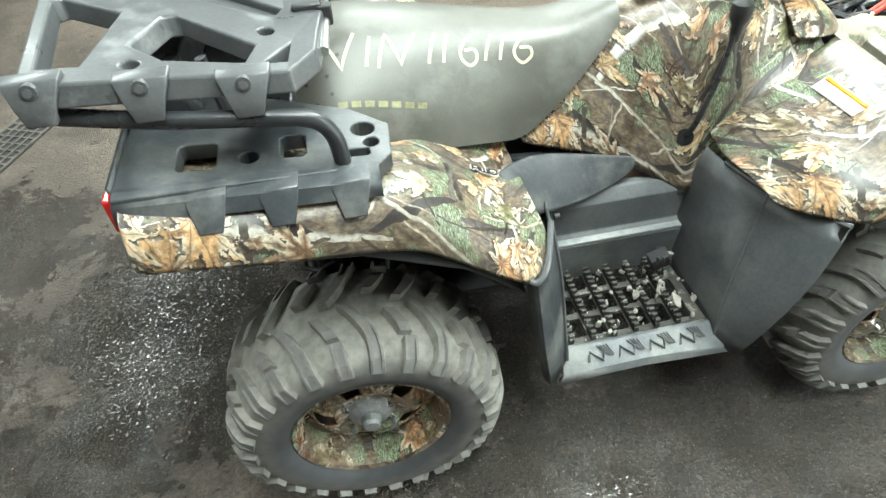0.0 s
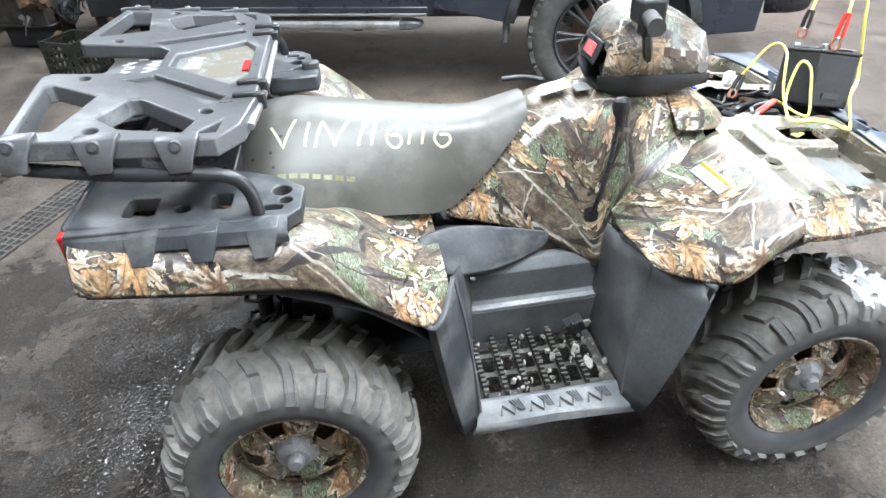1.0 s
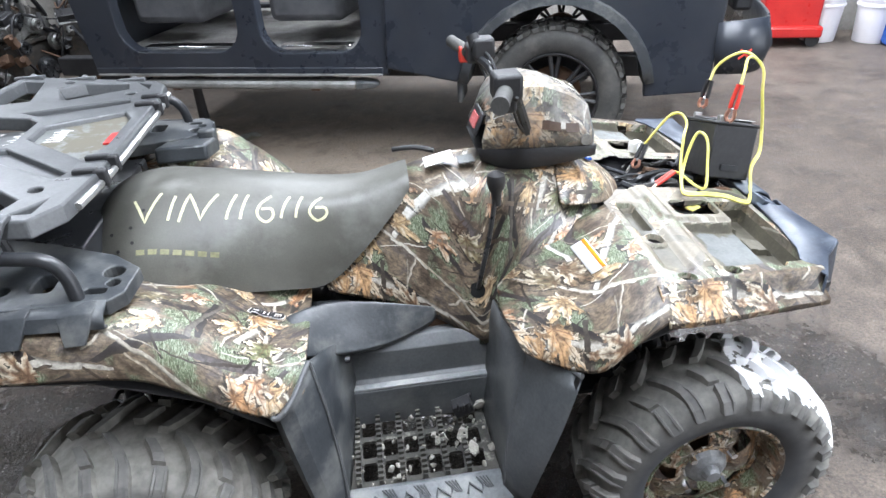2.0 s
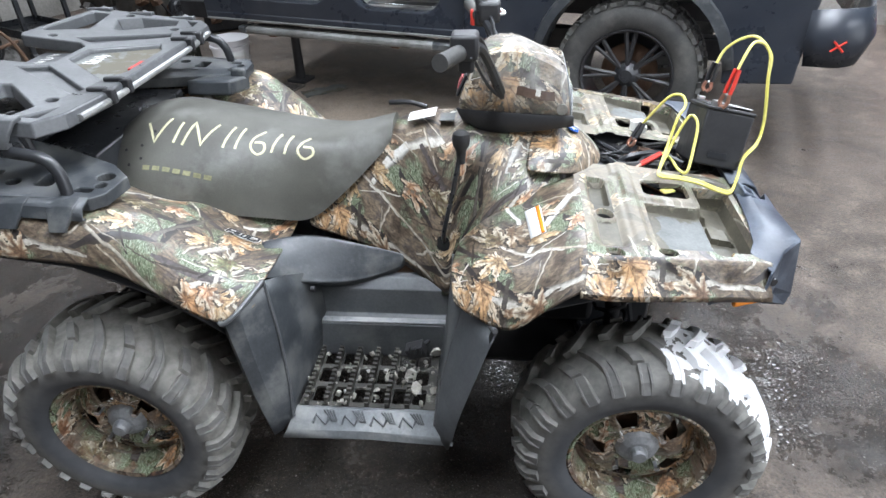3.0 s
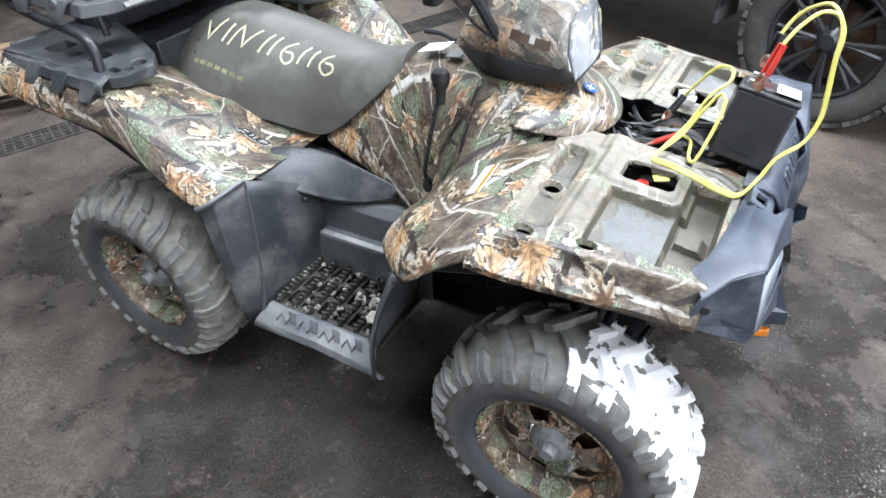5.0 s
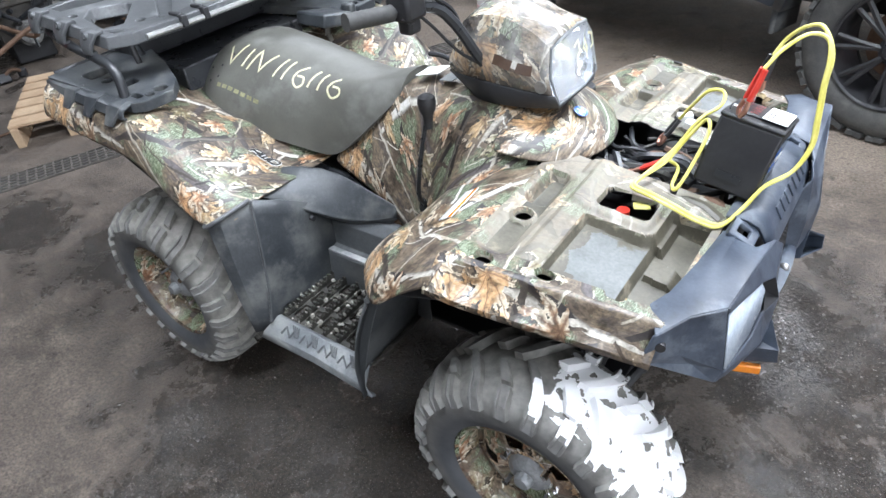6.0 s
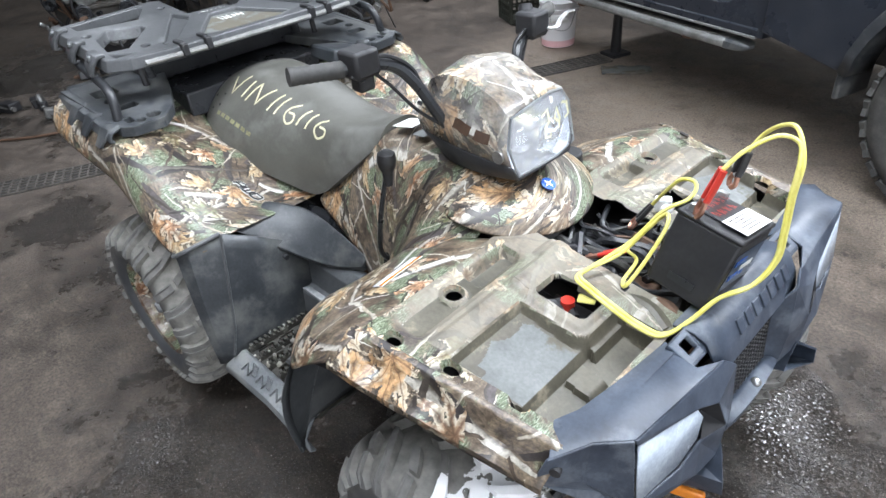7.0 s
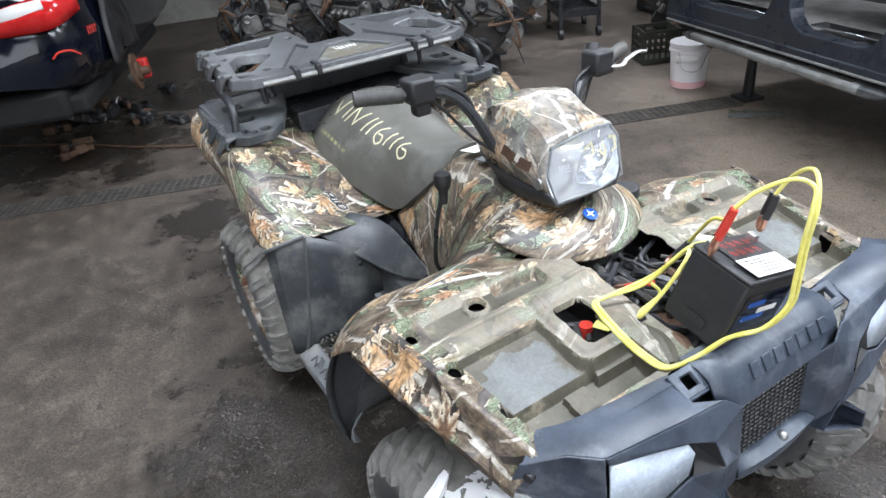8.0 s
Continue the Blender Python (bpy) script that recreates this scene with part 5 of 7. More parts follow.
MID = 0.022
rows = [[(0.905, y, 0.836), (0.945, y, 0.838), (0.97, y, 0.826), (0.988, y, 0.795), (0.998, y, 0.755), (0.985, y, 0.742)] for y in np.linspace(-0.15, 0.194, 7)]
part("bumper_hood", loft(B(), rows), FASCIA, nose, solid=0.006)
for s in (-1, 1):
    P = lambda a, b, c: Vector((a, b if s > 0 else 2 * MID - b, c))
    shelf = [P(0.868, -0.44, 0.817), P(0.9, -0.495, 0.803), P(0.937, -0.437, 0.818), P(0.984, -0.4, 0.828), P(0.992, -0.25, 0.812), P(0.999, -0.145, 0.806), P(0.978, -0.2, 0.817), P(0.935, -0.205, 0.826), P(0.912, -0.185, 0.824), P(0.9, -0.31, 0.822), P(0.935, -0.335, 0.827), P(0.945, -0.21, 0.831), P(0.886, -0.4, 0.82)]
    part("bumper_shelf", faces(B(), shelf, [(0, 1, 2, 12), (12, 2, 10, 9), (2, 3, 10), (10, 3, 4, 6), (4, 5, 6), (9, 10, 11, 8), (10, 6, 7, 11), (8, 11, 7)]), FASCIA, nose, smooth=True, solid=0.006, bevel=0.004)
    cheek = [P(0.9, -0.498, 0.802), P(0.937, -0.44, 0.816), P(0.985, -0.403, 0.826), P(1.0, -0.405, 0.688), P(0.888, -0.512, 0.757), P(0.935, -0.452, 0.735), P(0.945, -0.43, 0.7), P(0.99, -0.41, 0.655), P(0.89, -0.5, 0.735), P(0.96, -0.36, 0.625), P(0.885, -0.47, 0.71)]
    part("bumper_cheek", faces(B(), cheek, [(0, 1, 5, 4), (1, 2, 3, 6, 5), (4, 5, 6, 8), (6, 3, 7, 8), (8, 7, 9, 10)]), FASCIA, nose, smooth=False, solid=0.006, bevel=0.004)
    brow = [P(0.986, -0.4, 0.826), P(0.992, -0.25, 0.81), P(1.0, -0.143, 0.804), P(0.988, -0.394, 0.81), P(1.009, -0.237, 0.77), P(1.021, -0.187, 0.75), P(1.012, -0.112, 0.78), P(1.02, -0.105, 0.66), P(1.034, -0.165, 0.69), P(1.03, -0.16, 0.6), P(1.016, -0.1, 0.585), P(0.985, -0.08, 0.74), P(0.99, -0.075, 0.61)]
    part("bumper_brow", faces(B(), brow, [(0, 1, 4, 3), (1, 2, 5, 4), (2, 6, 7, 8, 5), (7, 10, 9, 8), (6, 11, 12, 7), (7, 12, 10)]), FASCIA, nose, smooth=False, solid=0.006, bevel=0.004)
    lip = [P(1.001, -0.403, 0.682), P(1.017, -0.288, 0.676), P(1.02, -0.235, 0.698), P(1.034, -0.165, 0.69), P(1.03, -0.16, 0.6), P(1.032, -0.25, 0.632), P(1.01, -0.34, 0.638), P(0.99, -0.408, 0.653), P(0.97, -0.35, 0.61), P(0.99, -0.24, 0.585), P(1.0, -0.15, 0.56)]
    part("bumper_lip", faces(B(), lip, [(0, 1, 5, 6), (1, 2, 5), (2, 3, 4, 5), (0, 6, 7), (7, 6, 8), (8, 6, 5, 9), (9, 5, 4, 10)]), FASCIA, nose, smooth=False, solid=0.006, bevel=0.004)
    lamp = new("headlight")
    lamp.parent = nose
    tagged(lamp, "scratched hazy headlight in the bumper")
    lens = [P(0.988, -0.393, 0.807), P(0.996, -0.31, 0.785), P(1.007, -0.238, 0.768), P(1.013, -0.226, 0.745), P(1.015, -0.238, 0.702), P(1.012, -0.288, 0.68), P(1.001, -0.4, 0.688), P(1.003, -0.3, 0.73)]
    part("lens", faces(B(), lens, [(0, 1, 7), (1, 2, 7), (2, 3, 7), (3, 4, 7), (4, 5, 7), (5, 6, 7), (6, 0, 7)]), HAZED, lamp, "scratched hazy clear lens", solid=0.004)
    part("lamp_well", faces(B(), [P(1.008, -0.237, 0.77), P(1.021, -0.187, 0.75), P(1.034, -0.168, 0.69), P(1.02, -0.233, 0.7), P(0.985, -0.2, 0.73), P(1.012, -0.226, 0.745)], [(0, 1, 4), (1, 2, 4), (2, 3, 4), (3, 5, 4), (5, 0, 4)]), BLACK, lamp)
    bm = plate(B(), [(0.0, -0.034), (0.05, -0.03), (0.05, 0.03), (0.0, 0.034)], [rect(0.012, 0.036, -0.014, 0.014)], 0.0, 0.012)
    box(bm, (0.006, 0, -0.014), (0.012, 0.06, 0.026))
    box(bm, (0.048, 0, -0.022), (0.012, 0.056, 0.04))
    bmesh.ops.transform(bm, matrix=Matrix.Translation(P(0.926, -0.172, 0.838)) @ Matrix.Rotation(radians(28), 4, "Y"), verts=bm.verts[:])
    part("rack_clip", bm, FASCIA, nose, smooth=False, bevel=0.003)
    rows = [[P(0.9, -0.15, 0.58), P(0.9, -0.23, 0.56), P(0.9, -0.22, 0.5), P(0.9, -0.14, 0.5)], [P(1.03, -0.15, 0.622), P(1.062, -0.2, 0.585), P(1.066, -0.196, 0.548), P(1.03, -0.12, 0.556)]]
    part("skid_bracket", loft(B(), rows, True), FASCIA, nose, "open dark bracket under the bumper", smooth=False, solid=0.005)
    if s > 0:
        part("side_reflector", box(B(), (1.0, -0.212, 0.515), (0.085, 0.014, 0.022), Matrix.Rotation(radians(20), 4, "Z")), ORANGE, nose, "orange side reflector", bevel=0.004)
    bm = B()
    rod(bm, P(0.905, -0.478, 0.775), P(0.91, -0.492, 0.775), 0.009)
    part("fixing_hole", bm, BLACK, nose)
bm = B()
for k in range(14):
    yv = MID - 0.092 + k * 0.0142
    rod(bm, (0.995, yv, 0.6), (0.983, yv, 0.75), 0.0019, seg=5)
for k in range(15):
    zv = 0.605 + k * 0.0103
    rod(bm, (0.994 - (zv - 0.6) * 0.075, MID - 0.1, zv), (0.994 - (zv - 0.6) * 0.075, MID + 0.1, zv), 0.0019, seg=5)
part("grille", bm, BLACK, nose, "black wire mesh grille", smooth=False)
part("radiator", box(B(), (0.945, MID, 0.67), (0.03, 0.3, 0.16)), BLACK, nose, smooth=False)
rows = [[(0.99, MID + w * 0.1, 0.612), (1.006, MID + w * 0.108, 0.612), (1.018 + 0.008 * (1 - w * w), MID + w * 0.115, 0.604), (1.012 + 0.008 * (1 - w * w), MID + w * 0.1, 0.57), (0.95, MID + w * 0.1, 0.52)] for w in np.linspace(-1, 1, 7)]
part("bumper_chin", loft(B(), rows), FASCIA, nose, solid=0.006)
bm = B()
bmesh.ops.create_uvsphere(bm, u_segments=12, v_segments=6, radius=0.011, matrix=Matrix.Translation((1.012, 0.042, 0.609)))
part("bolt", bm, STEEL, nose, "shiny round bolt head")
# maker's name in relief, as plain raised blocks
for k in range(7):
    bm = B()
    box(bm, (0, 0, 0), (0.022, 0.03, 0.005))
    bmesh.ops.transform(bm, matrix=frame_at((0.983, -0.045 + k * 0.0325, 0.806), (0, 1, 0), (-0.5, 0, 0.86)), verts=bm.verts[:])
    part("raised_block", bm, FASCIA, nose, smooth=False, bevel=0.002)

# ---- handlebar and headlight pod ----
bar = new("handlebar")
bar.parent = atv
tagged(bar, "black tubular handlebar with rubber grips")
for s in (-1, 1):
    P = lambda a, b, c: Vector((a + (0.02 * min(1.0, b / -0.2) if s < 0 else 0), s * b, c - (0.05 * min(1.0, max(0.0, (-b - 0.07) / 0.12)) if s < 0 else 0)))
    bm = B()
    tube(bm, [P(0.345, -0.03, 1.0), P(0.345, -0.075, 1.005), P(0.325, -0.115, 1.06), P(0.295, -0.15, 1.14), P(0.272, -0.19, 1.187), P(0.245, -0.26, 1.2), P(0.222, -0.32, 1.197)], 0.0125)
    part("tube", bm, STEEL_BLACK, bar)
    bm = B()
    tube(bm, [P(0.34, -0.09, 1.03), P(0.31, -0.135, 1.1), P(0.29, -0.15, 1.17), P(0.275, -0.2, 1.21), P(0.262, -0.24, 1.21)], 0.0045, 6)
    tube(bm, [P(0.345, -0.085, 1.02), P(0.3, -0.15, 1.08), P(0.27, -0.2, 1.15), P(0.255, -0.235, 1.19)], 0.004, 6)
    part("control_cable", bm, BLACK, bar)
    bm = B()
    ga, gb = P(0.236, -0.285, 1.2), P(0.2, -0.385, 1.193)
    glen = (gb - ga).length
    prof = [(0.0, 0.0), (0.0175, 0.0)] + [(0.0165 + 0.0013 * (k % 2), glen * (k + 1) / 16) for k in range(14)] + [(0.018, glen), (0.0, glen)]
    revolve(bm, prof, 18)
    bmesh.ops.transform(bm, matrix=frame_at(ga, (0.3, 0, 1), gb - ga), verts=bm.verts[:])
    part("grip", bm, RUBBER, bar, "black ribbed rubber grip")
part("throttle_housing", box(box(B(), (0.247, -0.25, 1.207), (0.06, 0.062, 0.055)), (0.25, -0.25, 1.175), (0.035, 0.04, 0.05)), BLACK, bar, "black throttle housing", bevel=0.008)
bm = B()
tube(bm, [(0.262, -0.285, 1.19), (0.266, -0.262, 1.175), (0.258, -0.225, 1.178)], 0.0028, 6)
part("throttle_cable", bm, BLACK, bar)
bm = box(B(), (0.272, 0.26, 1.152), (0.05, 0.06, 0.05))
box(bm, (0.29, 0.235, 1.17), (0.06, 0.06, 0.055))
part("brake_cylinder", bm, BLACK, bar, "black brake cylinder", bevel=0.008)
bm = B()
tube(bm, [(0.305, 0.25, 1.155), (0.33, 0.275, 1.155), (0.315, 0.31, 1.16), (0.3, 0.36, 1.165), (0.29, 0.4, 1.158)], 0.007, 8, 6, 0.6)
part("brake_lever", bm, STEEL, bar, "bare metal brake lever")
bm = B()
rod(bm, (0.272, 0.235, 1.175), (0.262, 0.245, 1.205), 0.02, 0.016)
part("mirror_mount", bm, BLACK, bar)
part("switch_housing", box(B(), (0.25, 0.3, 1.14), (0.035, 0.03, 0.045)), RED, bar, "small red switch block", bevel=0.005)

pod = new("headlight_pod")
pod.parent = atv
tagged(pod, "camouflage headlight pod wrapped in clear film")
rows = [
    [(0.225, -0.085, 1.0), (0.222, -0.095, 1.03), (0.235, -0.08, 1.06), (0.245, 0.0, 1.075), (0.235, 0.08, 1.06), (0.222, 0.095, 1.03), (0.225, 0.085, 1.0)],
    [(0.28, -0.1, 1.0), (0.275, -0.112, 1.045), (0.272, -0.088, 1.128), (0.272, 0.0, 1.145), (0.272, 0.088, 1.128), (0.275, 0.112, 1.045), (0.28, 0.1, 1.0)],
    [(0.36, -0.11, 1.0), (0.355, -0.122, 1.055), (0.35, -0.085, 1.148), (0.35, 0.0, 1.165), (0.35, 0.085, 1.148), (0.355, 0.122, 1.055), (0.36, 0.11, 1.0)],
    [(0.44, -0.11, 0.995), (0.435, -0.12, 1.045), (0.43, -0.075, 1.12), (0.43, 0.0, 1.135), (0.43, 0.075, 1.12), (0.435, 0.12, 1.045), (0.44, 0.11, 0.995)],
    [(0.503, -0.096, 0.975), (0.494, -0.106, 1.03), (0.486, -0.084, 1.09), (0.484, 0.0, 1.102), (0.486, 0.088, 1.1), (0.49, 0.112, 1.05), (0.5, 0.112, 0.98)],
]
shell = part("shell", loft(B(), smooth_rows(rows, 3)), CAMO_FILM, pod, "glossy camouflage shell with whitish film sheen in its colour", solid=0.004)
rows = [[(0.215, -0.08, 1.005), (0.23, -0.05, 0.96), (0.23, 0.05, 0.96), (0.215, 0.08, 1.005)], [(0.3, -0.105, 1.005), (0.3, -0.075, 0.94), (0.3, 0.075, 0.94), (0.3, 0.105, 1.005)], [(0.42, -0.112, 1.0), (0.42, -0.09, 0.95), (0.42, 0.09, 0.95), (0.42, 0.112, 1.0)], [(0.508, -0.1, 0.992), (0.512, -0.085, 0.962), (0.512, 0.085, 0.962), (0.508, 0.1, 0.992)]]
part("pod_base", loft(B(), smooth_rows(rows, 3)), BLACK, pod, solid=0.004)
LENS_EDGE = [(-0.082, 0.966), (-0.098, 1.03), (-0.078, 1.085), (-0.03, 1.092), (0.05, 1.1), (0.085, 1.096), (0.106, 1.065), (0.108, 0.975), (0.04, 0.962)]
for name, mt, dx, k in (("reflector", REFLECTOR, -0.02, 0.95), ("lens", LENS, 0.004, 1.0)):
    bm = B()
    c = bm.verts.new((0.503 + dx - (0.035 if name == "reflector" else -0.006), 0, 1.03))
    ringv = [bm.verts.new((0.504 + dx - (z - 0.97) * 0.18, y * k, 1.03 + (z - 1.03) * k)) for y, z in LENS_EDGE]
    for a, b in zip(ringv, ringv[1:] + ringv[:1]):
        bm.faces.new((c, a, b))
    ob = part(name, bm, mt, pod, "clear headlight lens" if name == "lens" else "", smooth=name == "lens", solid=0.003)
    ob.visible_shadow = name != "lens"
bm = B()
tube(bm, [(0.507 - (z - 0.97) * 0.18, y * 1.01, z) for y, z in LENS_EDGE + LENS_EDGE[:1]], 0.0035, 6, 0)
part("lens_frame", bm, STEP, pod)
for yv in (-0.032, 0.045):
    bowl = revolve(B(), [(0.0, 0.03), (0.014, 0.028), (0.026, 0.018), (0.034, 0.0), (0.037, 0.0), (0.03, 0.022)], 20)
    part("lamp_bowl", bowl, CHROME, pod, "round chrome lamp bowl", at=pose(0.481, yv, 1.03, 0, 0, 90))
    bm = B()
    bmesh.ops.create_uvsphere(bm, u_segments=12, v_segments=8, radius=0.012, matrix=Matrix.Translation((0.483, yv, 1.03)))
    part("bulb_cover", bm, CHROME, pod)
bm = B()
for st in ([(0.0, 1.065), (0.02, 1.075), (0.024, 1.05), (0.006, 1.04), (0.004, 1.02), (0.02, 1.018), (0.022, 1.03)], [(0.05, 1.025), (0.058, 1.045), (0.05, 1.07), (0.042, 1.05), (0.052, 1.04)], [(0.07, 1.075), (0.086, 1.07), (0.088, 1.045), (0.074, 1.04)]):
    ribbon(bm, [(0.5175 - (z - 0.97) * 0.17, y, z) for y, z in st], 0.007, (1, 0, 0))
part("marker_scrawl", bm, CHALK, pod, "illegible pale marker strokes", smooth=False)
# product letters on the pod's side, as plain strokes
for s in (-1, 1):
    decal("printed_mark", shell, [[(0.365, s * 0.12, 1.058), (0.415, s * 0.12, 1.05)], [(0.428, s * 0.12, 1.05), (0.472, s * 0.118, 1.044)]], 0.022, BROWN_INK, "dark printed blocks")
    bm = B()
    rod(bm, (0.478, s * 0.108, 1.012), (0.478, s * 0.114, 1.012), 0.014)
    part("lug", bm, STEEL, pod)
bm = box(B(), (0.226, 0, 1.05), (0.008, 0.1, 0.06), Matrix.Rotation(radians(25), 4, "Y"))
part("instrument", bm, BLACK, pod, bevel=0.006)
bm = box(B(), (0.2215, 0.0, 1.052), (0.004, 0.06, 0.032), Matrix.Rotation(radians(25), 4, "Y"))
part("instrument_display", bm, FADED_RED, pod, "pinkish red instrument display", smooth=False)
bm = B()
rod(bm, (0.33, 0, 0.9), (0.3, 0, 1.0), 0.05)
part("steering_stem", bm, BLACK, atv)
bm = box(B(), (0.12, -0.03, 0.968), (0.075, 0.06, 0.0015), Matrix.Rotation(radians(-12), 4, "Y"))
part("warning_label", bm, WHITE, atv, "white printed warning label", smooth=False)
bm = tube(B(), [(0.12, 0.07, 0.95), (0.07, 0.085, 0.958), (0.01, 0.1, 0.952)], 0.007, 8, 4) or B()
part("choke_lever", bm, BLACK, atv)
bm = box(B(), (0.188, -0.045, 0.966), (0.04, 0.05, 0.0015), Matrix.Rotation(radians(-4), 4, "Y"))
part("warning_label", bm, PAN_GREY, atv, "grey printed plate", smooth=False)

# ---- rear carrier ----
rack = new("rear_rack")
rack.parent = atv
tagged(rack, "grey plastic rear rack with cut-outs and marker writing")
R1 = -0.602


def rack_z(x, y):
    return 1.104 + 0.11 * max(0.0, -0.66 - x)


half_outer = [(R1, -0.12), (R1 + 0.005, -0.25), (R1 - 0.014, -0.39), (R1 - 0.055, -0.445), (-0.99, -0.46), (-1.018, -0.445), (-1.055, -0.13), (-1.04, -0.105), (-0.86, -0.095), (-0.835, -0.07)]
outer = half_outer + [(x, -y) for x, y in reversed(half_outer)]
holes, dents = [], [[(-0.81, -0.045), (-0.66, -0.16), (-0.63, -0.1), (-0.63, 0.1), (-0.66, 0.16), (-0.81, 0.045)]]
for s in (1, -1):
    H = lambda lp: [(a, s * b) for a, b in lp]
    holes += [H([(-1.0, -0.415), (-1.028, -0.185), (-1.015, -0.175), (-0.915, -0.235), (-0.945, -0.41)]),
              H([(-0.888, -0.35), (-0.85, -0.255), (-0.83, -0.25), (-0.705, -0.36), (-0.72, -0.415), (-0.835, -0.4)]),
              H([(-0.694, -0.42), (-0.652, -0.36), (-0.658, -0.415)]),
              H(ring(-0.965, -0.135, 0.012)), H(ring(-0.878, -0.41, 0.013)), H(ring(-0.69, -0.315, 0.013))]
    dents.append(H([(-0.89, -0.135), (-0.83, -0.105), (-0.665, -0.235), (-0.678, -0.265)]))
part("rack_deck", plate(B(), outer, holes + dents, rack_z, 0.034, 0.1), PLASTIC_GREY, rack, smooth=False, bevel=0.004)
# dents with their own floors
for k, lp in enumerate(dents):
    bm = B()
    plate(bm, [(x, y) for x, y in lp], [], lambda a, b: rack_z(a, b) - 0.012, 0.006)
    part("rack_pad", bm, PAN_GREY if k == 0 else PLASTIC_GREY, rack, "worn pad with pale marker writing" if k == 0 else "", smooth=False)
# lower plate in the notch at the back
part("rack_tongue", plate(B(), [(-0.83, -0.085), (-0.98, -0.1), (-0.98, 0.1), (-0.83, 0.085)], [], 1.098, 0.01), PLASTIC_GREY, rack, "lower plate with pale marker writing", smooth=False, bevel=0.003)
rnd = random.Random(21)
for cx, cy, w, tongue in ((-0.765, 0.0, 0.07, 0), (-0.7, 0.0, 0.15, 0), (-0.93, 0.0, 0.15, 1), (-0.87, 0.0, 0.13, 1)):
    bm = B()
    zw = lambda a: 1.0995 if tongue else rack_z(a, 0) - 0.0105
    for k in range(5):
        yy = cy - w / 2 + k * w / 4.6
        ribbon(bm, [(a, b, zw(a)) for a, b in ((cx + rnd.uniform(-0.022, -0.012), yy), (cx + rnd.uniform(0.0, 0.015), yy + rnd.uniform(0, 0.01)), (cx + rnd.uniform(0.01, 0.02), yy + 0.016), (cx - 0.01, yy + 0.018))], 0.005, (0, 0, 1))
    part("marker_writing", bm, CHALK_WHITE, rack, "illegible pale marker strokes", smooth=False)
bm = box(B(), (-0.643, -0.02, 1.096), (0.016, 0.07, 0.004))
part("reflector_strip", bm, RED_PAINT, rack, "faded red strip", smooth=False)
# Dark grey rail drawn in pale steel, for the bright shine along it.
bm = B()
tube(bm, [(R1 - 0.002, -0.36, 1.083), (R1 + 0.01, -0.2, 1.083), (R1 + 0.012, 0.0, 1.083), (R1 + 0.01, 0.2, 1.083), (R1 - 0.002, 0.36, 1.083)], 0.008)
part("front_rail", bm, STEEL, rack, "dark grey front rail in pale metal for its shine")
for yv in (-0.245, -0.17, 0.2, 0.265):
    part("rail_clamp", box(box(B(), (R1 + 0.008, yv, 1.092), (0.026, 0.02, 0.036)), (R1 - 0.02, yv, 1.108), (0.05, 0.016, 0.012)), BLACK, rack, bevel=0.004)
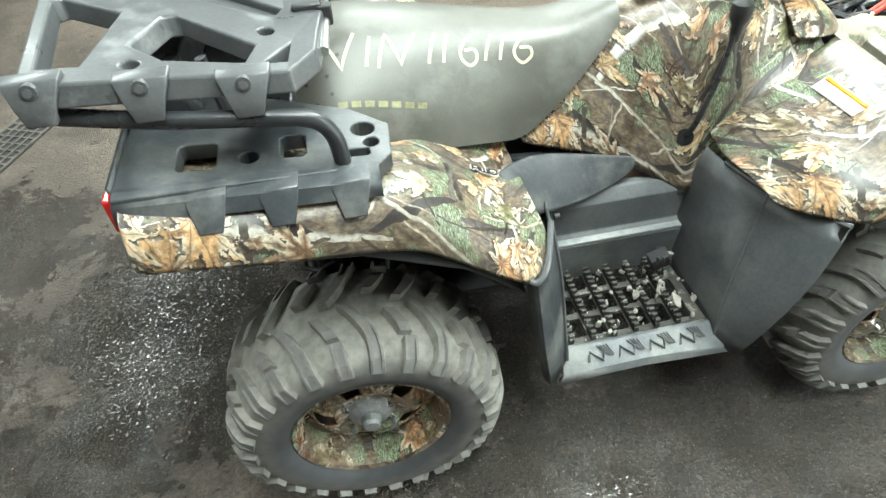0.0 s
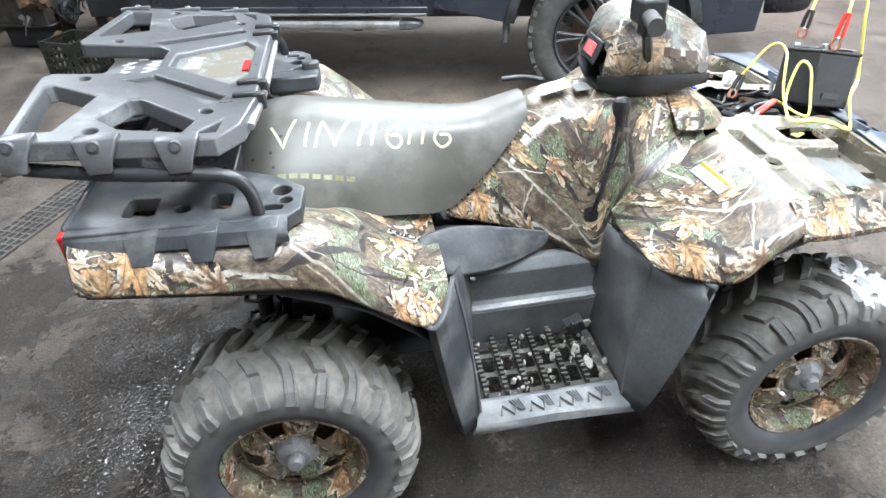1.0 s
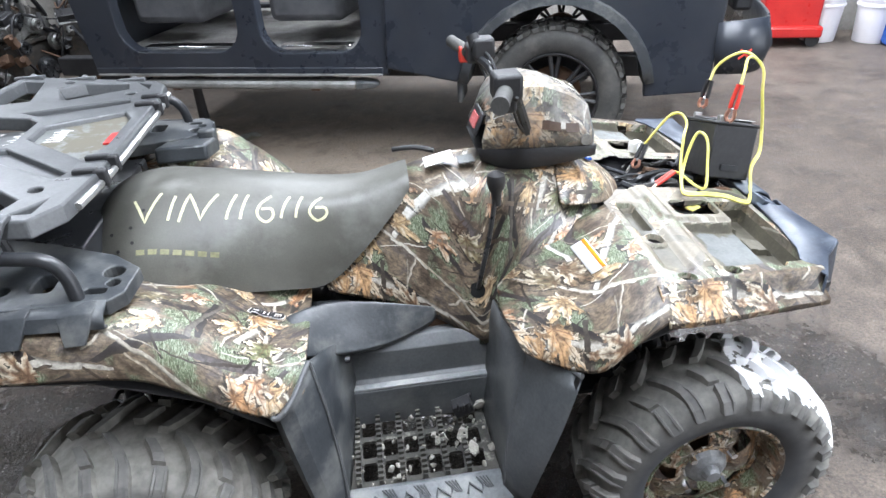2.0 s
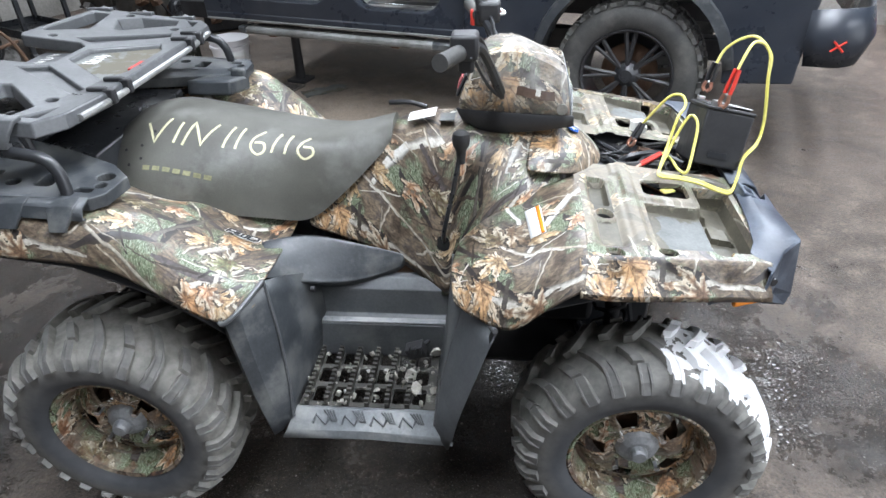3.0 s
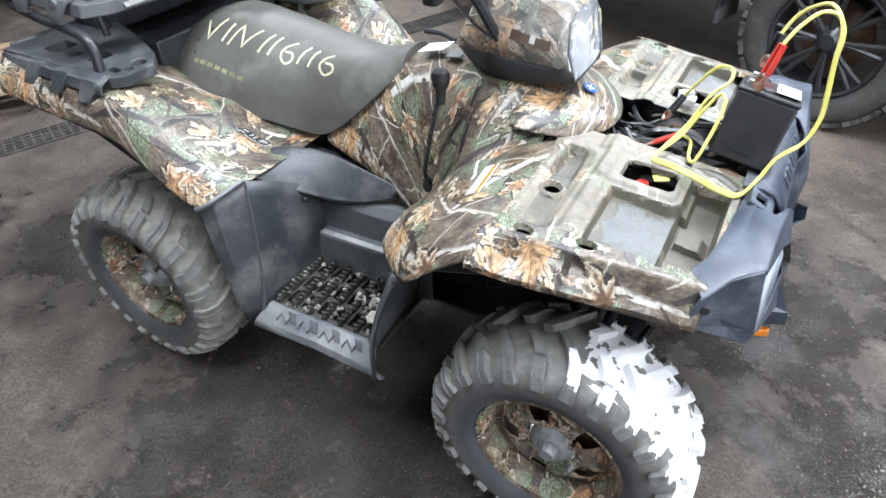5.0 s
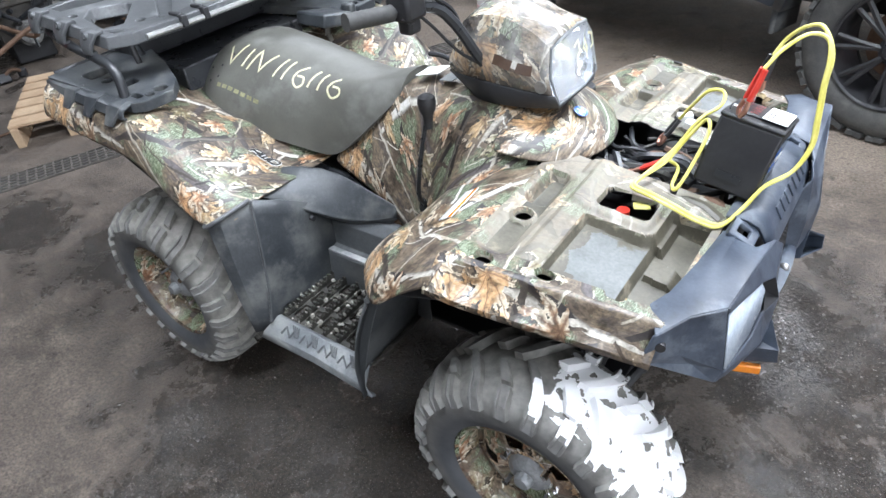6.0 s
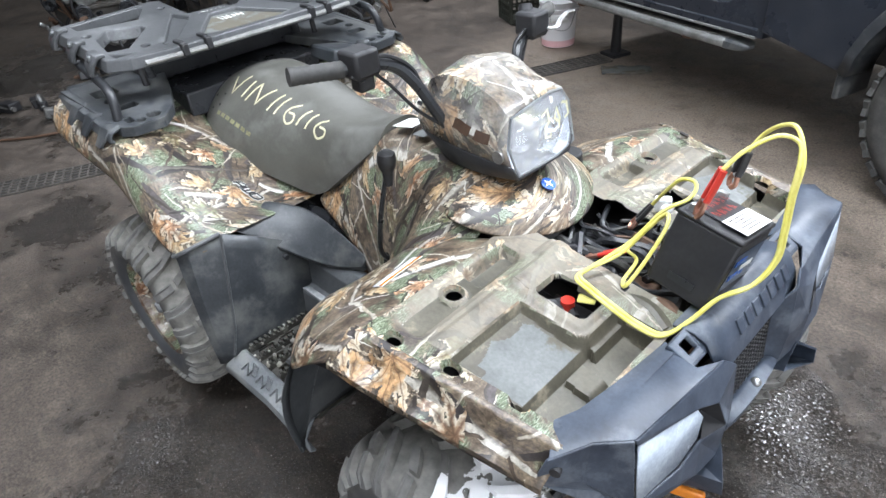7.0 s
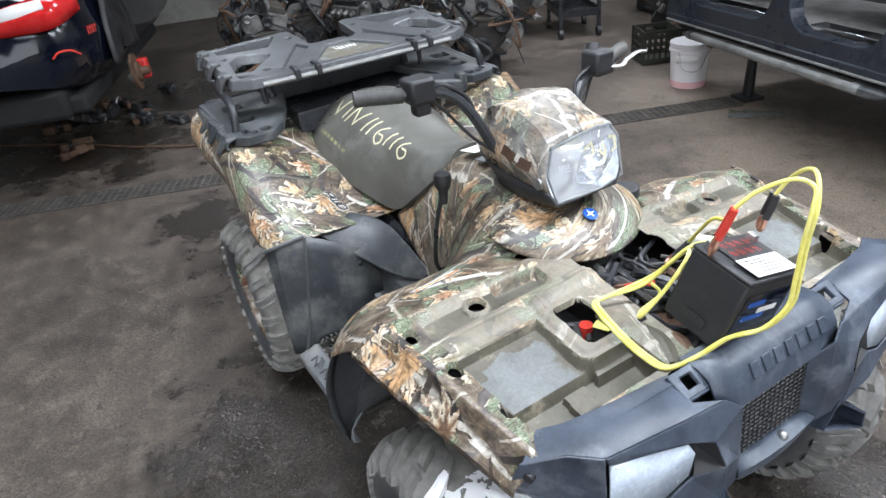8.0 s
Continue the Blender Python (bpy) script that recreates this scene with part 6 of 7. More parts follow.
for s in (-1, 1):
    for x in (-0.722, -0.858, -0.996):
        P = lambda a, b, c: Vector((a, s * b, c))
        zf = rack_z(x, 0) - 1.108 + 0.006
        P = lambda a, b, c: Vector((a, s * b, c + zf))
        rows = [[P(x - 0.04, -0.435, 1.109), P(x + 0.04, -0.435, 1.109)], [P(x - 0.038, -0.46, 1.106), P(x + 0.038, -0.46, 1.106)], [P(x - 0.028, -0.478, 1.08), P(x + 0.028, -0.478, 1.08)], [P(x - 0.02, -0.484, 1.05), P(x + 0.02, -0.484, 1.05)], [P(x - 0.018, -0.462, 1.046), P(x + 0.018, -0.462, 1.046)]]
        foot = part("rack_foot", loft(B(), rows), PLASTIC_GREY, rack, solid=0.012, bevel=0.003)
        bm = B()
        rod(bm, P(x, -0.46, 1.095), P(x, -0.473, 1.097), 0.0115)
        rod(bm, P(x, -0.473, 1.097), P(x, -0.476, 1.098), 0.0065, seg=6)
        part("bolt", bm, PLASTIC_GREY, foot)
    bm = B()
    P = lambda a, b, c: Vector((a, s * b, c))
    tube(bm, [P(-1.0, -0.44, 1.08), P(-0.85, -0.462, 1.062), P(-0.7, -0.47, 1.046), P(-0.64, -0.474, 1.036), P(-0.613, -0.478, 1.008), P(-0.605, -0.484, 0.97), P(-0.604, -0.49, 0.935)], 0.0135, 12)
    part("rack_tube", bm, STEEL_BLACK, rack, "black steel rack tube")
    bm = B()
    tube(bm, [P(-0.78, -0.32, 0.93), P(-0.8, -0.32, 1.08)], 0.01, 8, 0)
    part("rack_brace", bm, BLACK, rack)
    # lower storage box under the rack
    outer2 = [(x, s * y) for x, y in [(-0.945, -0.2), (-0.948, -0.525), (-0.55, -0.505), (-0.525, -0.475), (-0.52, -0.39), (-0.58, -0.335), (-0.72, -0.275)]]
    holes2 = [[(x, s * y) for x, y in lp] for lp in (rect(-0.86, -0.8, -0.47, -0.4, 0.006), ring(-0.75, -0.45, 0.016), rect(-0.7, -0.66, -0.46, -0.4, 0.006), ring(-0.565, -0.4, 0.02), ring(-0.555, -0.44, 0.013), rect(-0.6, -0.56, -0.475, -0.455, 0.004))]
    bm = plate(B(), outer2, holes2, lambda a, b: 0.945 - 0.06 * (a + 0.7) + 0.02, 0.03, 0.0)
    box_part = part("storage_box", bm, PLASTIC, atv, "black plastic storage box with holes", smooth=False, bevel=0.004)
    rows = [[P(x, -0.5, 0.967 - 0.06 * (x + 0.7)), P(x, -0.532, 0.955 - 0.06 * (x + 0.7)), P(x, -0.543, 0.932 - 0.06 * (x + 0.7)), P(x, -0.53, 0.926 - 0.06 * (x + 0.7))] for x in np.linspace(-0.947, -0.55, 6)]
    part("box_edge", loft(B(), rows), PLASTIC, box_part, solid=0.006)
    for x in (-0.598, -0.708, -0.815):
        zt = 0.966 - 0.06 * (x + 0.7)
        rows = [[P(x - 0.034, -0.5, zt), P(x + 0.034, -0.5, zt)], [P(x - 0.032, -0.53, zt - 0.008), P(x + 0.032, -0.53, zt - 0.008)], [P(x - 0.018, -0.566, zt - 0.052), P(x + 0.018, -0.566, zt - 0.052)], [P(x - 0.016, -0.555, zt - 0.058), P(x + 0.016, -0.555, zt - 0.058)]]
        part("box_foot", loft(B(), rows), PLASTIC, box_part, solid=0.012, bevel=0.003)
    part("tail_light", box(B(), P(-0.955, -0.505, 0.945), (0.014, 0.03, 0.062)), TAIL, atv, "red tail light", bevel=0.004)
rows = [[(-0.955, y, 0.985), (-0.955, y, 0.94), (-0.93, y, 0.86)] for y in np.linspace(-0.5, 0.5, 6)]
part("tail_panel", loft(B(), rows), PLASTIC, atv, solid=0.006)
bm = B()
for yv in (-0.14, 0.14):
    tube(bm, [(-0.82, yv * 1.9, 0.9), (-0.85, yv * 2, 0.98), (-0.9, yv * 2, 1.07)], 0.02, 8)
box(bm, (-0.81, 0, 0.9), (0.26, 0.5, 0.08))
box(bm, (-0.9, 0, 1.0), (0.1, 0.6, 0.1))
part("rack_support", bm, STEEL_BLACK, atv, bevel=0.006)
bm = box(B(), (-0.565, 0.27, 0.945), (0.14, 0.16, 0.045), Matrix.Rotation(radians(-12), 4, "X"))
box(bm, (-0.52, 0.335, 0.95), (0.05, 0.03, 0.06))
part("latch_box", bm, PLASTIC, atv, "dark plastic latch box", bevel=0.008)

# ---- battery and jump leads on the front tray ----
ex = Vector((0.117, -0.004, -0.022)).normalized()
ey = Vector((0.04, 0.036, 0.14)).cross(ex).normalized()
ez = ex.cross(ey)
BAT = Matrix((ex, ey, ez)).transposed().to_4x4()
BAT.translation = Vector((0.815, -0.099, 0.867))
battery = thing("battery", "black car battery standing tilted on the front tray", "battery", BAT)
BW, BD, BH = 0.124, 0.16, 0.152


def bat_part(name, bm, mat, label="", **k):
    ob = part(name, bm, mat, None, label, **k)
    ob.parent = battery
    return ob


bat_part("case", box(B(), (BW / 2, BD / 2, BH * 0.46), (BW * 0.97, BD * 0.97, BH * 0.92)), BLACK, bevel=0.005)
bat_part("top_cover", box(box(B(), (BW / 2, BD / 2, BH * 0.94), (BW, BD, BH * 0.06)), (BW * 0.5, BD * 0.5, BH * 0.985), (BW * 0.9, BD * 0.62, BH * 0.05)), BLACK, bevel=0.005)
bat_part("paper_label", box(B(), (BW * 0.76, BD * 0.5, BH * 1.0125), (BW * 0.38, BD * 0.74, 0.001)), WHITE, "white printed label", smooth=False)
for k in range(5):
    bat_part("print_bar", box(B(), (BW * (0.63 + 0.06 * k), BD * (0.46 + 0.02 * (k % 3)), BH * 1.0155), (0.0022, BD * (0.5 - 0.09 * (k % 3)), 0.0006)), STEEL_BLACK, smooth=False)
bat_part("front_label", box(B(), (BW * 0.987, BD * 0.5, BH * 0.52), (0.0012, BD * 0.8, BH * 0.5)), NAVY, "dark blue printed label", smooth=False)
for k, (yy, zz, w, mt) in enumerate(((0.35, 0.62, 0.3, BLUE), (0.62, 0.5, 0.35, WHITE), (0.4, 0.42, 0.4, BLUE))):
    bat_part("print_bar", box(B(), (BW * 0.994, BD * yy, BH * zz), (0.0012, BD * w, BH * 0.07)), mt, smooth=False)
bm = B()
for x0, n_mark in ((0.028, 5), (0.052, 4)):
    for k in range(n_mark):
        y0 = 0.035 + k * 0.023
        ribbon(bm, [(x0 - 0.007, y0, BH * 1.016), (x0 + 0.009, y0 + 0.003, BH * 1.016), (x0 - 0.005, y0 + 0.009, BH * 1.016), (x0 + 0.008, y0 + 0.012, BH * 1.016)], 0.0022, (0, 0, 1))
bat_part("marker_writing", bm, RED, "illegible red marker strokes", smooth=False)
for yv in (0.02, BD - 0.02):
    bat_part("terminal", box(B(), (0.022, yv, BH * 1.0), (0.018, 0.016, 0.02)), STEEL, bevel=0.002)
bat_part("print_panel", box(B(), (BW * 0.5, -0.0005, BH * 0.2), (BW * 0.4, 0.001, BH * 0.1)), STEEL_BLACK, smooth=False)


COPPER = surf("copper_jaw", (0.45, 0.2, 0.13), (0.6, 0.36, 0.28), 30, (0.3, 0.5), 0.9, 0.2)
leads = thing("jump_leads", "yellow twin-cable jump leads with red and black clamps on a battery", "jump leads")


def clamp(a, b, mat, label):
    """A jump-lead clamp: two handles with sleeves, two jaws and a pivot."""
    a, b = Vector(a), Vector(b)
    d = (b - a).normalized()
    size = (b - a).length
    side = d.cross(Vector((0.3, 0.2, 0.9))).normalized()
    holder = part("clamp", tube(B(), [a + d * size * 0.34 - side * 0.009, a + d * size * 0.34 + side * 0.009], 0.004, 8, 0), STEEL, leads, label)
    for s in (-1, 1):
        part("handle_sleeve", tube(B(), [a + d * size * 0.36 + side * s * 0.007, a + d * size * 0.6 + side * s * 0.0075, a + d * size + side * s * 0.005], 0.0068, 8, 6, 0.75), mat, holder)
        part("jaw", tube(B(), [a + side * s * 0.003, a + d * size * 0.14 + side * s * 0.01, a + d * size * 0.36 + side * s * 0.006], 0.005, 6), COPPER, holder)
    return b


red_a = clamp((0.875, -0.06, 1.0), (0.899, -0.045, 1.09), RED, "clamp with red handles")
black_a = clamp((0.872, 0.076, 0.995), (0.888, 0.082, 1.068), BLACK, "clamp with black handles")
red_b = clamp((0.672, -0.064, 0.826), (0.751, -0.054, 0.872), RED, "clamp with red handles")
black_b = clamp((0.69, 0.062, 0.84), (0.724, 0.084, 0.899), BLACK, "clamp with black handles")
COMMON = [(0.991, 0.012, 1.105), (0.994, 0.0, 1.05), (1.0, -0.012, 0.99), (1.002, -0.023, 0.94), (0.985, -0.055, 0.9), (0.948, -0.088, 0.874), (0.925, -0.135, 0.842), (0.9, -0.178, 0.823), (0.86, -0.198, 0.838), (0.811, -0.208, 0.862), (0.762, -0.2, 0.87), (0.725, -0.181, 0.866), (0.726, -0.15, 0.868)]
part("cable", tube(B(), [red_a, (0.918, -0.022, 1.119), (0.948, 0.02, 1.137), (0.978, 0.03, 1.13), *COMMON, (0.757, -0.085, 0.884), (0.785, -0.05, 0.93), (0.812, -0.035, 0.968), (0.826, -0.06, 0.955), (0.815, -0.1, 0.9), (0.8, -0.133, 0.857), (0.785, -0.115, 0.853), (0.775, -0.055, 0.858), red_b], 0.0038, 8, 8), YELLOW, leads, "yellow cable")
part("cable", tube(B(), [black_a, (0.905, 0.088, 1.102), (0.935, 0.074, 1.132), (0.966, 0.052, 1.141), *[(x + 0.003, y + 0.007, z + 0.002) for x, y, z in COMMON], (0.762, -0.06, 0.9), (0.79, -0.005, 0.95), (0.815, 0.035, 0.965), (0.818, 0.06, 0.978), (0.806, 0.072, 0.986), (0.78, 0.072, 0.98), (0.75, 0.078, 0.94), black_b], 0.0038, 8, 8), YELLOW, leads, "yellow cable")

# ---- the shop ----
bm = B()
bmesh.ops.create_grid(bm, x_segments=2, y_segments=2, size=16)
tagged(part("floor", bm, FLOOR, None, smooth=False), "oily black wet concrete workshop floor", "floor", kind="structure")


def wall(name, u0, v0, u1, v1, h, thick=0.2):
    bm = B()
    a, b = shop(u0, v0), shop(u1, v1)
    d = b - a
    box(bm, (a + b) / 2 + Vector((0, 0, h / 2)), (d.length, thick, h), d.to_track_quat("X", "Z").to_matrix().to_4x4())
    return tagged(part(name, bm, CONCRETE_WALL, None, smooth=False), "grimy grey block workshop wall", "wall", kind="structure")


wall("wall_north", -10, 5.9, 7, 5.9, 4.4)
wall("wall_west", -10, -6, -10, 6, 4.4)
wall("wall_south", -10, -6, 7, -6, 4.4)
wall("wall_east", 7, -6, 7, 6, 4.4)
wall("partition_wall", -6.4, 3.1, -6.4, 5.8, 4.4)
bm = B()
box(bm, shop(-1.5, 0, 4.45), (17.4, 12.4, 0.1), SHOP)
tagged(part("ceiling", bm, CEIL, None, smooth=False), "dull white workshop ceiling", "ceiling", kind="structure")

# drain channel with a steel grating
GA, GB = Vector((-3.72, -2.5, 0)), Vector((-1.28, 3.1, 0))
gd = (GB - GA).normalized()
gs = Vector((gd.y, -gd.x, 0))
drain = thing("drain_grating", "rusty steel drain grating set in the floor", "grating", kind="structure")
bm = B()
n_bar = 130
L = (GB - GA).length
for k in range(n_bar):
    c = GA + gd * (L * (k + 0.5) / n_bar)
    box(bm, c + Vector((0, 0, 0.003)), (0.19, 0.009, 0.012), Matrix.Rotation(math.atan2(gs.y, gs.x), 4, "Z"))
for k in range(6):
    c = (GA + GB) / 2 + gs * (-0.095 + k * 0.038)
    box(bm, c + Vector((0, 0, 0.004)), (L, 0.007, 0.014), Matrix.Rotation(math.atan2(gd.y, gd.x), 4, "Z"))
tagged(part("grating_bars", bm, GRATE, drain, smooth=False), kind="stuff")
bm = box(B(), (GA + GB) / 2 + Vector((0, 0, 0.0005)), (L, 0.2, 0.004), Matrix.Rotation(math.atan2(gd.y, gd.x), 4, "Z"))
part("drain_bed", bm, BLACK, drain, smooth=False)


# loose grit and crumbs of dirt
rg = np.random.RandomState(5)
count = 2600
near = rg.rand(count) < 0.6
gx = np.where(near, rg.normal(1.45, 0.42, count), rg.uniform(-2.6, 2.6, count))
gy = np.where(near, rg.normal(0.15, 0.55, count), rg.uniform(-1.6, 2.0, count))
gr = np.where(rg.rand(count) < 0.06, rg.uniform(0.005, 0.009, count), rg.uniform(0.0012, 0.004, count))
verts, polys = [], []
for x, y, r in zip(gx, gy, gr):
    b = len(verts)
    j = rg.uniform(0.6, 1.3, 6)
    verts += [(x + r * j[0], y, r * 0.4), (x, y + r * j[1], r * 0.4), (x - r * j[2], y, r * 0.4), (x, y - r * j[3], r * 0.4), (x, y, r * j[4]), (x, y, -0.0004)]
    polys += [(b, b + 1, b + 4), (b + 1, b + 2, b + 4), (b + 2, b + 3, b + 4), (b + 3, b, b + 4), (b + 1, b, b + 5), (b + 2, b + 1, b + 5), (b + 3, b + 2, b + 5), (b, b + 3, b + 5)]
data = bpy.data.meshes.new("grit")
data.from_pydata(verts, [], polys)
data.materials.append(surf("dark_grit", (0.03, 0.026, 0.022), (0.2, 0.18, 0.16), 40, (0.5, 0.85), grit=0.0))
tagged(new("grit", data), "loose dark grit strewn over the floor", "grit", kind="stuff")

# ---- pick-up truck without doors ----
TR = SHOP @ Matrix.Translation(SHOP.inverted() @ Vector((1.03, 1.98, 0)))
truck = thing("pickup_truck", "dark blue pickup truck with its doors removed, dusty", "truck", TR)


def tpart(name, bm, mat, label="", parent=None, **k):
    ob = part(name, bm, mat, None, label, **k)
    ob.parent = parent or truck
    return ob


def panel_with_holes(outer, holes, y, thick):
    """An upright side panel in the truck's x-z plane."""
    bm = plate(B(), outer, holes, 0.0, thick)
    bmesh.ops.transform(bm, matrix=Matrix(((1, 0, 0, 0), (0, 0, -1, y), (0, 1, 0, 0), (0, 0, 0, 1))), verts=bm.verts[:])
    return bm


def arc(cx, cz, r, a0, a1, n):
    return [(cx + r * math.cos(radians(a0 + (a1 - a0) * k / n)), cz + r * math.sin(radians(a0 + (a1 - a0) * k / n))) for k in range(n + 1)]


def rounded(x0, x1, z0, z1, r):
    out = []
    for cx, cz, a in ((x1 - r, z0 + r, -90), (x1 - r, z1 - r, 0), (x0 + r, z1 - r, 90), (x0 + r, z0 + r, 180)):
        out += arc(cx, cz, r, a, a + 90, 5)
    return out


cab = [(-2.95, 0.56), (-0.98, 0.56), (-0.96, 1.2), (-1.3, 1.85), (-2.9, 1.88), (-3.02, 1.2)]
holes = [rounded(-2.72, -1.9, 0.7, 1.7, 0.16), rounded(-1.76, -1.12, 0.69, 1.68, 0.15)]
tpart("cab_side", panel_with_holes(cab, holes, 0.08, -0.09), TRUCK, smooth=False, bevel=0.02)
tpart("cab_side", panel_with_holes(cab, holes, 1.72, -0.09), TRUCK, smooth=False, bevel=0.02)
tpart("cab_roof", box(B(), (-2.1, 0.92, 1.87), (1.66, 1.6, 0.06)), TRUCK, bevel=0.03)
tpart("cab_back", box(B(), (-2.97, 0.92, 1.2), (0.06, 1.6, 1.3)), TRUCK, bevel=0.02)
tpart("cab_floor", box(B(), (-1.95, 0.92, 0.62), (1.96, 1.62, 0.1)), CARPET, "dusty grey cabin carpet", bevel=0.02)
tpart("dashboard", box(B(), (-1.05, 0.92, 0.98), (0.2, 1.6, 0.7)), BLACK, bevel=0.05)
for x in (-1.55, -2.5):
    for yv in (0.5, 1.32):
        bm = box(B(), (x, yv, 0.92), (0.5, 0.52, 0.2))
        box(bm, (x - 0.26, yv, 1.3), (0.14, 0.5, 0.75), Matrix.Rotation(radians(-12), 4, "Y"))
        tpart("cab_seat", bm, CLOTH, "dark grey cloth seat", bevel=0.05)
for x0, x1 in ((-2.62, -2.0), (-1.68, -1.22)):
    tpart("sill_plate", box(B(), ((x0 + x1) / 2, 0.12, 0.712), (x1 - x0, 0.09, 0.012)), CHROME, "scuffed bright door sill plate", bevel=0.004)
for hole in holes:
    cx, cz = sum(p[0] for p in hole) / len(hole), sum(p[1] for p in hole) / len(hole)
    edge = [(cx + (x - cx) * 1.03, 0.068, cz + (z - cz) * 1.03) for x, z in hole]
    tpart("door_seal", tube(B(), edge + edge[:2], 0.011, 6, 0), BLACK, "black rubber door seal")
tpart("lock_striker", box(B(), (-1.83, 0.064, 0.86), (0.035, 0.02, 0.05)), CHROME, "bright lock striker", bevel=0.004)
for z in (0.78, 1.15):
    for x in (-1.05, -1.83):
        tpart("hinge", box(B(), (x, 0.06, z + 0.2), (0.05, 0.03, 0.07)), TRUCK, bevel=0.008)
tpart("sill_trim", box(B(), (-1.98, 0.0, 0.585), (1.95, 0.03, 0.05)), TRUCK, bevel=0.012)
tpart("sill_edge", box(B(), (-1.98, -0.012, 0.562), (1.93, 0.02, 0.014)), NERF, "pale dusty sill edge", bevel=0.004)
bm = B()
box(bm, (-1.9, 0.02, 0.5), (1.44, 0.12, 0.05))
board = tpart("running_board", bm, NERF, "flat silver running board with rubber ends", bevel=0.018)
for x0, x1 in ((-2.62, -2.7), (-1.18, -1.05)):
    rows = [[(x0 + (x1 - x0) * f, 0.02 + c * 0.061 * w, 0.5 + d * 0.026 * w) for c, d in ((-1, -0.6), (-0.8, -1), (0.8, -1), (1, -0.6), (1, 0.6), (0.8, 1), (-0.8, 1), (-1, 0.6))] for f, w in ((0.0, 1.0), (0.5, 0.92), (0.85, 0.68), (1.0, 0.3))]
    tpart("end_cap", loft(B(), rows, True, True), PLASTIC, "dark plastic end cap", parent=board)
tpart("step_pad", box(B(), (-1.9, 0.02, 0.528), (1.3, 0.07, 0.006)), GRIME, "worn ribbed step pad", parent=board, bevel=0.002)
for x in (-2.4, -1.45):
    tpart("board_bracket", box(B(), (x, 0.14, 0.49), (0.06, 0.34, 0.05)), RUST, bevel=0.006)
bm = B()
for yv in (0.45, 1.4):
    box(bm, (-1.5, yv, 0.5), (4.2, 0.1, 0.13))
tpart("chassis", bm, BLACK, bevel=0.01)
fend = [(-0.98, 0.6), (-0.56, 0.52), (-0.5, 0.6)] + arc(0, 0.45, 0.5, 160, 8, 15) + [(0.5, 0.44), (0.84, 0.47), (0.88, 1.08), (0.6, 1.16), (-0.96, 1.2)]
for yv in (0.02, 1.8):
    tpart("front_wing", panel_with_holes(fend, [], yv, -0.05), TRUCK, "dusty dark blue front wing", smooth=False, bevel=0.012)
bm = B()
rows = []
for k, (x, z) in enumerate(arc(0, 0.45, 0.5, 172, 8, 16)):
    c = Vector((x, 0, z)) - Vector((0, 0, 0.45))
    d = Vector((c.x, 0, c.z)).normalized()
    rows.append([Vector((x, 0.02, z)) + d * 0.08, Vector((x, -0.05, z)) + d * 0.05, Vector((x, -0.06, z)), Vector((x, 0.1, z)) - d * 0.01])
tpart("wheel_arch_trim", loft(bm, rows), PLASTIC, "dark plastic wheel arch trim", solid=0.01)
tpart("mud_flap", box(B(), (-0.55, 0.1, 0.52), (0.03, 0.22, 0.26)), PLASTIC, bevel=0.01)
tpart("bonnet", box(B(), (-0.05, 0.91, 1.17), (1.85, 1.7, 0.08)), TRUCK, bevel=0.03)
rows = [[(0.84, -0.03, 0.84), (0.84, -0.05, 0.7), (0.86, -0.03, 0.57)], [(1.02, -0.03, 0.86), (1.05, -0.05, 0.7), (1.04, -0.03, 0.58)], [(1.12, 0.12, 0.86), (1.16, 0.12, 0.72), (1.12, 0.12, 0.6)], [(1.16, 0.9, 0.86), (1.2, 0.9, 0.72), (1.16, 0.9, 0.6)], [(1.12, 1.7, 0.86), (1.16, 1.7, 0.72), (1.12, 1.7, 0.6)]]
tpart("front_bumper", loft(B(), smooth_rows(rows, 4)), TRUCK, "dark bumper with a red marker cross", solid=0.02)
bm = B()
for a, b in (((0.96, -0.062, 0.66), (1.02, -0.058, 0.71)), ((0.965, -0.062, 0.71), (1.015, -0.058, 0.66))):
    tube(bm, [a, b], 0.006, 6, 0)
tpart("marker_cross", bm, RED, "red marker cross")
tpart("front_grille", box(B(), (1.0, 0.91, 1.0), (0.1, 1.4, 0.3)), BLACK, bevel=0.02)


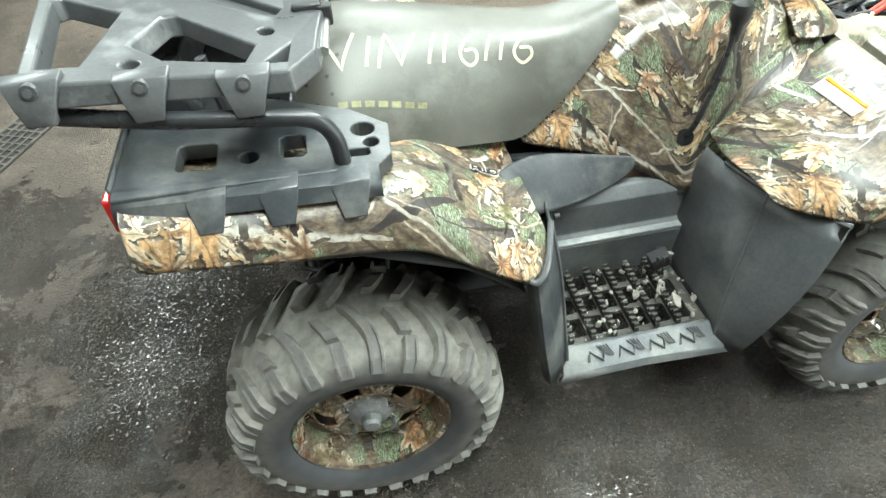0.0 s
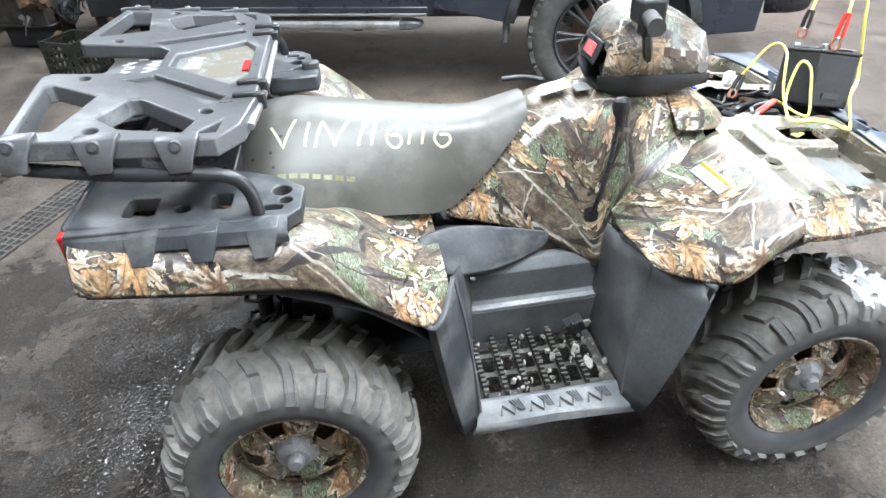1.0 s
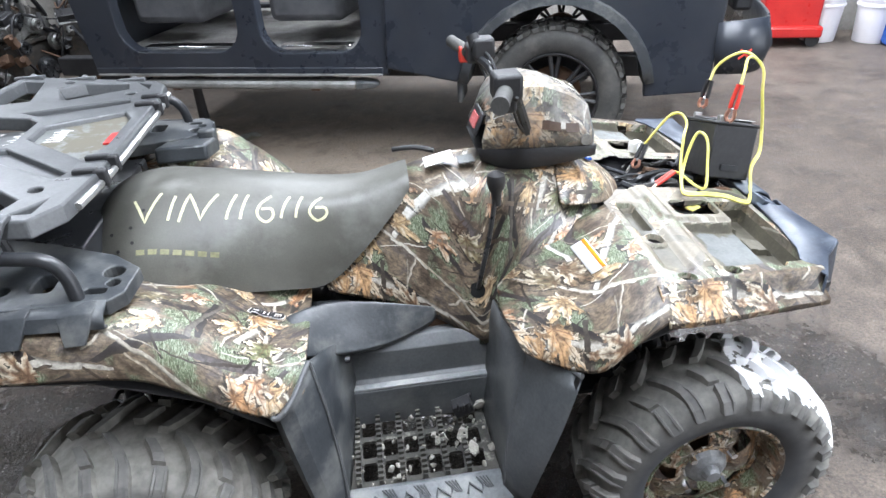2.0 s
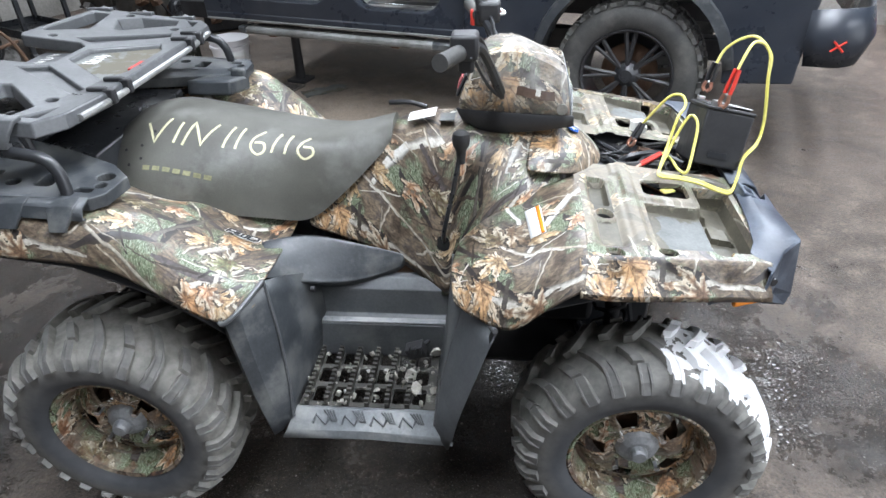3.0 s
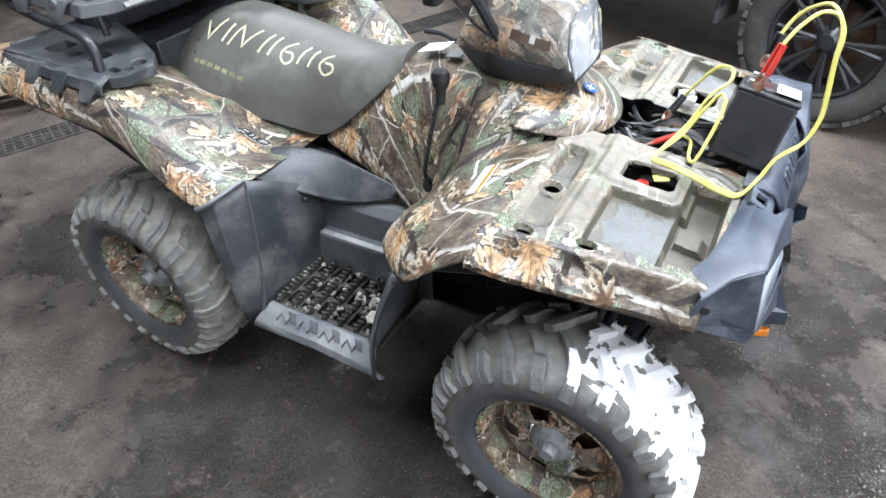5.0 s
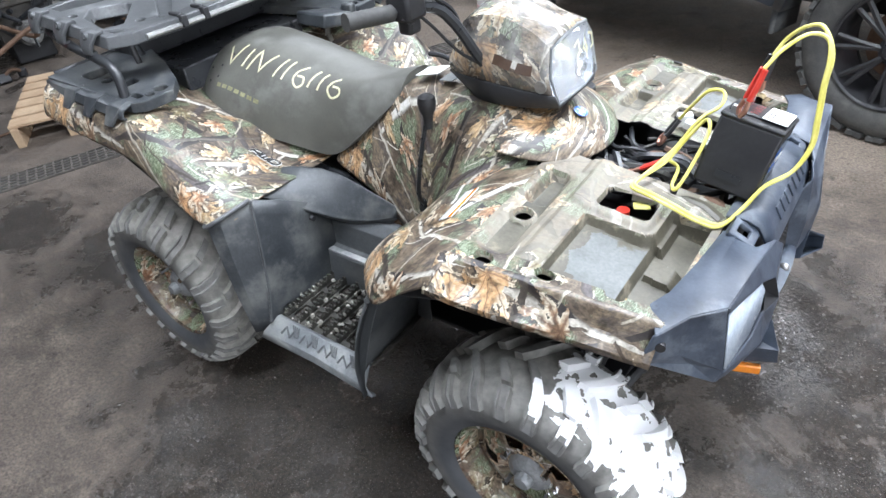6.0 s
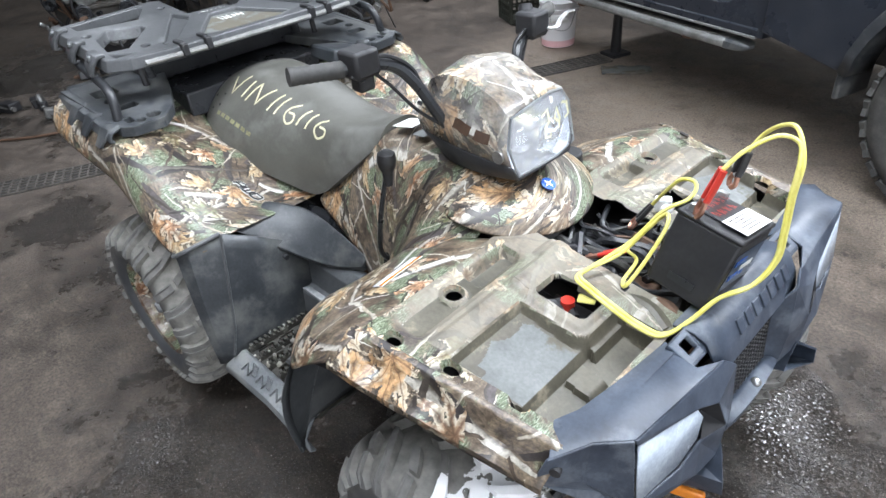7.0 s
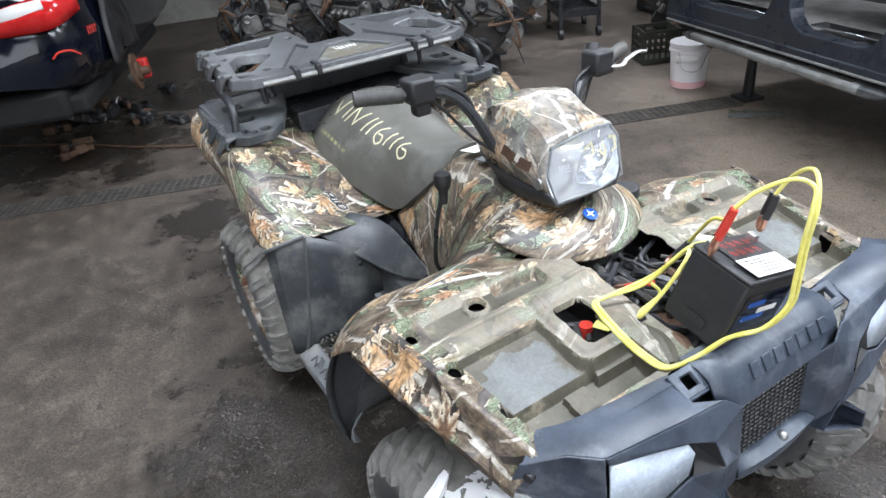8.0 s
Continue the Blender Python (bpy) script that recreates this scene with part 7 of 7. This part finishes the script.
def truck_wheel(x, yv, flip):
    w = new("wheel")
    w.parent = truck
    w.matrix_local = pose(x, yv, 0.42, 0, 0, 180 if flip else 0)
    tagged(w, "black alloy wheel with an all-terrain tyre")
    bm = revolve(B(), [(0.25, -0.1), (0.28, -0.125), (0.34, -0.135), (0.385, -0.12), (0.405, -0.09), (0.41, 0), (0.405, 0.09), (0.385, 0.12), (0.25, 0.12)], 64)
    for k in range(54):
        a = 2 * math.pi * k / 54
        for sgn, sh in ((-1, 0), (1, 0.05)):
            for off, rr, sz in ((0.105, 0.4, (0.022, 0.05, 0.034)), (0.045, 0.413, (0.016, 0.05, 0.03))):
                box(bm, (rr * math.cos(a + sh), sgn * off, rr * math.sin(a + sh)), sz, Matrix.Rotation(-(a + sh), 4, "Y") @ Matrix.Rotation(radians(sgn * (18 if k % 2 else -14)), 4, "X"))
    t = part("tyre", bm, RUBBER, None, "dusty all-terrain tyre")
    t.parent = w
    bm = revolve(B(), [(0.26, -0.115), (0.255, -0.128), (0.245, -0.12), (0.235, -0.06), (0.23, 0.06)], 48)
    r = part("rim", bm, BLACK, None)
    r.parent = w
    for k in range(8):
        bm = B()
        a = 2 * math.pi * k / 8
        for q in (-0.11, 0.11):
            tube(bm, [(0.05 * math.cos(a), -0.085, 0.05 * math.sin(a)), (0.14 * math.cos(a + q * 0.7), -0.095, 0.14 * math.sin(a + q * 0.7)), (0.243 * math.cos(a + q), -0.1, 0.243 * math.sin(a + q))], 0.013, 6, 3)
        sp = part("spoke", bm, BLACK, None)
        sp.parent = w
    h = part("hub_cap", revolve(B(), [(0.0, -0.115), (0.035, -0.115), (0.05, -0.1), (0.07, -0.085), (0.075, -0.04)], 24), STEEL_BLACK, None)
    h.parent = w
    d = part("brake_disc", revolve(B(), [(0.0, 0.0), (0.16, 0.0), (0.16, 0.02), (0.0, 0.02)], 32), RUST, None)
    d.parent = w


truck_wheel(0, 0.12, False)
truck_wheel(0, 1.7, True)

# ---- bucket, crate, board, paper ----
def bucket(at, fill, label, r=0.145, h=0.34):
    ob = thing("bucket", label, "bucket", Matrix.Translation(at))
    bm = revolve(B(), [(0.0, 0.003), (r * 0.86, 0.003), (r * 0.875, 0.01), (r * 0.99, h * 0.8), (r * 1.06, h * 0.81), (r * 1.06, h * 0.86), (r * 1.0, h * 0.88), (r * 1.0, h), (r * 1.05, h), (r * 1.05, h - 0.02)], 36)
    bmesh.ops.transform(bm, matrix=Matrix.Rotation(radians(90), 4, "X"), verts=bm.verts[:])
    p = part("body", bm, WHITE_PLASTIC, None)
    p.parent = ob
    bm = B()
    rod(bm, (0, 0, h * 0.97), (0, 0, h * 0.995), r * 1.02, seg=36)
    p = part("lid", bm, WHITE_PLASTIC, None)
    p.parent = ob
    if fill:
        bm = B()
        rod(bm, (0, 0, 0.006), (0, 0, 0.055), r * 0.885, r * 0.905, 36)
        p = part("stain_band", bm, PINK, None, "pink band near the base")
        p.parent = ob
        bm = B()
        tube(bm, [(r * 0.2, -r * 1.08, h * 0.84), (r * 0.5, -r * 1.1, h * 0.5), (r * 1.0, -r * 0.5, h * 0.45), (r * 1.06, r * 0.1, h * 0.82)], 0.004, 6)
        p = part("bail", bm, STEEL, None)
        p.parent = ob
        bm = B()
        rows = [[(r * 1.0 * math.cos(a), r * 1.0 * math.sin(a), z) for z in (h * 0.58, h * 0.76)] for a in np.linspace(radians(-95), radians(-20), 9)]
        loft(bm, rows)
        p = part("label", bm, WHITE, None, "white printed label", solid=0.002)
        p.parent = ob
    return ob


bucket((-1.79, 3.2, 0), True, "white plastic bucket with a pink base and label")
bucket((4.35, 4.25, 0), False, "dirty white plastic bucket by the wall", 0.17, 0.4)
bucket((4.75, 4.05, 0), False, "dirty white plastic bucket by the wall", 0.17, 0.4)

stand = thing("jack_stand", "black steel jack stand under the truck sill", "jack stand", pose(-1.26, 3.2, 0, 0, 0, -18))
for name, bm in (("base", box(B(), (0, 0, 0.012), (0.16, 0.16, 0.024))), ("post", rod(B(), (0, 0, 0.02), (0, 0, 0.5), 0.04, 0.028, 14)), ("saddle", box(B(), (0, 0, 0.512), (0.1, 0.08, 0.025)))):
    p = part(name, bm, BLACK, None, bevel=0.004)
    p.parent = stand
crate = thing("milk_crate", "dark green plastic milk crate on the floor", "crate", pose(-2.5, 3.62, 0, 0, 0, -30))
GREEN = surf("dull_green_crate", (0.018, 0.02, 0.015), (0.04, 0.043, 0.032), 8, (0.5, 0.7))
for a in range(4):
    bm = B()
    m = Matrix.Rotation(radians(90 * a), 4, "Z")
    slots = [rect(-0.15 + k * 0.05, -0.115 + k * 0.05, z, z + 0.045, 0.006) for k in range(6) for z in (0.045, 0.105, 0.165)] + [rect(-0.05, 0.05, 0.225, 0.255, 0.01)]
    plate(bm, rect(-0.17, 0.17, 0.005, 0.28), slots, 0.0, 0.012)
    bmesh.ops.transform(bm, matrix=m @ Matrix.Translation((0, -0.158, 0)) @ Matrix.Rotation(radians(90), 4, "X"), verts=bm.verts[:])
    p = part("side", bm, GREEN, None, smooth=False)
    p.parent = crate
p = part("base", box(B(), (0, 0, 0.012), (0.33, 0.33, 0.012)), GREEN, None, smooth=False)
p.parent = crate


def pallet(at, turn, count, length, width, label):
    ob = thing("pallet", label, "pallet", Matrix.Translation(at) @ Matrix.Rotation(radians(turn), 4, "Z"))
    for k in range(count):
        p = part("board", box(B(), (0, -width / 2 + width * (k + 0.5) / count, 0.13), (length, width / count * 0.78, 0.018)), WOOD, None, smooth=False, bevel=0.003)
        p.parent = ob
    for x in (-length / 2 + 0.03, 0, length / 2 - 0.03):
        p = part("bearer", box(B(), (x, 0, 0.06), (0.045, width, 0.12)), WOOD, None, smooth=False, bevel=0.003)
        p.parent = ob
    return ob


pallet((-3.44, 0.46, 0), 58, 6, 0.66, 1.0, "bare pine pallet lying on the floor")
pallet((-2.74, 1.84, 0), 64, 5, 0.62, 0.6, "small bare pine pallet lying on the floor")
bm = B()
rows = [[(x, y, 0.004 + 0.012 * math.sin(x * 23 + y * 31) ** 2) for x in np.linspace(-0.17, 0.17, 9)] for y in np.linspace(-0.07, 0.08, 6)]
tagged(part("cardboard_scrap", loft(B(), rows), PAN_GREY, None, solid=0.002, at=pose(-1.0, 2.93, 0, 0, 0, 35)), "crumpled grey cardboard scrap on the floor", "scrap")
bm.free()


# ---- engines and parts along the back ----
def engine(at, turn, size, seed, label):
    ob = thing("engine", label, "engine", Matrix.Translation(at) @ Matrix.Rotation(radians(turn), 4, "Z"))
    rnd = random.Random(seed)

    def add(name, bm, mt, **k):
        bmesh.ops.transform(bm, matrix=Matrix.Scale(size, 4), verts=bm.verts[:])
        q = part(name, bm, mt, None, **k)
        q.parent = ob
    bm = box(B(), (0, 0, 0.3), (0.42, 0.34, 0.3))
    box(bm, (0, 0, 0.42), (0.47, 0.38, 0.03))
    add("block", bm, GREASY, bevel=0.008)
    bm = box(B(), (-0.02, 0, 0.09), (0.36, 0.26, 0.16))
    box(bm, (0, 0, 0.165), (0.46, 0.36, 0.02))
    add("oil_pan", bm, BLACK, bevel=0.02)
    for s in (-1, 1):
        bm = box(B(), (0, s * 0.1, 0.5), (0.44, 0.16, 0.13), Matrix.Rotation(radians(-18 * s), 4, "X"))
        for k in range(4):
            rod(bm, (-0.15 + k * 0.1, s * 0.16, 0.5), (-0.15 + k * 0.1, s * 0.24, 0.47), 0.03, 0.024, 10)
        add("cylinder_head", bm, ALLOY, bevel=0.01)
        bm = box(B(), (0, s * 0.125, 0.585), (0.42, 0.12, 0.05), Matrix.Rotation(radians(-18 * s), 4, "X"))
        for k in range(5):
            box(bm, (-0.17 + k * 0.085, s * 0.13, 0.612), (0.02, 0.1, 0.012), Matrix.Rotation(radians(-18 * s), 4, "X"))
        add("valve_cover", bm, GREASY if s > 0 else BLACK, bevel=0.012)
        bm = B()
        for k in range(4):
            x = -0.16 + k * 0.105
            tube(bm, [(x, s * 0.07, 0.56), (x, s * 0.05, 0.66), (x + 0.01, s * 0.01, 0.7), (x, -s * 0.05, 0.67)], 0.021, 10, 4)
        add("intake", bm, ALLOY if s > 0 else BLACK)
    wheels = ((0.27, 0.0, 0.22, 0.085), (0.27, -0.15, 0.4, 0.055), (0.27, 0.15, 0.38, 0.06), (0.27, 0.02, 0.52, 0.045), (0.27, -0.13, 0.56, 0.035))
    for x, y, z, r in wheels:
        prof = [(0.0, 0.0), (r * 0.28, 0.0), (r * 0.32, 0.012), (r * 0.75, 0.02), (r * 0.86, 0.004), (r, 0.0), (r, -0.03), (r * 0.5, -0.04), (0.0, -0.06)]
        bm = revolve(B(), prof, 24)
        for k in range(5):
            a = k * 1.257
            rod(bm, (r * 0.5 * math.cos(a), 0.01, r * 0.5 * math.sin(a)), (r * 0.5 * math.cos(a), 0.028, r * 0.5 * math.sin(a)), r * 0.1, seg=6)
        bmesh.ops.transform(bm, matrix=Matrix.Translation((x, y, z)) @ Matrix.Rotation(radians(-90), 4, "Z"), verts=bm.verts[:])
        add("pulley", bm, rnd.choice((STEEL_BLACK, STEEL_BLACK, ALLOY)))
    bm = B()
    tube(bm, [(0.265, 0.0, 0.13), (0.265, 0.12, 0.25), (0.265, 0.215, 0.38), (0.265, 0.15, 0.45), (0.265, 0.06, 0.5), (0.265, 0.02, 0.57), (0.265, -0.14, 0.6), (0.265, -0.21, 0.42), (0.265, -0.1, 0.22), (0.265, 0.0, 0.13)], 0.009, 6, 5)
    add("belt", bm, BLACK)
    bm = B()
    for k in range(9):
        rod(bm, (0.06 + k * 0.016, 0.24, 0.3), (0.07 + k * 0.016, 0.24, 0.3), 0.068 if k % 2 else 0.06, seg=18)
    add("alternator", bm, ALLOY)
    for k in range(16):
        p0 = Vector((rnd.uniform(-0.25, 0.27), rnd.uniform(-0.22, 0.22), rnd.uniform(0.4, 0.68)))
        pts = [p0 + Vector((rnd.uniform(-0.14, 0.14), rnd.uniform(-0.12, 0.12), rnd.uniform(-0.2, 0.1))) * (j + 0.4) * 0.5 for j in range(5)]
        add("hose", tube(B(), pts, rnd.choice((0.005, 0.006, 0.01, 0.016)), 7, 4), rnd.choice((BLACK, BLACK, STEEL_BLACK, RUST)))
    for k in range(16):
        c = Vector((rnd.uniform(-0.24, 0.26), rnd.choice((-1, 1)) * rnd.uniform(0.16, 0.25), rnd.uniform(0.1, 0.6)))
        bm = box(B(), c, (rnd.uniform(0.03, 0.09), rnd.uniform(0.03, 0.06), rnd.uniform(0.03, 0.09)), Matrix.Rotation(rnd.uniform(-0.8, 0.8), 4, "X") @ Matrix.Rotation(rnd.uniform(-0.8, 0.8), 4, "Y"))
        rod(bm, c, (c[0] + rnd.uniform(-0.05, 0.05), c[1] * 1.2, c[2] + rnd.uniform(-0.04, 0.05)), rnd.uniform(0.01, 0.024), seg=10)
        add("bracket", bm, rnd.choice((ALLOY, STEEL, BLACK, RUST, GREASY)), bevel=0.004)
    return ob


engine((-3.5, 2.45, 0), -35, 1.2, 1, "greasy bare car engine with pulleys standing on the floor")
rnd = random.Random(33)
spots = [(-5.0, 0.9), (-4.9, 1.9), (-5.55, 1.45), (-5.0, 2.8), (-5.7, 2.4), (-3.1, 4.6), (-3.9, 5.2), (-2.5, 4.9), (-5.7, 0.95), (-6.5, 1.3), (-6.3, 2.0), (-4.5, 3.5)]
for i, (x, y) in enumerate(spots):
    engine((x, y, 0), rnd.uniform(-70, 30), rnd.uniform(1.0, 1.25), 10 + i, "greasy car engine among stacked parts")


def scrap(at, seed):
    """A torn-off metal or plastic part."""
    r = random.Random(seed)
    ob = thing("scrap_part", "loose greasy vehicle part on the floor", "scrap", Matrix.Translation(at) @ Matrix.Rotation(r.uniform(0, 6), 4, "Z"))
    bm = B()
    tube(bm, [(-0.12, 0, 0.03), (-0.03, r.uniform(-0.05, 0.05), 0.03 + r.random() * 0.08), (0.06, r.uniform(-0.04, 0.04), 0.04), (0.14, 0, 0.03)], r.uniform(0.012, 0.03), 8)
    q = part("arm", bm, r.choice((ALLOY, RUST, BLACK, BLACK)), None)
    q.parent = ob
    bm = box(B(), (0.05, 0.03, 0.035), (r.uniform(0.06, 0.16), r.uniform(0.05, 0.1), 0.07), Matrix.Rotation(r.uniform(-0.5, 0.5), 4, "X"))
    rod(bm, (-0.09, 0, 0.01), (-0.09, 0, 0.07), 0.035, seg=14)
    q = part("bracket", bm, r.choice((ALLOY, RUST, BLACK, BLACK, RUST)), None, bevel=0.008)
    q.parent = ob


for k in range(22):
    scrap((rnd.uniform(-5.6, -3.7), rnd.uniform(-1.3, 1.0), 0), 50 + k)
bm = B()
tube(bm, [(-5.0, -1.6, 0.012), (-4.4, -1.0, 0.012), (-3.9, -0.6, 0.012), (-3.5, -0.1, 0.012), (-3.6, 0.5, 0.012), (-4.2, 1.0, 0.012)], 0.009, 8, 10)
tagged(part("air_hose", bm, RUST, None), "dark red rubber air hose lying on the floor", "hose")

# tool cart
cart = thing("tool_cart", "black steel tool cart with shelves", "tool cart", pose(-3.95, 3.95, 0, 0, 0, -28))
for z in (0.22, 0.62, 0.9):
    bm = box(B(), (0, 0, z), (0.62, 0.42, 0.02))
    for sy in (-0.21, 0.21):
        box(bm, (0, sy, z + 0.03), (0.62, 0.012, 0.07))
    for sx in (-0.31, 0.31):
        box(bm, (sx, 0, z + 0.03), (0.012, 0.42, 0.07))
    p = part("shelf", bm, STEEL_BLACK, None, smooth=False)
    p.parent = cart
for sx in (-0.3, 0.3):
    for sy in (-0.2, 0.2):
        p = part("post", box(B(), (sx, sy, 0.5), (0.035, 0.035, 0.85)), STEEL_BLACK, None, smooth=False)
        p.parent = cart
        bm = B()
        rod(bm, (sx, sy - 0.02, 0.05), (sx, sy + 0.02, 0.05), 0.05, seg=18)
        p = part("castor", bm, BLACK, None)
        p.parent = cart
p = part("red_rag", box(B(), (0.05, -0.05, 0.67), (0.2, 0.14, 0.05)), RED, None, "crumpled red rag", bevel=0.02)
p.parent = cart

# ---- dark blue car beyond ----
CAR = Matrix.Translation((-3.38, -1.6, 0.26)) @ Matrix.Rotation(radians(162), 4, "Z")
car = thing("car", "glossy dark blue car with a red tail light, raised", "car", CAR)


def cpart(name, bm, mat, label="", **k):
    ob = part(name, bm, mat, None, label, **k)
    ob.parent = car
    return ob


SEC = [(-0.05, 0.42, 0.5, 0.78), (0.05, 0.72, 0.45, 0.95), (0.25, 0.84, 0.4, 1.02), (0.7, 0.88, 0.36, 1.05), (1.2, 0.89, 0.34, 1.12), (2.0, 0.89, 0.34, 1.3), (2.7, 0.88, 0.34, 1.25), (3.4, 0.86, 0.34, 0.98), (4.1, 0.78, 0.38, 0.85), (4.35, 0.5, 0.45, 0.7)]
rows = []
for x, hw, z0, z1 in SEC:
    half = [(hw * 0.85, z0), (hw, z0 + 0.12), (hw * 1.02, (z0 + z1) / 2), (hw * 0.96, z1 - 0.14), (hw * 0.7, z1 - 0.01), (0, z1)]
    rows.append([(x, -a, b) for a, b in half] + [(x, a, b) for a, b in reversed(half[:-1])])
cpart("body", loft(B(), smooth_rows(rows, 4), False, True), NAVY, "glossy dark blue painted body")
for s in (-1, 1):
    rows = [[(0.0, s * 0.36, 0.9), (-0.05, s * 0.36, 0.85), (-0.045, s * 0.36, 0.8)], [(0.03, s * 0.55, 0.95), (-0.03, s * 0.56, 0.87), (-0.02, s * 0.56, 0.79)], [(0.08, s * 0.75, 0.98), (0.02, s * 0.77, 0.89), (0.03, s * 0.77, 0.8)], [(0.26, s * 0.85, 0.98), (0.25, s * 0.885, 0.92), (0.26, s * 0.885, 0.86)]]
    cpart("tail_light", loft(B(), smooth_rows(rows, 4)), TAIL, "red and clear tail light", solid=0.02)
    rows = [[(-0.02, s * 0.45, 0.93), (-0.045, s * 0.45, 0.87)], [(0.01, s * 0.6, 0.955), (-0.02, s * 0.61, 0.89)], [(0.055, s * 0.74, 0.965), (0.012, s * 0.755, 0.92)]]
    cpart("reversing_light", loft(B(), rows), WHITE, "clear reversing light", solid=0.015)
    for x in (0.85, 3.5):
        if s < 0:
            continue
        bm = revolve(B(), [(0.2, -0.1), (0.25, -0.12), (0.31, -0.11), (0.33, -0.07), (0.33, 0.07), (0.31, 0.11), (0.2, 0.1)], 40)
        bmesh.ops.translate(bm, vec=(x, s * 0.82, 0.07), verts=bm.verts[:])
        cpart("tyre", bm, RUBBER)
        bm = revolve(B(), [(0.21, -0.1), (0.19, -0.04), (0.0, -0.05)], 30)
        bmesh.ops.translate(bm, vec=(x, s * 0.84, 0.07), verts=bm.verts[:])
        cpart("rim", bm, STEEL)
# the wheel house with no wheel in it: liner, hub and caliper
rows = []
for k in range(17):
    a = radians(-14 + k * 208 / 16)
    rows.append([(0.93 + r * math.cos(a), y, 0.5 + max(-0.06, r * math.sin(a) * 1.15)) for r, y in ((0.42, -0.905), (0.4, -0.93), (0.37, -0.935), (0.34, -0.915), (0.27, -0.925), (0.24, -0.905), (0.14, -0.915), (0.02, -0.9))])
cpart("wheel_liner", loft(B(), rows), BLACK, "dusty ribbed black wheel-house liner", solid=0.008)
# Underside and beam added, near black to hold the shade below the body.
cpart("floor_pan", box(B(), (1.6, 0.0, 0.3), (2.9, 1.5, 0.12)), VOID, "underside of the car, near black for its shade", bevel=0.03)
cpart("rear_valance", box(B(), (0.22, 0.0, 0.33), (0.3, 1.3, 0.2)), VOID, "hanging bumper beam, near black for the shade there", bevel=0.04)
bm = revolve(B(), [(0.0, -0.09), (0.03, -0.09), (0.034, -0.03), (0.07, -0.02), (0.072, 0.0), (0.135, 0.0), (0.135, 0.02), (0.0, 0.02)], 28)
cpart("brake_disc", bm, RUST, "bare brake disc and hub").matrix_local = pose(0.93, -0.93, 0.3)
cpart("brake_caliper", box(B(), (1.03, -0.96, 0.3), (0.09, 0.08, 0.15)), RED_PAINT, "red brake caliper", bevel=0.015)
part_arm = tube(B(), [(0.9, -0.88, 0.27), (1.05, -0.9, 0.2), (1.3, -0.85, 0.22), (1.55, -0.7, 0.27)], 0.03, 8, 4)
cpart("suspension_arm", part_arm, ALLOY, "bare metal suspension arm")
bm = B()
tube(bm, [(0.1, -0.835, 0.62), (0.06, -0.8, 0.655), (0.02, -0.74, 0.66), (0.0, -0.7, 0.63)], 0.006, 6)
cpart("marker_arc", bm, RED, "red marker arc")
bm = B()
for k in range(4):
    tube(bm, [(0.3 + k * 0.035, -0.87 - k * 0.006, 0.7), (0.305 + k * 0.035, -0.87 - k * 0.006, 0.75), (0.325 + k * 0.035, -0.874 - k * 0.006, 0.735)], 0.004, 5, 0)
cpart("marker_scrawl", bm, RED, "illegible red marker strokes")

# red machine and blue bin by the north wall
red = thing("floor_machine", "red painted floor machine with a grey top", "machine", pose(4.0, 4.32, 0, 0, 0, -18))
p = part("body", box(box(B(), (0, 0, 0.36), (0.5, 0.5, 0.48)), (0, -0.02, 0.14), (0.56, 0.56, 0.1)), RED_PAINT, None, bevel=0.02)
p.parent = red
p = part("top_panel", box(B(), (0, -0.252, 0.56), (0.4, 0.01, 0.1)), STEEL_BLACK, None, smooth=False)
p.parent = red
p = lettering("number", "505", 0.11, WHITE, None, red.matrix_world @ pose(-0.06, -0.259, 0.52, 90, 0, 0), "white painted 505")
m = p.matrix_world.copy()
p.parent = red
p.matrix_local = red.matrix_world.inverted() @ m
for sx in (-0.22, 0.22):
    bm = B()
    rod(bm, (sx, -0.25, 0.06), (sx, -0.2, 0.06), 0.06, seg=18)
    p = part("castor", bm, BLACK, None)
    p.parent = red
bin_ob = thing("bin", "blue plastic bin against the wall", "bin", pose(4.88, 3.68, 0, 0, 0, -18))
p = part("body", box(B(), (0, 0, 0.35), (0.4, 0.4, 0.7)), BLUE, None, bevel=0.03)
p.parent = bin_ob

# light fittings under the ceiling
for u, v, watts in LAMPS:
    bm = box(B(), (0, 0, 0.2), (0.36, 2.5, 0.36))
    m = SHOP @ Matrix.Translation((u, v, 4.03))
    ob = thing("ceiling_light", "long white fluorescent light fitting", "ceiling light", m, "workshop lights")
    p = part("housing", bm, CEIL, None, smooth=False)
    p.parent = ob
